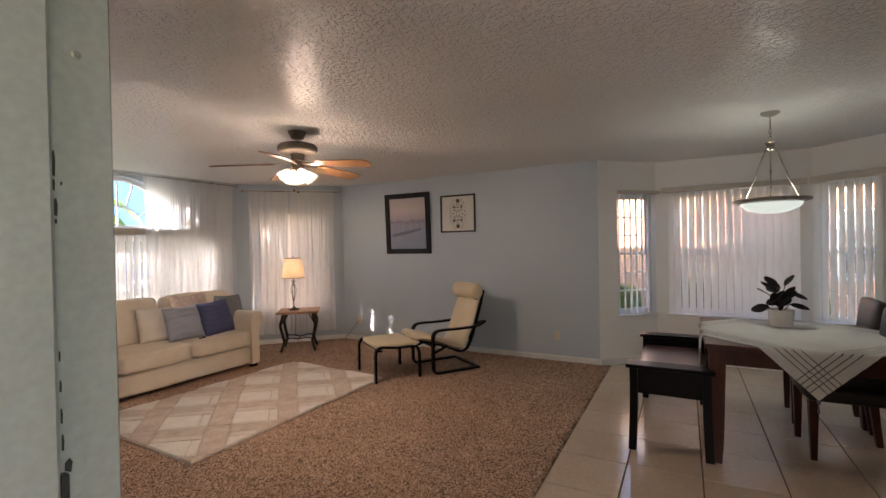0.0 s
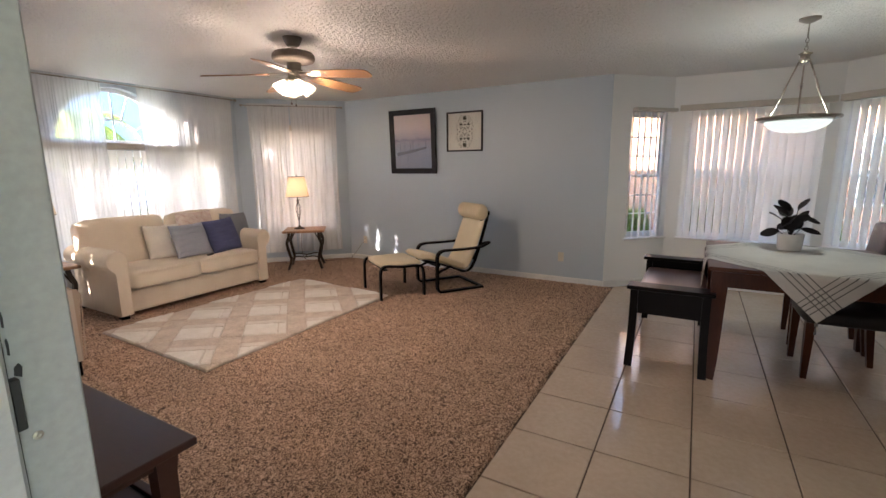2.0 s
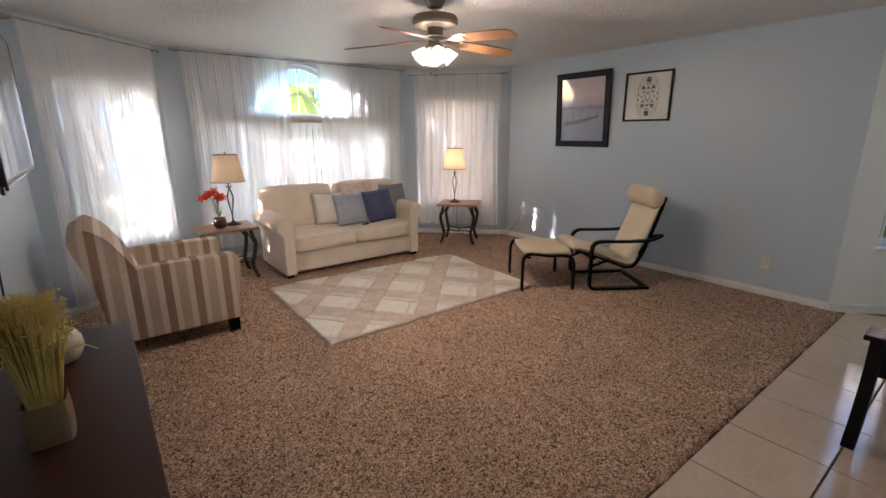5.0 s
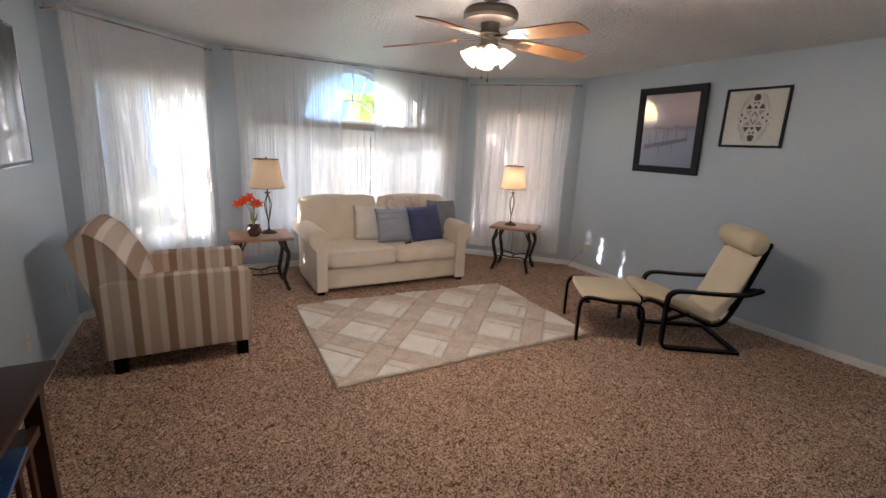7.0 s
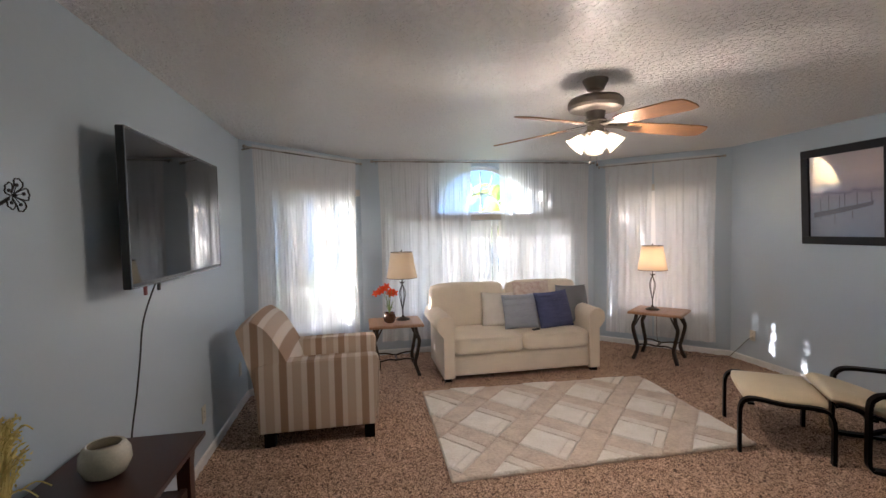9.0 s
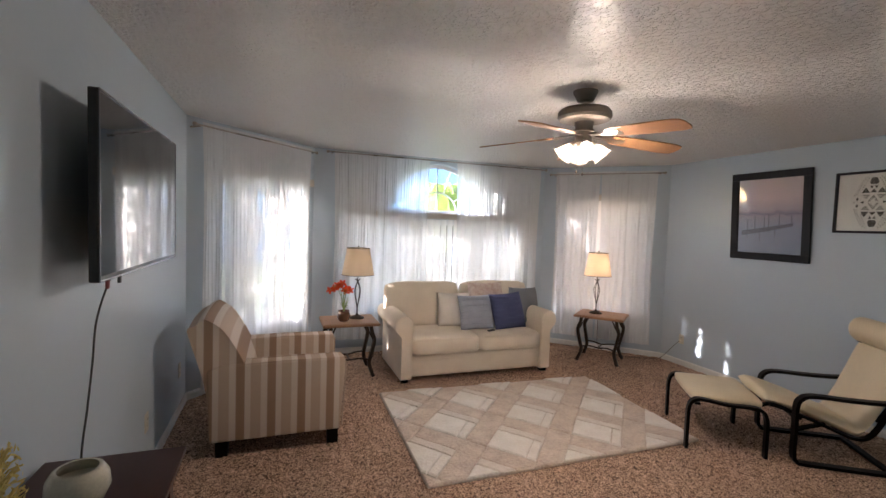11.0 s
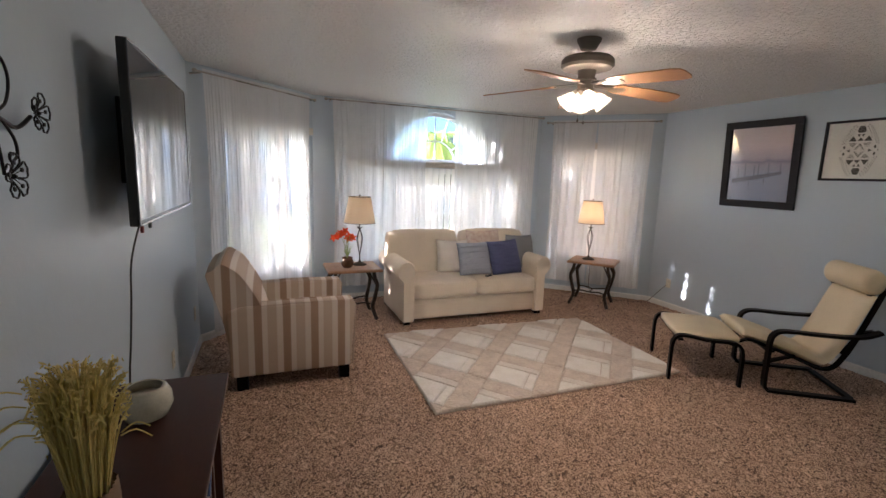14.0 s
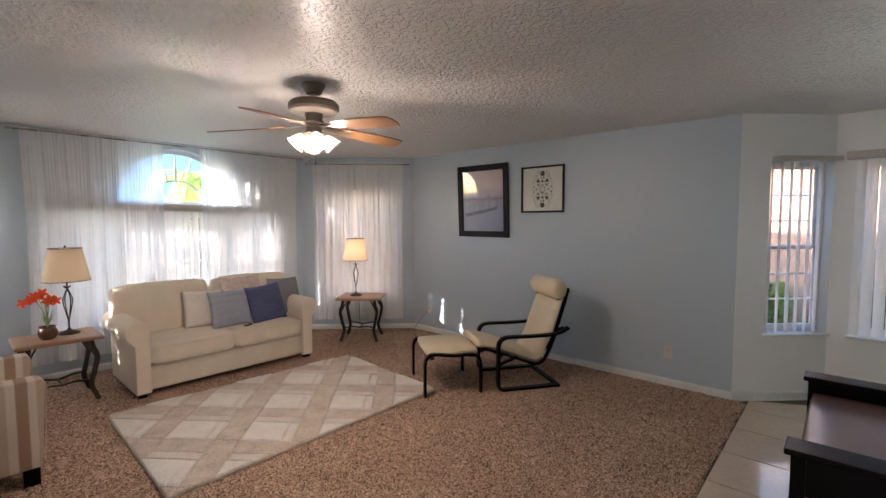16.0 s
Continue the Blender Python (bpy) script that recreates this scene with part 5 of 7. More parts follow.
    prof = [(0, 0), (0.055, 0.002), (0.072, 0.012), (0.078, 0.035)] + [(0.080, 0.05 + 0.42 * i / 6) for i in range(7)] + [(0.078, 0.485), (0.072, 0.508), (0.055, 0.518), (0, 0.52)]
    lathe(bm, prof, 22, pose(0.622, wd / 2 + 0.26, 0.895, 90, 0, 0) @ Matrix.Diagonal((0.95, 1.18, 1, 1)))
    head = part("headrest", bm, M_POANG, ob, "rolled cream leather head cushion", smooth=60)
    for y in (0.10, wd - 0.10):
        for lo, hi, z0, z1 in ((0.68, 0.73, 0.86, 0.905), (0.605, 0.645, 0.795, 0.815)):
            bm = bmesh.new()
            box(bm, lo, hi, y - 0.018, y + 0.018, z0, z1, 0.005)
            part("strap", bm, M_PLASTIC, head, "black fastening strap")


lounge_chair()


def footstool():
    a = math.degrees(math.atan2(-0.29, 0.42))
    ob = thing("footstool", pose(3.57, 2.09, 0.016, 0, 0, a), "bentwood footstool with cream leather cushion in front of the lounge chair", "footstool")
    ln, wd = 0.51, 0.655
    for y0, y1 in ((0.0, 0.045), (wd - 0.045, wd)):
        bm = bmesh.new()
        strip(bm, [(0.0, 0.0), (0.0, 0.20), (0.004, 0.31), (0.035, 0.362), (0.10, 0.372), (0.26, 0.352), (ln - 0.10, 0.352), (ln - 0.035, 0.335), (ln - 0.006, 0.28), (ln, 0.18), (ln, 0.0)], y0, y1, 0.022, 60)
        part("side_frame", bm, M_DARKWOOD, ob, smooth=40)
    for s in (0.07, ln - 0.07):
        bm = bmesh.new()
        box(bm, s - 0.02, s + 0.02, 0.046, wd - 0.046, 0.318, 0.336, 0.003)
        part("crossbar", bm, M_DARKWOOD, ob)
    bm = bmesh.new()
    soft_box(bm, 0.03, ln - 0.015, 0.048, wd - 0.048, 0.337, 0.400, 0.028, 0.012)
    part("cushion", bm, M_POANG, ob, "cream leather cushion", smooth=60)


footstool()

# ---- side tables with curved iron legs ----


def side_table(m, label):
    ob = thing("side_table", m, label, "side table", "pair of side tables")
    w, d, h = 0.57, 0.48, 0.565
    rr = random.Random(3)
    bm = bmesh.new()
    box(bm, -w / 2, w / 2, -d / 2, d / 2, h - 0.032, h - 0.006, 0.006)
    top = part("tabletop", bm, M_TOPWOOD, ob)
    n = 6
    for i in range(n):
        for j in range(2):
            x0, x1 = -w / 2 + 0.008 + (w - 0.016) * i / n, -w / 2 + 0.008 + (w - 0.016) * (i + 1) / n
            y0, y1 = (-d / 2 + 0.008, 0) if j == 0 else (0, d / 2 - 0.008)
            bm = bmesh.new()
            box(bm, x0 + 0.001, x1 - 0.001, y0 + 0.001, y1 - 0.001, h - 0.0055, h, 0.002, 1)
            part("plank", bm, M_TOPWOOD, top)
    for sx in (-1, 1):
        for sy in (-1, 1):
            bm = bmesh.new()
            x, y = sx * (w / 2 - 0.085), sy * (d / 2 - 0.075)
            k = [(x, y, h - 0.033), (x + sx * 0.012, y + sy * 0.01, 0.46), (x + sx * 0.035, y + sy * 0.02, 0.38), (x + sx * 0.01, y + sy * 0.01, 0.24), (x - sx * 0.01, y - sy * 0.005, 0.14), (x + sx * 0.015, y + sy * 0.012, 0.05), (x + sx * 0.035, y + sy * 0.03, 0.0)]
            sweep(bm, curve_points(k, 24), [(-.017, -.017), (.017, -.017), (.017, .017), (-.017, .017)], up=(0, 1, 0))
            sweep(bm, curve_points([(x - sx * 0.05, y, h - 0.035), (x - sx * 0.02, y, 0.47), (x + sx * 0.02, y + sy * 0.015, 0.39)], 10), [(-.007, -.007), (.007, -.007), (.007, .007), (-.007, .007)], up=(0, 1, 0))
            part("leg", bm, M_BRONZE, ob, "curved dark bronze iron leg", smooth=50)
    for sy in (-1, 1):
        bm = bmesh.new()
        x, y = w / 2 - 0.08, sy * (d / 2 - 0.065)
        sweep(bm, curve_points([(-x, y, 0.17), (-x / 2, y - sy * 0.05, 0.18), (0, y - sy * 0.07, 0.165), (x / 2, y - sy * 0.05, 0.18), (x, y, 0.17)], 16), [(-.007, -.007), (.007, -.007), (.007, .007), (-.007, .007)])
        part("stretcher", bm, M_BRONZE, ob)
    bm = bmesh.new()
    sweep(bm, [(0, -d / 2 + 0.135, 0.165), (0, d / 2 - 0.135, 0.165)], [(-.007, -.007), (.007, -.007), (.007, .007), (-.007, .007)])
    part("stretcher", bm, M_BRONZE, ob)
    return ob


side_table(pose(1.44, 4.40, 0.012), "wood-topped iron side table between armchair and sofa")
side_table(pose(4.47, 4.14, 0.012, 0, 0, -50), "wood-topped iron side table in the bay corner")


def table_lamp(x, y, z, k, label, watts=0.02):
    ob = thing("table_lamp", pose(x, y, z), label, "table lamp", "pair of table lamps")
    bm = bmesh.new()
    lathe(bm, [(0, 0), (0.078, 0), (0.078, 0.006), (0.068, 0.014), (0.045, 0.024), (0.018, 0.034), (0.010, 0.05), (0, 0.05)], 28)
    part("base", bm, M_BRONZE, ob, smooth=40)
    bm = bmesh.new()
    tube(bm, [(0, 0, 0.045), (0, 0, 0.13)], 0.007, 8, up=(0, 1, 0))
    tube(bm, [(0, 0, 0.37), (0, 0, 0.47)], 0.006, 8, up=(0, 1, 0))
    for a in range(4):
        c, s = math.cos(a * math.pi / 2 + 0.4), math.sin(a * math.pi / 2 + 0.4)
        pts = curve_points([(0.004 * c, 0.004 * s, 0.12), (0.022 * c, 0.022 * s, 0.20), (0.038 * c, 0.038 * s, 0.29), (0.022 * c, 0.022 * s, 0.35), (0.004 * c, 0.004 * s, 0.39)], 20)
        tube(bm, pts, 0.0042, 6, up=(0, 1, 0))
        tube(bm, curve_points([(0, 0, 0.395), (0.018 * c, 0.018 * s, 0.405), (0.030 * c, 0.030 * s, 0.42)], 6), 0.004, 6, up=(0.1, 1, 0))
    part("stem", bm, M_BRONZE, ob, "open twisted iron stem", smooth=60)
    bm = bmesh.new()
    r0, r1, z0, z1, n = 0.168 * k, 0.118 * k, 0.465, 0.745, 48
    rings = [[bm.verts.new((r * math.cos(2 * math.pi * i / n), r * math.sin(2 * math.pi * i / n), zz)) for i in range(n)] for r, zz in ((r0, z0), (r1, z1))]
    for i in range(n):
        bm.faces.new((rings[0][i], rings[0][(i + 1) % n], rings[1][(i + 1) % n], rings[1][i]))
    shade = part("shade", bm, M_SHADE, ob, "tan linen cone shade", smooth=180)
    bm = bmesh.new()
    for r, zz in ((r0, z0), (r1, z1)):
        tube(bm, [(r * math.cos(2 * math.pi * i / n), r * math.sin(2 * math.pi * i / n), zz) for i in range(n)], 0.003, 5, closed=True)
    for a in range(3):
        c, s = math.cos(a * 2.094), math.sin(a * 2.094)
        tube(bm, [(0.008 * c, 0.008 * s, z1 - 0.012), (r1 * c, r1 * s, z1)], 0.0018, 4)
    tube(bm, [(0, 0, 0.47), (0, 0, z1 + 0.008)], 0.0025, 6, up=(0, 1, 0))
    part("ring", bm, M_BRONZE, shade)
    bm = bmesh.new()
    lathe(bm, [(0, 0), (0.006, 0.002), (0.008, 0.010), (0.004, 0.020), (0, 0.022)], 10, pose(0, 0, z1 + 0.006))
    part("finial", bm, M_BRONZE, ob)
    bm = bmesh.new()
    lathe(bm, [(0, 0.50), (0.013, 0.505), (0.014, 0.53), (0.028, 0.57), (0.030, 0.60), (0.018, 0.625), (0, 0.63)], 16)
    b = part("bulb", bm, M_LAMPBULB, ob, smooth=60)
    b.visible_shadow = False
    bulb("lamp_light", (x, y, z + 0.59), watts, (1.0, 0.72, 0.46))
    return ob


table_lamp(1.53, 4.45, 0.578, 1.0, "iron table lamp with tan shade beside the sofa")
table_lamp(4.42, 4.19, 0.578, 0.96, "lit iron table lamp with tan shade in the bay corner", 0.15)

# flowers in a clay pot
flowers = thing("potted_flowers", pose(1.375, 4.33, 0.578) @ Matrix.Scale(1.3, 4), "orange-red silk orchids in a round brown clay pot", "plant")
bm = bmesh.new()
lathe(bm, [(0, 0), (0.032, 0), (0.045, 0.018), (0.052, 0.042), (0.046, 0.066), (0.040, 0.074), (0.047, 0.084), (0.042, 0.084), (0.036, 0.072), (0, 0.070)], 24)
part("pot", bm, M_CLAY, flowers, "round glazed brown pot", smooth=50)
rr = random.Random(8)
bm = bmesh.new()
heads = []
for k, (dx, dy, hh) in enumerate(((-0.085, 0.0, 0.285), (-0.03, -0.02, 0.30), (0.045, 0.0, 0.26), (0.01, 0.03, 0.25), (-0.11, 0.02, 0.26))):
    pts = curve_points([(0, 0, 0.07), (dx * 0.15, dy * 0.2, 0.17), (dx * 0.5, dy * 0.6, hh), (dx, dy, hh - 0.015)], 12)
    tube(bm, pts, 0.0022, 5, up=(0, 1, 0))
    heads += [pts[-1], pts[-4] + Vector((0, 0, -0.005))]
part("stem", bm, M_GREENSTEM, flowers)
bm = bmesh.new()
for k in range(9):
    a = k * 0.7
    c, s = math.cos(a), math.sin(a)
    q = [Vector((0, 0, 0.07)), Vector((c * 0.02 - s * .006, s * 0.02 + c * .006, 0.13)), Vector((c * 0.05, s * 0.05, 0.20 - 0.01 * k)), Vector((c * 0.02 + s * .006, s * 0.02 - c * .006, 0.13))]
    bm.faces.new([bm.verts.new(p) for p in q])
part("leaf", bm, M_GREENSTEM, flowers)
for h in heads:
    bm = bmesh.new()
    t0 = rr.uniform(0, 6)
    up = Vector((rr.uniform(-.5, .5), -0.8, rr.uniform(-.3, .5))).normalized()
    e1 = up.cross(Vector((0, 0, 1))).normalized()
    e2 = up.cross(e1)
    for k in range(5):
        a = t0 + k * 1.2566
        d, s = e1 * math.cos(a) + e2 * math.sin(a), e1 * -math.sin(a) + e2 * math.cos(a)
        pts = [h, h + d * .014 + s * .010 + up * .004, h + d * .030 + s * .006 + up * .010, h + d * .034 + up * .008, h + d * .030 - s * .006 + up * .010, h + d * .014 - s * .010 + up * .004]
        bm.faces.new([bm.verts.new(p) for p in pts])
    part("petal", bm, M_REDPETAL, flowers, "orange-red petals")

# ---- console table along the television wall ----


def console():
    ob = thing("console_table", pose(0.0, 0.29, 0.012), "espresso wood console table with slatted sides against the wall", "console table")
    x0, x1, y0, y1, h = 0.02, 0.432, 0.0, 1.21, 0.752
    bm = bmesh.new()
    box(bm, x0, x1, y0, y1, h - 0.022, h, 0.004)
    part("tabletop", bm, M_ESPRESSO, ob)
    for x in (x0 + 0.045, x1 - 0.055):
        for y in (y0 + 0.075, y1 - 0.075):
            s = -1 if y < 0.5 else 1
            bm = bmesh.new()
            sweep(bm, [(x, y - s * 0.0, h - 0.023), (x, y - s * 0.004, h - 0.10), (x, y + s * 0.002, 0.35), (x, y + s * 0.022, 0.0)], [(-.024, -.024), (.024, -.024), (.024, .024), (-.024, .024)], up=(0, 1, 0), scales=[1.25, 1, 0.95, 1.05])
            part("leg", bm, M_ESPRESSO, ob)
    for x in (x0 + 0.045, x1 - 0.055):
        bm = bmesh.new()
        box(bm, x - 0.010, x + 0.010, y0 + 0.10, y1 - 0.10, h - 0.075, h - 0.023, 0.003)
        part("apron", bm, M_ESPRESSO, ob)
        bm = bmesh.new()
        box(bm, x - 0.012, x + 0.012, y0 + 0.10, y1 - 0.10, 0.13, 0.165, 0.003)
        part("stretcher", bm, M_ESPRESSO, ob)
    for y in (y0 + 0.075, y1 - 0.075):
        for za, zb in ((h - 0.075, h - 0.023), (0.13, 0.165)):
            bm = bmesh.new()
            box(bm, x0 + 0.07, x1 - 0.08, y - 0.010, y + 0.010, za, zb, 0.003)
            part("apron", bm, M_ESPRESSO, ob)
    bm = bmesh.new()
    box(bm, x0 + 0.06, x1 - 0.068, y0 + 0.09, y1 - 0.09, 0.545, 0.563, 0.003)
    part("shelf", bm, M_ESPRESSO, ob)
    bm = bmesh.new()
    box(bm, x1 - 0.067, x1 - 0.043, y0 + 0.10, y1 - 0.10, 0.535, 0.572, 0.003)
    part("stretcher", bm, M_ESPRESSO, ob)
    for k in range(9):
        y = y0 + 0.19 + k * (y1 - y0 - 0.38) / 8
        bm = bmesh.new()
        box(bm, x1 - 0.062, x1 - 0.048, y - 0.016, y + 0.016, 0.166, 0.534, 0.002, 1)
        part("slat", bm, M_ESPRESSO, ob)


console()
CT = 0.764
mag = thing("magazine", pose(0.30, 1.13, 0.576, 0, 0, 4), "blue covered magazine lying on the console shelf", "magazine")
bm = bmesh.new()
box(bm, -0.10, 0.10, -0.14, 0.14, 0.0, 0.012, 0.002, 1)
part("cover", bm, M_BLUEPAPER, mag)
bm = bmesh.new()
box(bm, -0.098, 0.0985, -0.1415, 0.1385, 0.003, 0.009)
part("pages", bm, M_PAPER, mag)

candle = thing("candle_bowl", pose(0.215, 1.20, CT), "round cream frosted glass candle bowl on the console", "candle holder")
bm = bmesh.new()
lathe(bm, [(0, 0.0), (0.035, 0.0), (0.060, 0.014), (0.076, 0.050), (0.073, 0.085), (0.060, 0.108), (0.052, 0.113), (0.048, 0.111), (0.056, 0.105), (0.067, 0.084), (0.070, 0.050), (0.05, 0.02), (0, 0.012)], 36)
part("bowl", bm, M_CANDLE, candle, smooth=60)
bm = bmesh.new()
lathe(bm, [(0, 0.075), (0.066, 0.075), (0.066, 0.055), (0, 0.045)], 28)
part("wax", bm, M_CANDLE, candle)

vase = thing("dried_grass_vase", pose(0.218, 0.695, CT), "bunch of pale yellow dried grass in a woven jute square vase", "vase")
bm = bmesh.new()
rings = []
rr = random.Random(12)
n = 40
for k in range(16):
    z = 0.115 * k / 15
    ring = []
    for i in range(n):
        a = 2 * math.pi * i / n
        q = (abs(math.cos(a)) ** 5 + abs(math.sin(a)) ** 5) ** (-1 / 5)
        r = 0.045 * q * (1 + 0.07 * math.sin(math.pi * z / 0.115)) + (0.0022 if (i + k) % 2 else -0.0012) + rr.uniform(-.0006, .0006)
        ring.append(bm.verts.new((r * math.cos(a), r * math.sin(a), z)))
    rings.append(ring)
for p, q in zip(rings, rings[1:]):
    for i in range(n):
        bm.faces.new((p[i], p[(i + 1) % n], q[(i + 1) % n], q[i]))
bm.faces.new(rings[0])
cup = [bm.verts.new((0.88 * v.co.x, 0.88 * v.co.y, 0.100)) for v in rings[-1]]
for i in range(n):
    bm.faces.new((rings[-1][i], rings[-1][(i + 1) % n], cup[(i + 1) % n], cup[i]))
bm.faces.new(cup)
part("basket", bm, M_WICKER, vase, "woven jute basket vase", smooth=30)
bm = bmesh.new()
for k in range(430):
    a, q = rr.uniform(0, 6.283), rr.random() ** 0.6
    base = Vector((0.034 * q * math.cos(a), 0.034 * q * math.sin(a), 0.085))
    lean = 0.052 * q + rr.uniform(-.015, .025)
    hh = rr.uniform(0.26, 0.37)
    bend = rr.uniform(0.0, 0.03)
    tip = Vector((math.cos(a) * lean, math.sin(a) * lean, hh))
    pts = curve_points([base, base.lerp(tip, 0.5) + Vector((0, 0, 0.01)), tip, tip + Vector((math.cos(a) * bend, math.sin(a) * bend, 0.025))], 6)
    tube(bm, pts, 0.0020, 3, up=(0.3, 1, 0.1))
    if k % 2 == 0:
        for j in range(6):
            p = pts[-1 - j % 4] + Vector((rr.uniform(-.006, .006), rr.uniform(-.006, .006), -0.006 * j))
            u = Vector((rr.gauss(0, 1), rr.gauss(0, 1), rr.gauss(0.8, 1))).normalized() * rr.uniform(.008, .020)
            v = u.cross(Vector((rr.gauss(0, 1), rr.gauss(0, 1), 0.3))).normalized() * 0.0028
            bm.faces.new([bm.verts.new(c) for c in (p - v, p + u * .5 + v, p + u, p + u * .5 - v)])
for k in range(14):
    a = rr.uniform(0, 6.28)
    z = rr.uniform(0.14, 0.38)
    r0 = 0.06 + 0.12 * (z - 0.15)
    p = Vector((r0 * math.cos(a), r0 * math.sin(a), z))
    tube(bm, curve_points([p, p + Vector((math.cos(a) * .03, math.sin(a) * .03, .012)), p + Vector((math.cos(a) * .06, math.sin(a) * .05, -.008))], 6), 0.002, 4, up=(0.3, 1, 0.1))
tagged(part("grass", bm, M_STRAW, vase, "pale yellow dried grass stalks"), kind="stuff")

# ---- television, cord and wall art ----
tv = thing("television", pose(0, 1.58, 1.345), "large flat black television on a wall bracket", "television")
bm = bmesh.new()
box(bm, 0.115, 0.148, 0.0, 1.22, 0.0, 0.675, 0.005)
part("casing", bm, M_PLASTIC, tv)
bm = bmesh.new()
box(bm, 0.1475, 0.1495, 0.012, 1.208, 0.022, 0.663)
part("screen", bm, M_TV, tv, "dark glossy glass screen")
bm = bmesh.new()
for a in ((0.0, 1.22, 0.0, 0.008), (0.0, 1.22, 0.667, 0.675)):
    box(bm, 0.147, 0.1515, a[0], a[1], a[2], a[3], 0.001, 1)
box(bm, 0.147, 0.1515, 0, 0.007, 0.008, 0.667, 0.001, 1)
box(bm, 0.147, 0.1515, 1.213, 1.22, 0.008, 0.667, 0.001, 1)
part("bezel", bm, mat("dark_silver_bezel", (0.22, 0.22, 0.23), 0.25, 0.9), tv, "thin silver bezel")
bm = bmesh.new()
box(bm, 0.001, 0.03, 0.40, 0.82, 0.15, 0.52, 0.004)
box(bm, 0.03, 0.075, 0.52, 0.58, 0.28, 0.36, 0.004)
box(bm, 0.03, 0.075, 0.64, 0.70, 0.28, 0.36, 0.004)
box(bm, 0.075, 0.114, 0.25, 0.97, 0.10, 0.45, 0.010)
part("bracket", bm, M_PLASTIC, tv)
for k, (y, ln) in enumerate(((0.22, 0.05), (0.36, 0.045))):
    bm = bmesh.new()
    box(bm, 0.10, 0.112, y - 0.008, y + 0.008, -ln, 0.02, 0.002, 1)
    part("strap", bm, mat("dark_red_tag", (0.18, 0.02, 0.02), 0.5) if k == 0 else M_PLASTIC, tv)
cord = thing("power_cord", pose(0, 0, 0), "black power cord hanging from the television to the console", "cable")
bm = bmesh.new()
tube(bm, curve_points([(0.10, 2.07, 1.44), (0.05, 2.05, 1.33), (0.018, 1.97, 1.15), (0.018, 1.915, 0.97), (0.018, 1.86, 0.80), (0.018, 1.80, 0.64), (0.03, 1.74, 0.40)], 40), 0.0042, 8, up=(1, 0, 0))
part("cord", bm, M_PLASTIC, cord)
M_IRON = mat("black_wrought_iron", (0.015, 0.014, 0.014), 0.4, 0.6, bump=0.1, bscale=80)


def art(name, flowers, stems, scrolls, label):
    ob = thing("metal_wall_art", pose(0.0, 0, 0), label, "wall art", "pair of wire flower wall pieces")
    for (y, z, r, turn) in flowers:
        r *= 0.92
        bm = bmesh.new()
        x = 0.034
        for k in range(5):
            a = radians(turn + 72 * k)
            keys = [(0.14, -0.10), (0.55, -0.33), (0.86, -0.36), (0.93, -0.20), (1.04, -0.04), (0.97, 0.10), (0.95, 0.27), (0.80, 0.36), (0.52, 0.31), (0.14, 0.10)]
            pts = curve_points([(x + 0.012 * (q > 0.5), y + r * (q * math.cos(a) - w * math.sin(a)), z + r * (q * math.sin(a) + w * math.cos(a))) for q, w in keys], 30)
            tube(bm, pts, 0.0022, 6, up=(1, 0, 0))
        part("petal", bm, M_IRON, ob, "bent wire petals", smooth=60)
        bm = bmesh.new()
        for k in range(5):
            a = radians(turn + 72 * k + 4)
            tip = (x + 0.010, y + 0.62 * r * math.cos(a), z + 0.62 * r * math.sin(a))
            tube(bm, [(x, y, z), tip], 0.0013, 5, up=(1, 0, 0))
            lathe(bm, [(0, -0.002), (0.105 * r, -0.002), (0.105 * r, 0.002), (0, 0.003)], 14, pose(*tip, 0, 90, 0))
        lathe(bm, [(0, -0.004), (0.10 * r, -0.003), (0.12 * r, 0.002), (0.07 * r, 0.008), (0, 0.009)], 16, pose(x + 0.003, y, z, 0, 90, 0))
        part("stamen", bm, M_IRON, ob, smooth=50)
    for keys, rad in stems:
        bm = bmesh.new()
        tube(bm, curve_points([(0.022, y, z) for y, z in keys], 36), rad * 1.2, 7, up=(1, 0, 0))
        part("stem", bm, M_IRON, ob, smooth=60)
    for (y, z, r, turn, way, rad) in scrolls:
        bm = bmesh.new()
        pts = [(0.022, y + r * (1 - 0.75 * t) * math.cos(turn + way * 4.6 * t), z + r * (1 - 0.75 * t) * math.sin(turn + way * 4.6 * t)) for t in (i / 22 for i in range(23))]
        tube(bm, pts, rad, 7, up=(1, 0, 0))
        part("scroll", bm, M_IRON, ob, smooth=60)
    bm = bmesh.new()
    y, z, *_ = flowers[0]
    box(bm, 0.001, 0.024, y - .004, y + .004, z - .004, z + .004)
    part("mount", bm, M_IRON, ob)


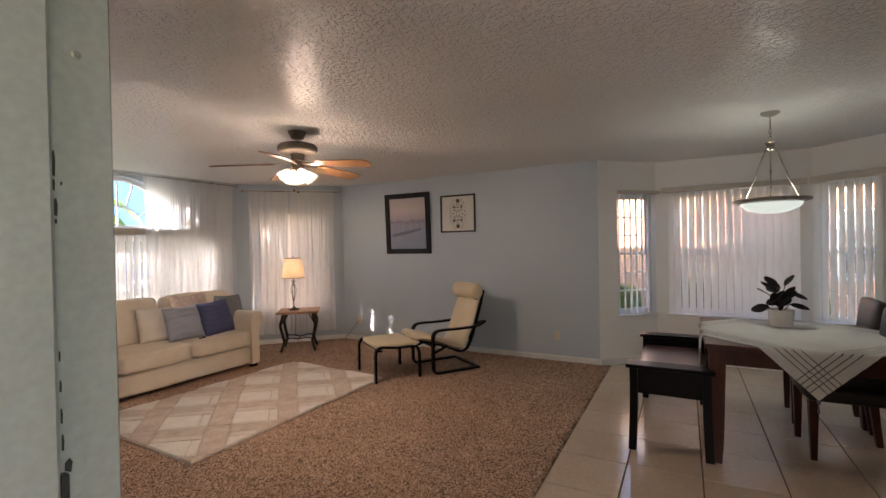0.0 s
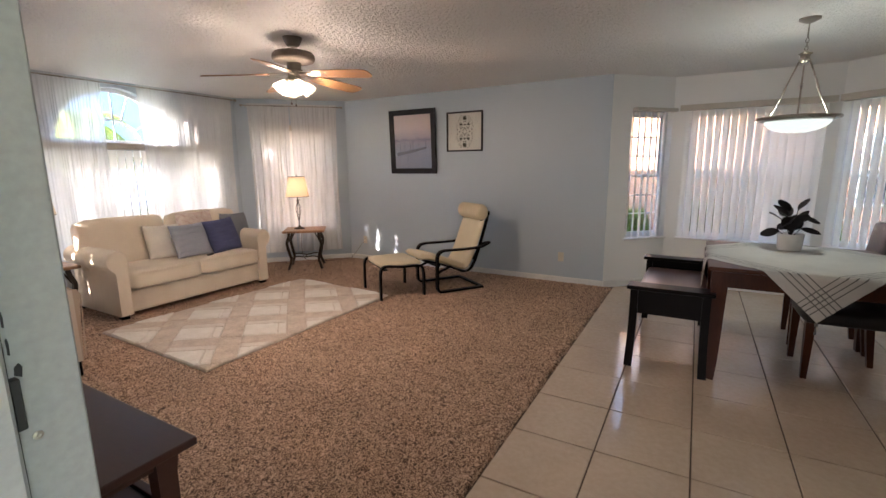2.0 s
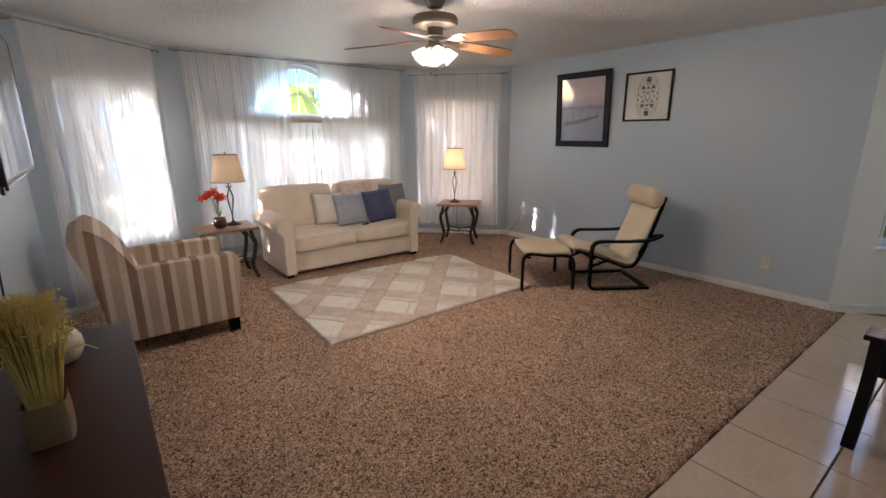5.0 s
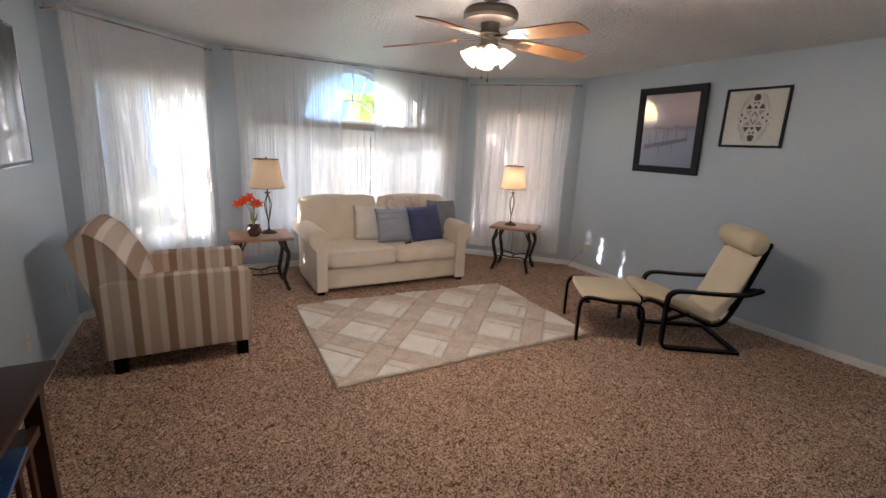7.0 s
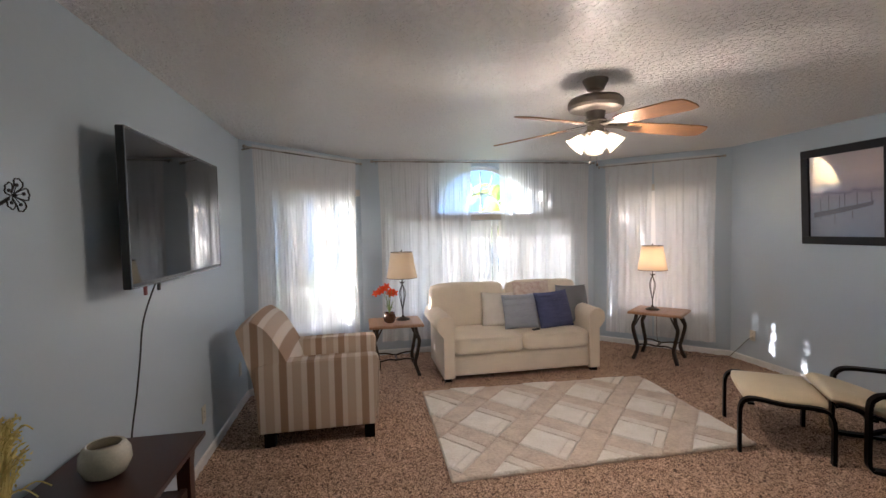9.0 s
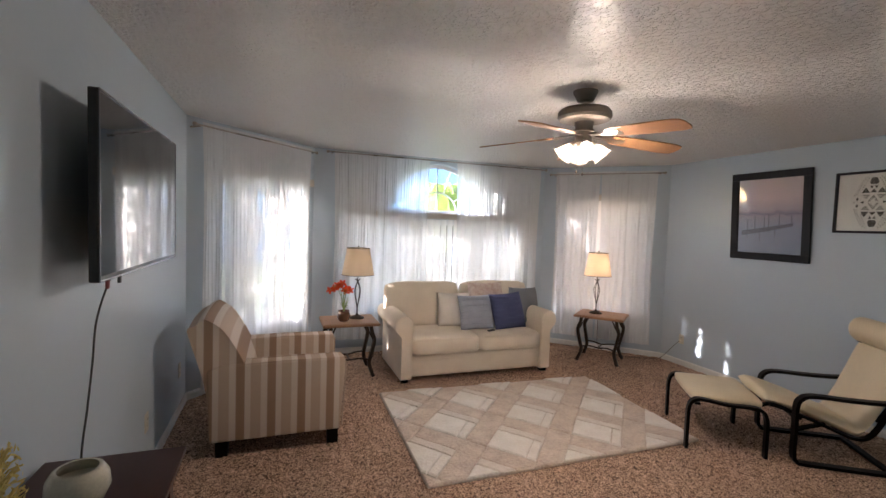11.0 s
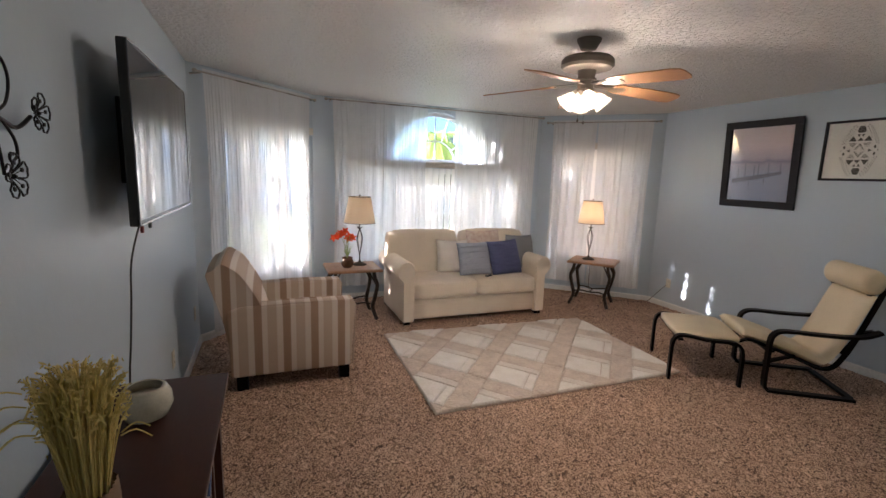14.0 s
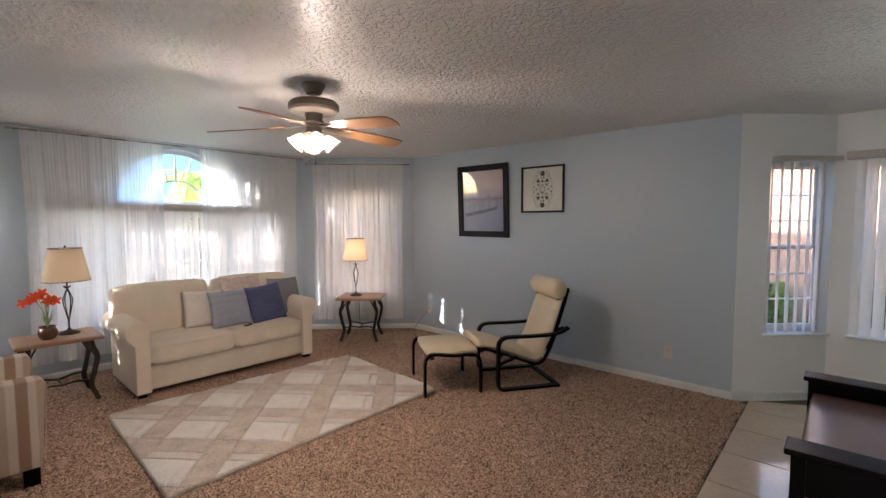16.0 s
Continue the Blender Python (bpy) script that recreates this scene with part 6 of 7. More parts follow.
art("a", [(0.125, 1.703, 0.086, 100), (0.325, 1.856, 0.072, 100), (0.296, 1.531, 0.080, 104), (0.505, 1.776, 0.068, 118), (0.445, 1.613, 0.058, 90)],
    [([(0.125, 1.703), (0.20, 1.672), (0.27, 1.675), (0.34, 1.695), (0.41, 1.688), (0.48, 1.665), (0.54, 1.675), (0.585, 1.690), (0.615, 1.66), (0.612, 1.615)], 0.0048),
     ([(0.325, 1.855), (0.345, 1.78), (0.385, 1.71), (0.41, 1.688)], 0.003), ([(0.30, 1.54), (0.32, 1.60), (0.37, 1.66), (0.44, 1.68)], 0.003),
     ([(0.255, 1.672), (0.215, 1.640), (0.200, 1.60), (0.215, 1.575), (0.245, 1.570)], 0.003), ([(0.325, 1.695), (0.27, 1.735), (0.225, 1.785), (0.212, 1.825), (0.225, 1.853), (0.250, 1.852)], 0.003),
     ([(0.517, 1.775), (0.54, 1.73), (0.565, 1.685)], 0.003), ([(0.452, 1.617), (0.48, 1.64), (0.52, 1.668)], 0.003)],
    [(0.588, 1.622, 0.026, 0.1, -1, 0.0045), (0.243, 1.588, 0.018, -1.6, 1, 0.003), (0.252, 1.834, 0.018, 1.6, -1, 0.003)],
    "black wrought iron wall art of wire flowers on a curling branch")
art("b", [(0.741, 1.780, 0.064, 84), (0.905, 1.852, 0.058, 96), (1.140, 1.700, 0.056, 80), (0.805, 1.600, 0.050, 100), (0.978, 1.537, 0.058, 96)],
    [([(0.640, 1.612), (0.630, 1.655), (0.655, 1.692), (0.70, 1.690), (0.76, 1.668), (0.83, 1.668), (0.90, 1.678), (0.98, 1.672), (1.06, 1.655), (1.14, 1.690)], 0.0045),
     ([(0.742, 1.775), (0.735, 1.73), (0.715, 1.688)], 0.003), ([(0.905, 1.85), (0.895, 1.77), (0.86, 1.672)], 0.003), ([(0.805, 1.60), (0.79, 1.64), (0.775, 1.668)], 0.003),
     ([(0.978, 1.54), (0.965, 1.61), (0.925, 1.672)], 0.003), ([(0.95, 1.674), (1.02, 1.71), (1.045, 1.77), (1.02, 1.812), (0.985, 1.80)], 0.003), ([(0.99, 1.67), (1.04, 1.63), (1.05, 1.59), (1.02, 1.57)], 0.003)],
    [(0.664, 1.622, 0.026, 3.0, 1, 0.0045), (0.992, 1.785, 0.016, 1.8, 1, 0.003), (1.022, 1.585, 0.016, -1.4, -1, 0.003)],
    "smaller black wrought iron wall art of wire flowers beside the first")

# ---- pictures on the other wall ----


def picture(name, y0, y1, z0, z1, fw, label, mat_frame):
    ob = thing(name, pose(W, y0, z0, 0, 0, 90), label, "picture")     # local x along the wall, y towards the wall
    w, h = y1 - y0, z1 - z0
    for a in ((0, w, 0, fw), (0, w, h - fw, h), (0, fw, fw, h - fw), (w - fw, w, fw, h - fw)):
        bm = bmesh.new()
        box(bm, a[0], a[1], 0.002, 0.028, a[2], a[3], 0.004)
        part("frame", bm, mat_frame, ob)
    bm = bmesh.new()
    box(bm, fw, w - fw, 0.002, 0.008, fw, h - fw)
    return ob, bm, w, h


def print_ground():
    """A misty sea at dusk: bands of violet, rose and blue-grey."""
    m = bpy.data.materials.new("sea_print")
    m.use_nodes = True
    nt = m.node_tree
    b = nt.nodes["Principled BSDF"]
    tc, sp, mr, cr, n = (nt.nodes.new("ShaderNode" + k) for k in ("TexCoord", "SeparateXYZ", "MapRange", "ValToRGB", "TexNoise"))
    nt.links.new(tc.outputs["Object"], sp.inputs[0])
    nt.links.new(tc.outputs["Object"], n.inputs["Vector"])
    n.inputs["Scale"].default_value = 6
    ad = nt.nodes.new("ShaderNodeMath")
    ad.operation = "MULTIPLY_ADD"
    nt.links.new(n.outputs["Fac"], ad.inputs[0])
    ad.inputs[1].default_value = 0.10
    nt.links.new(sp.outputs["Z"], ad.inputs[2])
    nt.links.new(ad.outputs[0], mr.inputs["Value"])
    mr.inputs["From Min"].default_value, mr.inputs["From Max"].default_value = 0.12, 0.86
    nt.links.new(mr.outputs[0], cr.inputs[0])
    els = cr.color_ramp.elements
    els[0].position, els[0].color = 0, (0.20, 0.24, 0.33, 1)
    els[1].position, els[1].color = 1, (0.50, 0.44, 0.44, 1)
    for p, c in ((0.35, (0.26, 0.29, 0.40, 1)), (0.52, (0.30, 0.28, 0.36, 1)), (0.545, (0.20, 0.19, 0.27, 1)), (0.58, (0.38, 0.33, 0.40, 1)), (0.75, (0.55, 0.46, 0.48, 1))):
        e = els.new(p)
        e.color = c
    nt.links.new(cr.outputs[0], b.inputs["Base Color"])
    return m


ob, bm, w, h = picture("framed_picture", 2.385, 3.148, 1.355, 2.235, 0.072, "large dark framed print of a jetty in a misty sea", M_PICFRAME)
# local x runs along +y; the wall side is -local y after the turn
part("print", bm, print_ground(), ob)
M_PIER = mat("print_grey_violet", (0.15, 0.155, 0.21), 0.7)
bm = bmesh.new()
iw, ih = w - 0.144, h - 0.144
MJ = Matrix(((1, 0, 0, 0), (0, 0, 1, 0.0082), (0, 1, 0, 0), (0, 0, 0, 1)))
for f, top, low in ((0.16, 0.54, 0.80), (0.28, 0.50, 0.76), (0.43, 0.51, 0.72), (0.50, 0.48, 0.72), (0.66, 0.48, 0.68), (0.84, 0.49, 0.64), (0.60, 0.66, 0.78), (0.36, 0.70, 0.86)):
    x = w - 0.072 - iw * f
    box(bm, x - 0.004, x + 0.004, 0.0092, 0.0098, 0.072 + ih * (1 - low), 0.072 + ih * (1 - top))
prism(bm, [(w - 0.072 - iw * f, 0.072 + ih * (1 - g)) for f, g in ((0.06, 0.70), (0.85, 0.595), (0.87, 0.575), (0.86, 0.635), (0.45, 0.71), (0.06, 0.765))], MJ, 0.0008)
part("jetty", bm, M_PIER, ob, "grey violet jetty and posts in the print")
bm = bmesh.new()
box(bm, 0.072, w - 0.072, 0.014, 0.016, 0.072, h - 0.072)
g = part("glazing", bm, M_PICGLASS, ob)
ob.matrix_world = pose(W, 2.385, 1.355, 0, 0, 90) @ pose(0, 0, 0, -2.5, 0, 0)     # it hangs a little forward

ob, bm, w, h = picture("framed_picture", 1.690, 2.222, 1.645, 2.160, 0.020, "thin black framed ornamental drawing on off-white paper", M_PICFRAME)
part("print", bm, M_PAPER, ob)
rr = random.Random(21)
bm = bmesh.new()
MI = Matrix(((1, 0, 0, 0), (0, 0, 1, 0.0084), (0, 1, 0, 0), (0, 0, 0, 1)))


def ink(points):
    """A small flat ink shape, mirrored to both sides of the drawing's axis; u sideways, v up, from the centre."""
    for sx in (-1, 1):
        if sx == -1 and abs(sum(p[0] for p in points)) < 0.004:
            continue
        prism(bm, [(w / 2 + sx * u, h / 2 + v) for u, v in points], MI, 0.0006)


def tri(u, v, a, b):
    ink([(u - a, v), (u + a, v), (u, v + b)])


for s in (1, -1):
    ink([(-0.017, s * 0.203), (0.017, s * 0.203), (0.031, s * 0.166), (0.020, s * 0.148), (-0.020, s * 0.148), (-0.031, s * 0.166)])
    tri(0.015, s * 0.136, 0.012, -s * 0.024)
    tri(0.054, s * 0.078, 0.028, s * 0.046)
    tri(0.0, s * 0.080, 0.022, s * 0.030)
    for k in range(4):
        t = 0.0085 * k
        ink([(0.024 + t * 0.6, s * (0.062 - t)), (0.078 - t * 0.7, s * (0.062 - t)), (0.078 - t * 0.7, s * (0.058 - t)), (0.024 + t * 0.6, s * (0.058 - t))])
    for r0, r1 in ((0.0, 0.007), (0.016, 0.019)):
        ink([(0, s * (0.060 - r0)), (0.036 - r0 * 0.7, s * 0.006), (0.036 - r1 * 0.7 - 0.001, s * 0.006), (0, s * (0.060 - r1 - 0.003))])
    ink([(0.108 + 0.008 * math.cos(math.pi * i / 5), s * 0.028 + 0.014 * math.sin(math.pi * i / 5)) for i in range(10)])
    for k in range(9):
        t = k / 8
        for row, (u0, u1) in enumerate(((0.046, 0.112), (0.062, 0.128), (0.036, 0.094))):
            if row == 2 and k > 5:
                continue
            tri(u0 + (u1 - u0) * t ** 0.75, s * (0.205 - 0.145 * t - 0.006 * row), 0.0052, s * 0.009)
ink([(0.064, -0.012), (0.064, 0.012), (0.090, 0)])
ink([(0.126, -0.006), (0.138, 0), (0.126, 0.006)])
part("drawing", bm, M_INK, ob, "sepia symmetrical ornament")
bm = bmesh.new()
box(bm, 0.020, w - 0.020, 0.013, 0.0145, 0.020, h - 0.020)
part("glazing", bm, M_PICGLASS, ob)
ob.matrix_world = pose(W, 1.690, 1.645, 0, 0, 90)

nail = thing("nail_hole", pose(0.0, 0.046, 1.563), "small dark nail plug in the blue-grey wall", "nail")
bm = bmesh.new()
lathe(bm, [(0, 0.0005), (0.005, 0.001), (0.004, 0.004), (0, 0.005)], 8, pose(0, 0, 0, 0, 90, 0))
part("head", bm, M_PLASTIC, nail)

# ---- wall outlets and cords ----


def outlet(m, label):
    ob = thing("wall_outlet", m, label, "outlet")
    bm = bmesh.new()
    box(bm, -0.035, 0.035, 0.001, 0.007, -0.057, 0.057, 0.002)
    part("plate", bm, M_OUTLET, ob)
    for z in (-0.02, 0.02):
        bm = bmesh.new()
        lathe(bm, [(0, 0), (0.015, 0), (0.015, 0.0015), (0, 0.0015)], 16, pose(0, 0.007, z, -90))
        so = part("socket", bm, M_OUTLET, ob)
        bm = bmesh.new()
        box(bm, -.006, -.004, .0086, .0092, z - .004, z + .005)
        box(bm, .004, .006, .0086, .0092, z - .004, z + .005)
        part("slot", bm, M_PLASTIC, so)
    return ob


outlet(pose(W, 3.71, 0.325, 0, 0, 90), "ivory wall outlet with a plugged-in lamp cord")
outlet(pose(0.0, 2.788, 0.345, 0, 0, -90), "ivory wall outlet below the television")
outlet(pose(0.0, 3.75, 0.36, 0, 0, -90), "ivory wall outlet near the bay corner")
outlet(pose(W, 0.62, 0.33, 0, 0, 90), "ivory wall outlet on the blue-grey wall")
cord = thing("lamp_cord", pose(0, 0, 0), "brown lamp cord running from the outlet to the side table", "cable")
bm = bmesh.new()
tube(bm, curve_points([(W - 0.02, 3.71, 0.305), (W - 0.06, 3.73, 0.27), (W - 0.12, 3.90, 0.05), (W - 0.17, 3.97, 0.024), (4.90, 4.10, 0.024), (4.78, 4.28, 0.026), (4.66, 4.40, 0.10), (4.60, 4.36, 0.40), (4.56, 4.30, 0.58), (4.47, 4.22, 0.585)], 60), 0.003, 6, up=(0.2, 0.1, 1))
part("cord", bm, mat("brown_cord", (0.10, 0.06, 0.03), 0.5), cord)
bm = bmesh.new()
box(bm, W - 0.034, W - 0.0095, 3.697, 3.723, 0.292, 0.318, 0.004)
part("plug", bm, M_OUTLET, cord)

# ---- ceiling fan ----


def ceiling_fan():
    X, Y = 2.49, 2.04
    ob = thing("ceiling_fan", pose(X, Y, H), "brushed nickel ceiling fan with five oak blades and four lit shades", "ceiling fan")
    bm = bmesh.new()
    lathe(bm, [(0, 0), (0.075, 0), (0.073, -0.012), (0.060, -0.035), (0.048, -0.060), (0.030, -0.066), (0, -0.066)], 32)
    part("canopy", bm, M_PEWTER, ob, smooth=40)
    bm = bmesh.new()
    tube(bm, [(0, 0, -0.06), (0, 0, -0.12)], 0.014, 12, up=(0, 1, 0))
    part("rod", bm, M_METAL, ob, smooth=60)
    bm = bmesh.new()
    lathe(bm, [(0, -0.085), (0.06, -0.088), (0.10, -0.10), (0.145, -0.112), (0.160, -0.130), (0.162, -0.160), (0.150, -0.176), (0.125, -0.184), (0.058, -0.188), (0.050, -0.235), (0, -0.235)], 48, ripple=lambda a, z: 1 + (0.008 * math.sin(48 * a) if -0.165 < z < -0.125 else 0))
    part("motor", bm, M_PEWTER, ob, smooth=30)
    bm = bmesh.new()
    lathe(bm, [(0, -0.235), (0.062, -0.235), (0.064, -0.245), (0.052, -0.250), (0.050, -0.300), (0.060, -0.306), (0.060, -0.318), (0.035, -0.335), (0, -0.338)], 32)
    part("switch_housing", bm, M_PEWTER, ob, smooth=30)
    blade0 = iron0 = None
    for k in range(5):
        a = -8 + 72 * k
        turn = pose(0, 0, -0.264, 0, 0, a) @ pose(0, 0, 0, 0, 4, 0)
        if blade0 is None:
            bm = bmesh.new()
            out = [(0.19, -0.045), (0.24, -0.058), (0.42, -0.070), (0.60, -0.072), (0.655, -0.060), (0.668, -0.030), (0.668, 0.030), (0.655, 0.060), (0.60, 0.072), (0.42, 0.070), (0.24, 0.058), (0.19, 0.045)]
            prism(bm, out, pose(0, 0, -0.004, -12, 0, 0), 0.007)
            blade0 = part("blade", bm, M_BLADE, ob, "varnished oak fan blade")
            bm = bmesh.new()
            prism(bm, [(0.05, -0.018), (0.13, -0.012), (0.18, -0.020), (0.22, -0.034), (0.27, -0.030), (0.285, 0), (0.27, 0.030), (0.22, 0.034), (0.18, 0.020), (0.13, 0.012), (0.05, 0.018)], pose(0, 0, 0.0032, -12, 0, 0), 0.004)
            prism(bm, [(0.05, -0.018), (0.13, -0.012), (0.18, -0.020), (0.22, -0.034), (0.27, -0.030), (0.285, 0), (0.27, 0.030), (0.22, 0.034), (0.18, 0.020), (0.13, 0.012), (0.05, 0.018)], pose(0, 0, -0.0085, -12, 0, 0), 0.004)
            iron0 = part("blade_iron", bm, M_METAL, ob, "polished metal blade bracket")
            b1, i1 = blade0, iron0
        else:
            b1, i1 = new("blade", blade0.data), new("blade_iron", iron0.data)
            b1.parent = i1.parent = ob
            b1["label"], i1["label"] = blade0["label"], iron0["label"]
        b1.matrix_basis = i1.matrix_basis = turn
    for k in range(4):
        a = 65 + 90 * k
        m = pose(0, 0, -0.318, 0, 0, a) @ pose(0.050, 0, 0, 0, 0, 0) @ pose(0, 0, 0, 0, -44, 0)
        bm = bmesh.new()
        lathe(bm, [(0, 0.02), (0.018, 0.018), (0.022, -0.005), (0.026, -0.03), (0.0, -0.032)], 16, m)
        part("socket", bm, M_METAL, ob, smooth=40)
        bm = bmesh.new()
        prof = [(0.026, -0.022), (0.036, -0.035), (0.047, -0.058), (0.054, -0.082), (0.060, -0.105), (0.070, -0.125), (0.067, -0.125), (0.057, -0.104), (0.051, -0.082), (0.044, -0.058), (0.034, -0.036), (0.024, -0.024)]
        lathe(bm, prof, 40, m @ Matrix.Scale(0.86, 4), ripple=lambda t, z: 1 + (0.05 * math.cos(8 * t) * min(1, max(0, (-z - 0.07) / 0.05))))
        s = part("shade", bm, M_BULBGLASS, ob, "lit frosted tulip glass shade", smooth=60)
        p = Vector((X, Y, H)) + (m @ Vector((0, 0, -0.10)))
        bulb("fan_light", p, 0.85, (1.0, 0.85, 0.67), 0.04)
    for dx, ln in ((-0.02, 0.15), (0.025, 0.16)):
        bm = bmesh.new()
        tube(bm, [(dx, 0.03, -0.33), (dx, 0.03, -0.33 - ln)], 0.0012, 5, up=(0, 1, 0))
        lathe(bm, [(0, 0), (0.006, 0.004), (0.007, 0.014), (0.003, 0.022), (0, 0.022)], 10, pose(dx, 0.03, -0.35 - ln))
        part("pull_chain", bm, M_BRONZE, ob)


ceiling_fan()

# ---- dining group ----
TX0, TX1, TY0, TY1, TZ = 3.17, 4.35, -2.06, -0.90, 0.79
table = thing("dining_table", pose(0, 0, 0), "square red-brown wooden dining table on the tiles", "table")
bm = bmesh.new()
box(bm, TX0, TX1, TY0, TY1, TZ - 0.028, TZ, 0.005)
part("tabletop", bm, M_TABLEWOOD, table)
for x in (TX0 + 0.07, TX1 - 0.07):
    for y in (TY0 + 0.07, TY1 - 0.07):
        bm = bmesh.new()
        sx, sy = (1 if x > 3.7 else -1), (1 if y > -1.5 else -1)
        sweep(bm, curve_points([(x, y, TZ - 0.029), (x, y, TZ - 0.16), (x - sx * .004, y - sy * .004, 0.45), (x - sx * 0.0, y - sy * .0, 0.15), (x + sx * .012, y + sy * .012, 0.0)], 12), [(-.05, -.05), (.05, -.05), (.05, .05), (-.05, .05)], up=(0, 1, 0),
              scales=[1.0, 1.0, 0.98, 0.95, 0.88, 0.82, 0.76, 0.72, 0.68, 0.65, 0.64, 0.64, 0.64][:13])
        part("leg", bm, M_TABLEWOOD, table, smooth=30)
for a in ((TX0 + 0.12, TX1 - 0.12, TY0 + 0.05, TY0 + 0.075), (TX0 + 0.12, TX1 - 0.12, TY1 - 0.075, TY1 - 0.05), (TX0 + 0.05, TX0 + 0.075, TY0 + 0.12, TY1 - 0.12), (TX1 - 0.075, TX1 - 0.05, TY0 + 0.12, TY1 - 0.12)):
    bm = bmesh.new()
    box(bm, *a, TZ - 0.14, TZ - 0.029, 0.003)
    part("apron", bm, M_TABLEWOOD, table)


def drape(px, py):
    """The cloth's height and place over the table edge."""
    ox = max(TX0 - px, px - TX1, 0)
    oy = max(TY0 - py, py - TY1, 0)
    o = max(ox, oy)
    x, y = px, py
    if o > 0:
        if ox >= oy:
            x = (TX0 - 0.006 - 0.04 * o if px < TX0 else TX1 + 0.006 + 0.04 * o)
        else:
            y = (TY0 - 0.006 - 0.04 * o if py < TY0 else TY1 + 0.006 + 0.04 * o)
    return x, y, TZ + 0.003 - o


cloth = thing("tablecloth", pose(0, 0, 0), "white tablecloth with grey checks laid cornerwise on the table", "tablecloth")
CXT, CYT, HC = (TX0 + TX1) / 2, (TY0 + TY1) / 2, 0.62
bm = bmesh.new()
n = 60
gv = {}
for i in range(n + 1):
    for j in range(n + 1):
        u, v = HC * (2 * i / n - 1), HC * (2 * j / n - 1)
        px, py = CXT + (u - v) * Q, CYT + (u + v) * Q
        x, y, z = drape(px, py)
        if z > TZ:
            z += 0.0012 * noise.noise(Vector((px * 7, py * 7, 0))) + sum(0.0035 * math.exp(-((py - q) / 0.014) ** 2) for q in (CYT - 0.30, CYT + 0.02, CYT + 0.33))
        if z < TZ - 0.02:
            wv = 0.008 * math.sin(px * 60) if abs(py - CYT) > abs(px - CXT) else 0.008 * math.sin(py * 60)
            if abs(py - CYT) > abs(px - CXT):
                y += abs(wv) * (1 if py > CYT else -1)
            else:
                x += abs(wv) * (1 if px > CXT else -1)
        gv[i, j] = bm.verts.new((x, y, z))
for i in range(n):
    for j in range(n):
        bm.faces.new((gv[i, j], gv[i + 1, j], gv[i + 1, j + 1], gv[i, j + 1]))
part("cloth", bm, M_CLOTHW, cloth, smooth=60)
bm = bmesh.new()
for off in (0.47, 0.50, 0.53, 0.56):
    for s in (-1, 1):
        for swap in (0, 1):
            row = []
            for k in range(81):
                t = HC * (2 * k / 80 - 1)
                pr = []
                for e in (-0.003, 0.003):
                    u, v = (s * off + e, t) if swap == 0 else (t, s * off + e)
                    px, py = CXT + (u - v) * Q, CYT + (u + v) * Q
                    x, y, z = drape(px, py)
                    lift = 0.0014 + 0.0005 * swap
                    if z > TZ:
                        z += lift + 0.0008
                    else:
                        w_ = 0.010
                        if abs(py - CYT) > abs(px - CXT):
                            y += w_ * (1 if py > CYT else -1)
                        else:
                            x += w_ * (1 if px > CXT else -1)
                    pr.append(bm.verts.new((x, y, z)))
                row.append(pr)
            for a, b in zip(row, row[1:]):
                bm.faces.new((a[0], b[0], b[1], a[1]))
part("stripe", bm, M_CLOTHG, cloth, "thin grey woven stripes")
for (sx_, sy_) in ((0, 1), (-1, 0)):
    bm = bmesh.new()
    px, py = CXT + sx_ * HC / Q, CYT + sy_ * HC / Q
    x, y, z = drape(px, py)
    lathe(bm, [(0, 0), (0.008, 0.004), (0.010, 0.02), (0.005, 0.03), (0, 0.034)], 10, pose(x, y, z - 0.028))
    tube(bm, [(x, y, z - 0.03), (x, y, z - 0.075)], 0.006, 6, up=(0, 1, 0), scales=[0.6, 1.3])
    part("tassel", bm, M_CLOTHG, cloth, "small dark tassel")

pot = thing("potted_plant", pose(4.06, -1.44, TZ + 0.006) @ Matrix.Scale(0.9, 4), "dark broad-leaved plant in a white ceramic pot on the table", "plant")
bm = bmesh.new()
lathe(bm, [(0, 0), (0.078, 0), (0.084, 0.01), (0.094, 0.135), (0.094, 0.142), (0.086, 0.142), (0.082, 0.12), (0, 0.118)], 36)
part("pot", bm, M_WHITECERAMIC, pot, "plain white ceramic pot", smooth=50)
rr = random.Random(31)
bm = bmesh.new()
leaves = []
for k in range(17):
    a, lift = k * 2.4, rr.uniform(0.0, 0.19)
    reach = rr.uniform(0.03, 0.085) if k > 4 else 0.02
    c = Vector((math.cos(a), math.sin(a), 0))
    p = c * reach + Vector((0, 0, 0.15 + lift * (1.1 - reach * 2)))
    tube(bm, curve_points([(0, 0, 0.115), tuple(c * reach * 0.5 + Vector((0, 0, 0.12 + lift * 0.6))), tuple(p)], 8), 0.003, 5, up=(0.1, 1, 0))
    leaves.append((p, c))
part("stem", bm, M_DARKLEAF, pot)
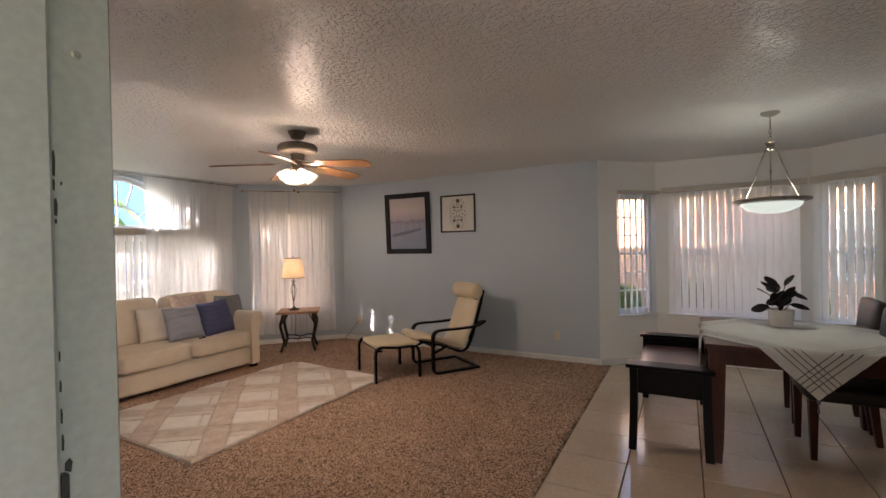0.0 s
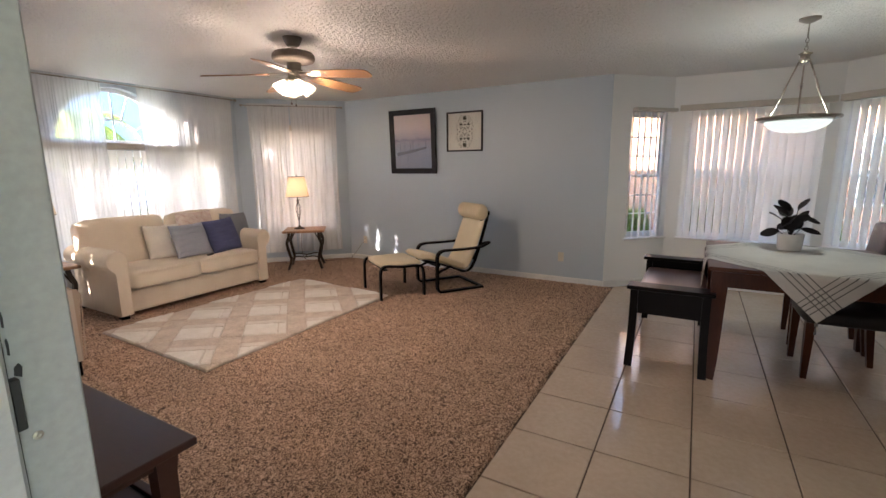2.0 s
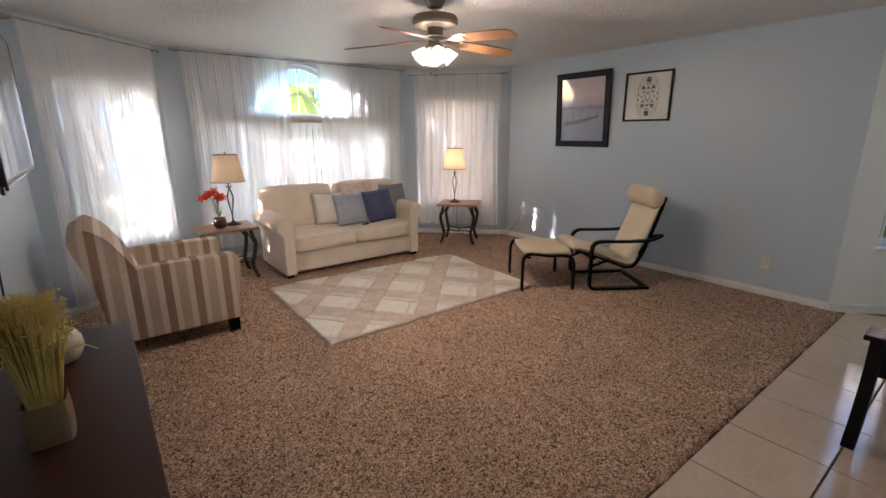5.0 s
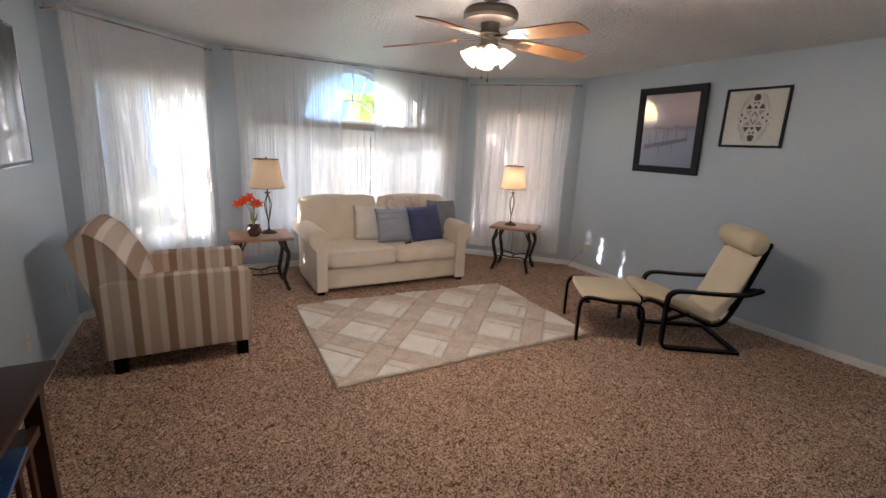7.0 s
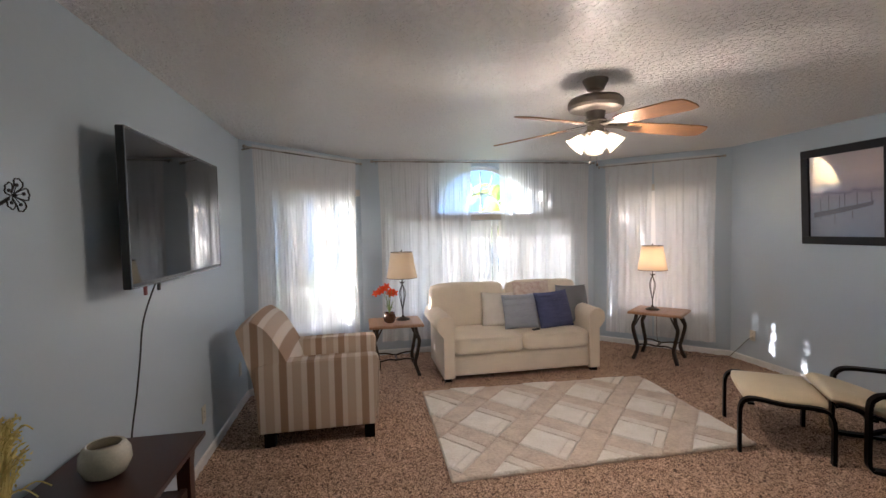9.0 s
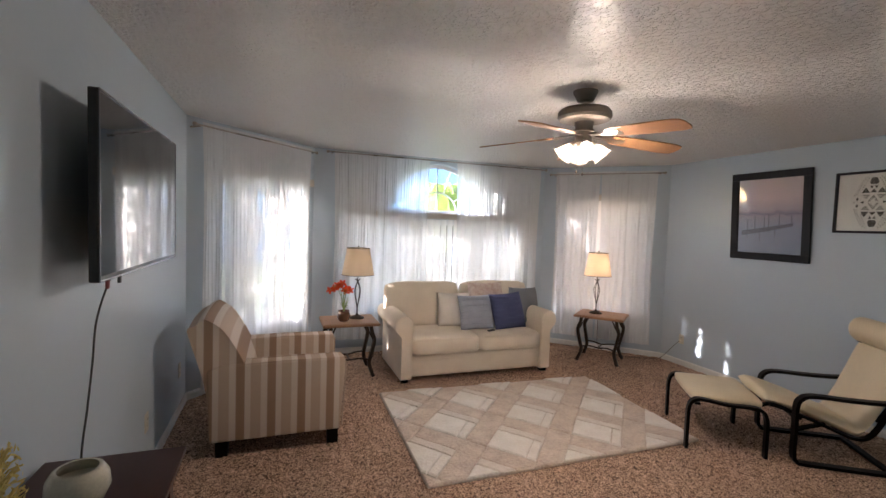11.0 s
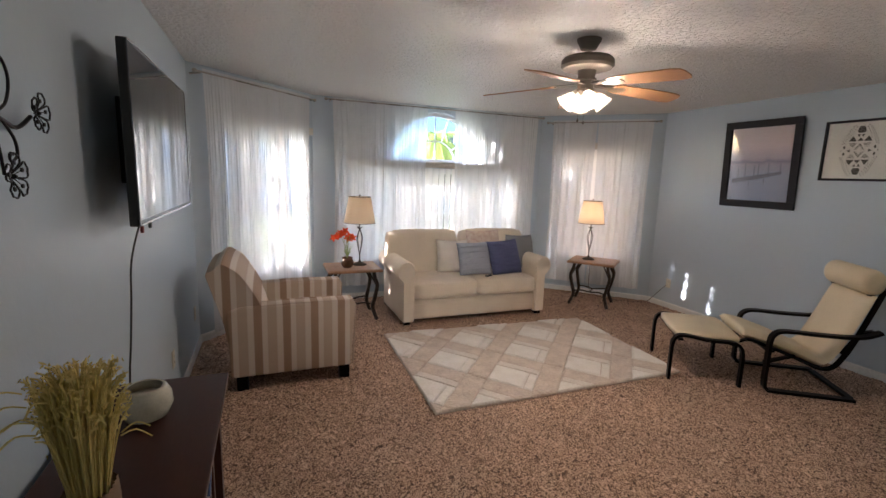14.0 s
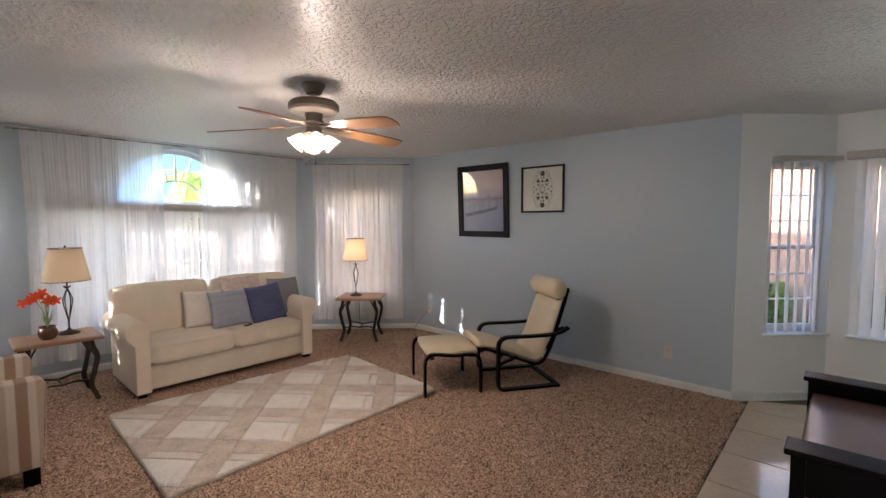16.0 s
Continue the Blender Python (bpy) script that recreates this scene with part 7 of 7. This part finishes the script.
for p, c in leaves:
    bm = bmesh.new()
    ln, wd = rr.uniform(0.11, 0.15), rr.uniform(0.085, 0.12)
    dirn = (c + Vector((0, 0, rr.uniform(0.8, 2.0) if (p - Vector((0, 0, p.z))).length < 0.045 else rr.uniform(-0.25, 0.6)))).normalized()
    side = Matrix.Rotation(rr.uniform(-0.9, 0.9), 3, dirn) @ Vector((-c.y, c.x, 0))
    nrm = dirn.cross(side).normalized()
    rows = []
    for i in range(9):
        t = i / 8
        ww = wd / 2 * math.sin(math.pi * min(1, t * 0.94 + 0.03)) ** 0.7
        mid = p + dirn * ln * t - nrm * (0.02 * t * t)
        rows.append([bm.verts.new(mid + side * ww * s + nrm * (-0.008 * (1 - abs(s)))) for s in (-1, 0, 1)])
    for a, b in zip(rows, rows[1:]):
        for i in range(2):
            bm.faces.new((a[i], a[i + 1], b[i + 1], b[i]))
    part("leaf", bm, M_DARKLEAF, pot, smooth=80)


def bench():
    ob = thing("bench", pose(3.15, -0.945, 0), "dark wooden bench with raised ends beside the table", "bench")
    ln, wd = 1.27, 0.52
    for s, x in ((-1, 0.0), (1, ln)):
        c = x - s * 0.06
        bm = bmesh.new()
        box(bm, c - 0.075, c + 0.075, -0.012, wd + 0.012, 0.585, 0.612, 0.006)
        part("end_cap", bm, M_DARKWOOD, ob)
        bm = bmesh.new()
        box(bm, c - 0.014, c + 0.014, 0.055, wd - 0.055, 0.40, 0.584, 0.004)
        part("end_panel", bm, M_DARKWOOD, ob)
        for y, q in ((0.035, -1), (wd - 0.035, 1)):
            bm = bmesh.new()
            sweep(bm, curve_points([(c, y, 0.584), (c, y, 0.40), (c + s * 0.008, y + q * 0.004, 0.2), (c - s * -0.022, y + q * 0.012, 0.0)], 9), [(-.026, -.026), (.026, -.026), (.026, .026), (-.026, .026)], up=(0, 1, 0))
            part("leg", bm, M_DARKWOOD, ob)
    bm = bmesh.new()
    soft_box(bm, 0.08, ln - 0.08, 0.03, wd - 0.03, 0.470, 0.515, 0.018, 0.006)
    part("seat", bm, M_BENCHSEAT, ob, "smooth mauve-brown seat", smooth=50)
    for y in (0.03, wd - 0.05):
        bm = bmesh.new()
        box(bm, 0.075, ln - 0.075, y, y + 0.02, 0.40, 0.469, 0.003)
        part("apron", bm, M_DARKWOOD, ob)


bench()


def dining_chair(m, label):
    ob = thing("dining_chair", m, label, "chair", "chairs at the dining table")     # seat faces local +y, origin under the seat centre
    for x in (-0.20, 0.20):
        for y, lean in ((0.20, 0.0), (-0.22, -0.04)):
            bm = bmesh.new()
            sweep(bm, [(x, y, 0.40), (x, y + lean * 0.3, 0.25), (x, y + lean, 0.0)], [(-.023, -.023), (.023, -.023), (.023, .023), (-.023, .023)], up=(0, 1, 0), scales=[1.15, 1, 0.75])
            part("leg", bm, M_TABLEWOOD, ob, "tapered red-brown leg")
    bm = bmesh.new()
    soft_box(bm, -0.235, 0.235, -0.235, 0.235, 0.39, 0.50, 0.03, 0.012)
    part("seat", bm, M_LEATHER, ob, smooth=50)
    bm = bmesh.new()
    soft_box(bm, -0.23, 0.23, -0.30, -0.225, 0.42, 0.99, 0.03, 0.008, pose(0, 0, 0) @ pose(0, -0.2625, 0.5, 7, 0, 0) @ pose(0, 0.2625, -0.5))
    part("backrest", bm, M_LEATHER, ob, smooth=50)
    return ob


chair = dining_chair(pose(3.74, -1.72, 0, 0, 0, 2), "dark brown leather dining chair pushed under the table")
copy_thing(chair, pose(4.40, -1.75, 0, 0, 0, -2))

# ---- pendant lamp ----


def pendant():
    X, Y = 4.0, -1.38
    ob = thing("pendant_lamp", pose(X, Y, H), "brushed nickel pendant lamp with a lit glass bowl over the table", "pendant lamp")
    bm = bmesh.new()
    lathe(bm, [(0, 0), (0.065, 0), (0.062, -0.012), (0.030, -0.028), (0.010, -0.034), (0, -0.034)], 28)
    part("canopy", bm, M_METAL, ob, smooth=40)
    bm = bmesh.new()
    tube(bm, [(0, 0, -0.03), (0, 0, -0.13)], 0.005, 8, up=(0, 1, 0))
    for k in range(3):
        cz = -0.145 - 0.026 * k
        pts = [(0.009 * math.cos(a) if k % 2 else 0, 0 if k % 2 else 0.009 * math.cos(a), cz + 0.018 * math.sin(a)) for a in (2 * math.pi * i / 12 for i in range(12))]
        tube(bm, pts, 0.0025, 5, up=(1, 0, 0) if k % 2 == 0 else (0, 1, 0), closed=True)
    part("chain", bm, M_METAL, ob)
    bm = bmesh.new()
    lathe(bm, [(0, -0.215), (0.022, -0.22), (0.042, -0.232), (0.030, -0.245), (0.024, -0.27), (0.034, -0.282), (0.018, -0.296), (0, -0.298)], 24)
    part("hub", bm, M_METAL, ob, smooth=40)
    for k in range(3):
        a = 0.9 + k * 2.094
        c, s = math.cos(a), math.sin(a)
        bm = bmesh.new()
        tube(bm, curve_points([(0.026 * c, 0.026 * s, -0.262), (0.045 * c, 0.045 * s, -0.30), (0.10 * c, 0.10 * s, -0.43), (0.125 * c, 0.125 * s, -0.50), (0.205 * c, 0.205 * s, -0.655)], 20), 0.0058, 8)
        for t, z in ((0.108, -0.45), (0.112, -0.465)):
            lathe(bm, [(0, -0.004), (0.010, -0.003), (0.010, 0.003), (0, 0.004)], 10, pose(t * c, t * s, z))
        part("arm", bm, M_METAL, ob, smooth=60)
    bm = bmesh.new()
    lathe(bm, [(0.200, -0.655), (0.250, -0.662), (0.254, -0.672), (0.246, -0.682), (0.205, -0.695), (0.190, -0.690), (0.200, -0.665)], 56)
    part("ring", bm, M_METAL, ob, "wide brushed metal rim", smooth=40)
    bm = bmesh.new()
    prof = [(0.198 * math.cos(a), -0.690 - 0.085 * math.sin(a)) for a in (math.pi / 2 * i / 14 for i in range(15))]
    prof[-1] = (0, prof[-1][1])
    lathe(bm, prof, 48)
    bowl = part("bowl", bm, M_PENDGLASS, ob, "lit greenish white glass bowl", smooth=60)
    bowl.visible_shadow = False
    bulb("pendant_light", (X, Y, H - 0.72), 0.4, (0.86, 1.0, 0.88), 0.06)


pendant()

# ---- floor tiles ----
tiled = new("floor_tile", None)
tagged(tiled, "beige square ceramic floor tiles with dark grout", "", "", "structure")
rng = random.Random(5)
PX, PY = 0.4545, 0.4365
for i in range(-5, 14):
    for j in range(0, 8):
        x0, y1 = 2.02 + i * PX, 0.0 - j * PY
        x1, y0 = x0 + PX, y1 - PY
        pts = [(x0, y0), (x1, y0), (x1, y1), (x0, y1)]
        if j == 7:
            y0 = -3.4
        lim = lambda y: W + max(0, min(0.59, 0.11 - y, y + 2.59))
        if x0 > lim((y0 + y1) / 2) - 0.03 or x1 < 0.02 or y1 < -3.39:
            continue
        g = 0.0035
        ring = []
        for px, py in ((x0 + g, y0 + g), (x1 - g, y0 + g), (x1 - g, y1 - g), (x0 + g, y1 - g)):
            ring.append((min(max(px, 0.002), lim(py) - 0.002), max(py, -3.398)))
        bm = bmesh.new()
        b = 0.003
        mx, my = sum(p[0] for p in ring) / 4, sum(p[1] for p in ring) / 4
        lo = [bm.verts.new((px, py, -0.008)) for px, py in ring]
        mid = [bm.verts.new((px, py, -0.003)) for px, py in ring]
        hi = [bm.verts.new((px + (b if px < mx else -b), py + (b if py < my else -b), 0.0)) for px, py in ring]
        for a, c in ((lo, mid), (mid, hi)):
            for k in range(4):
                bm.faces.new((a[k], a[(k + 1) % 4], c[(k + 1) % 4], c[k]))
        bm.faces.new(hi)
        part("tile", bm, M_TILE, tiled)
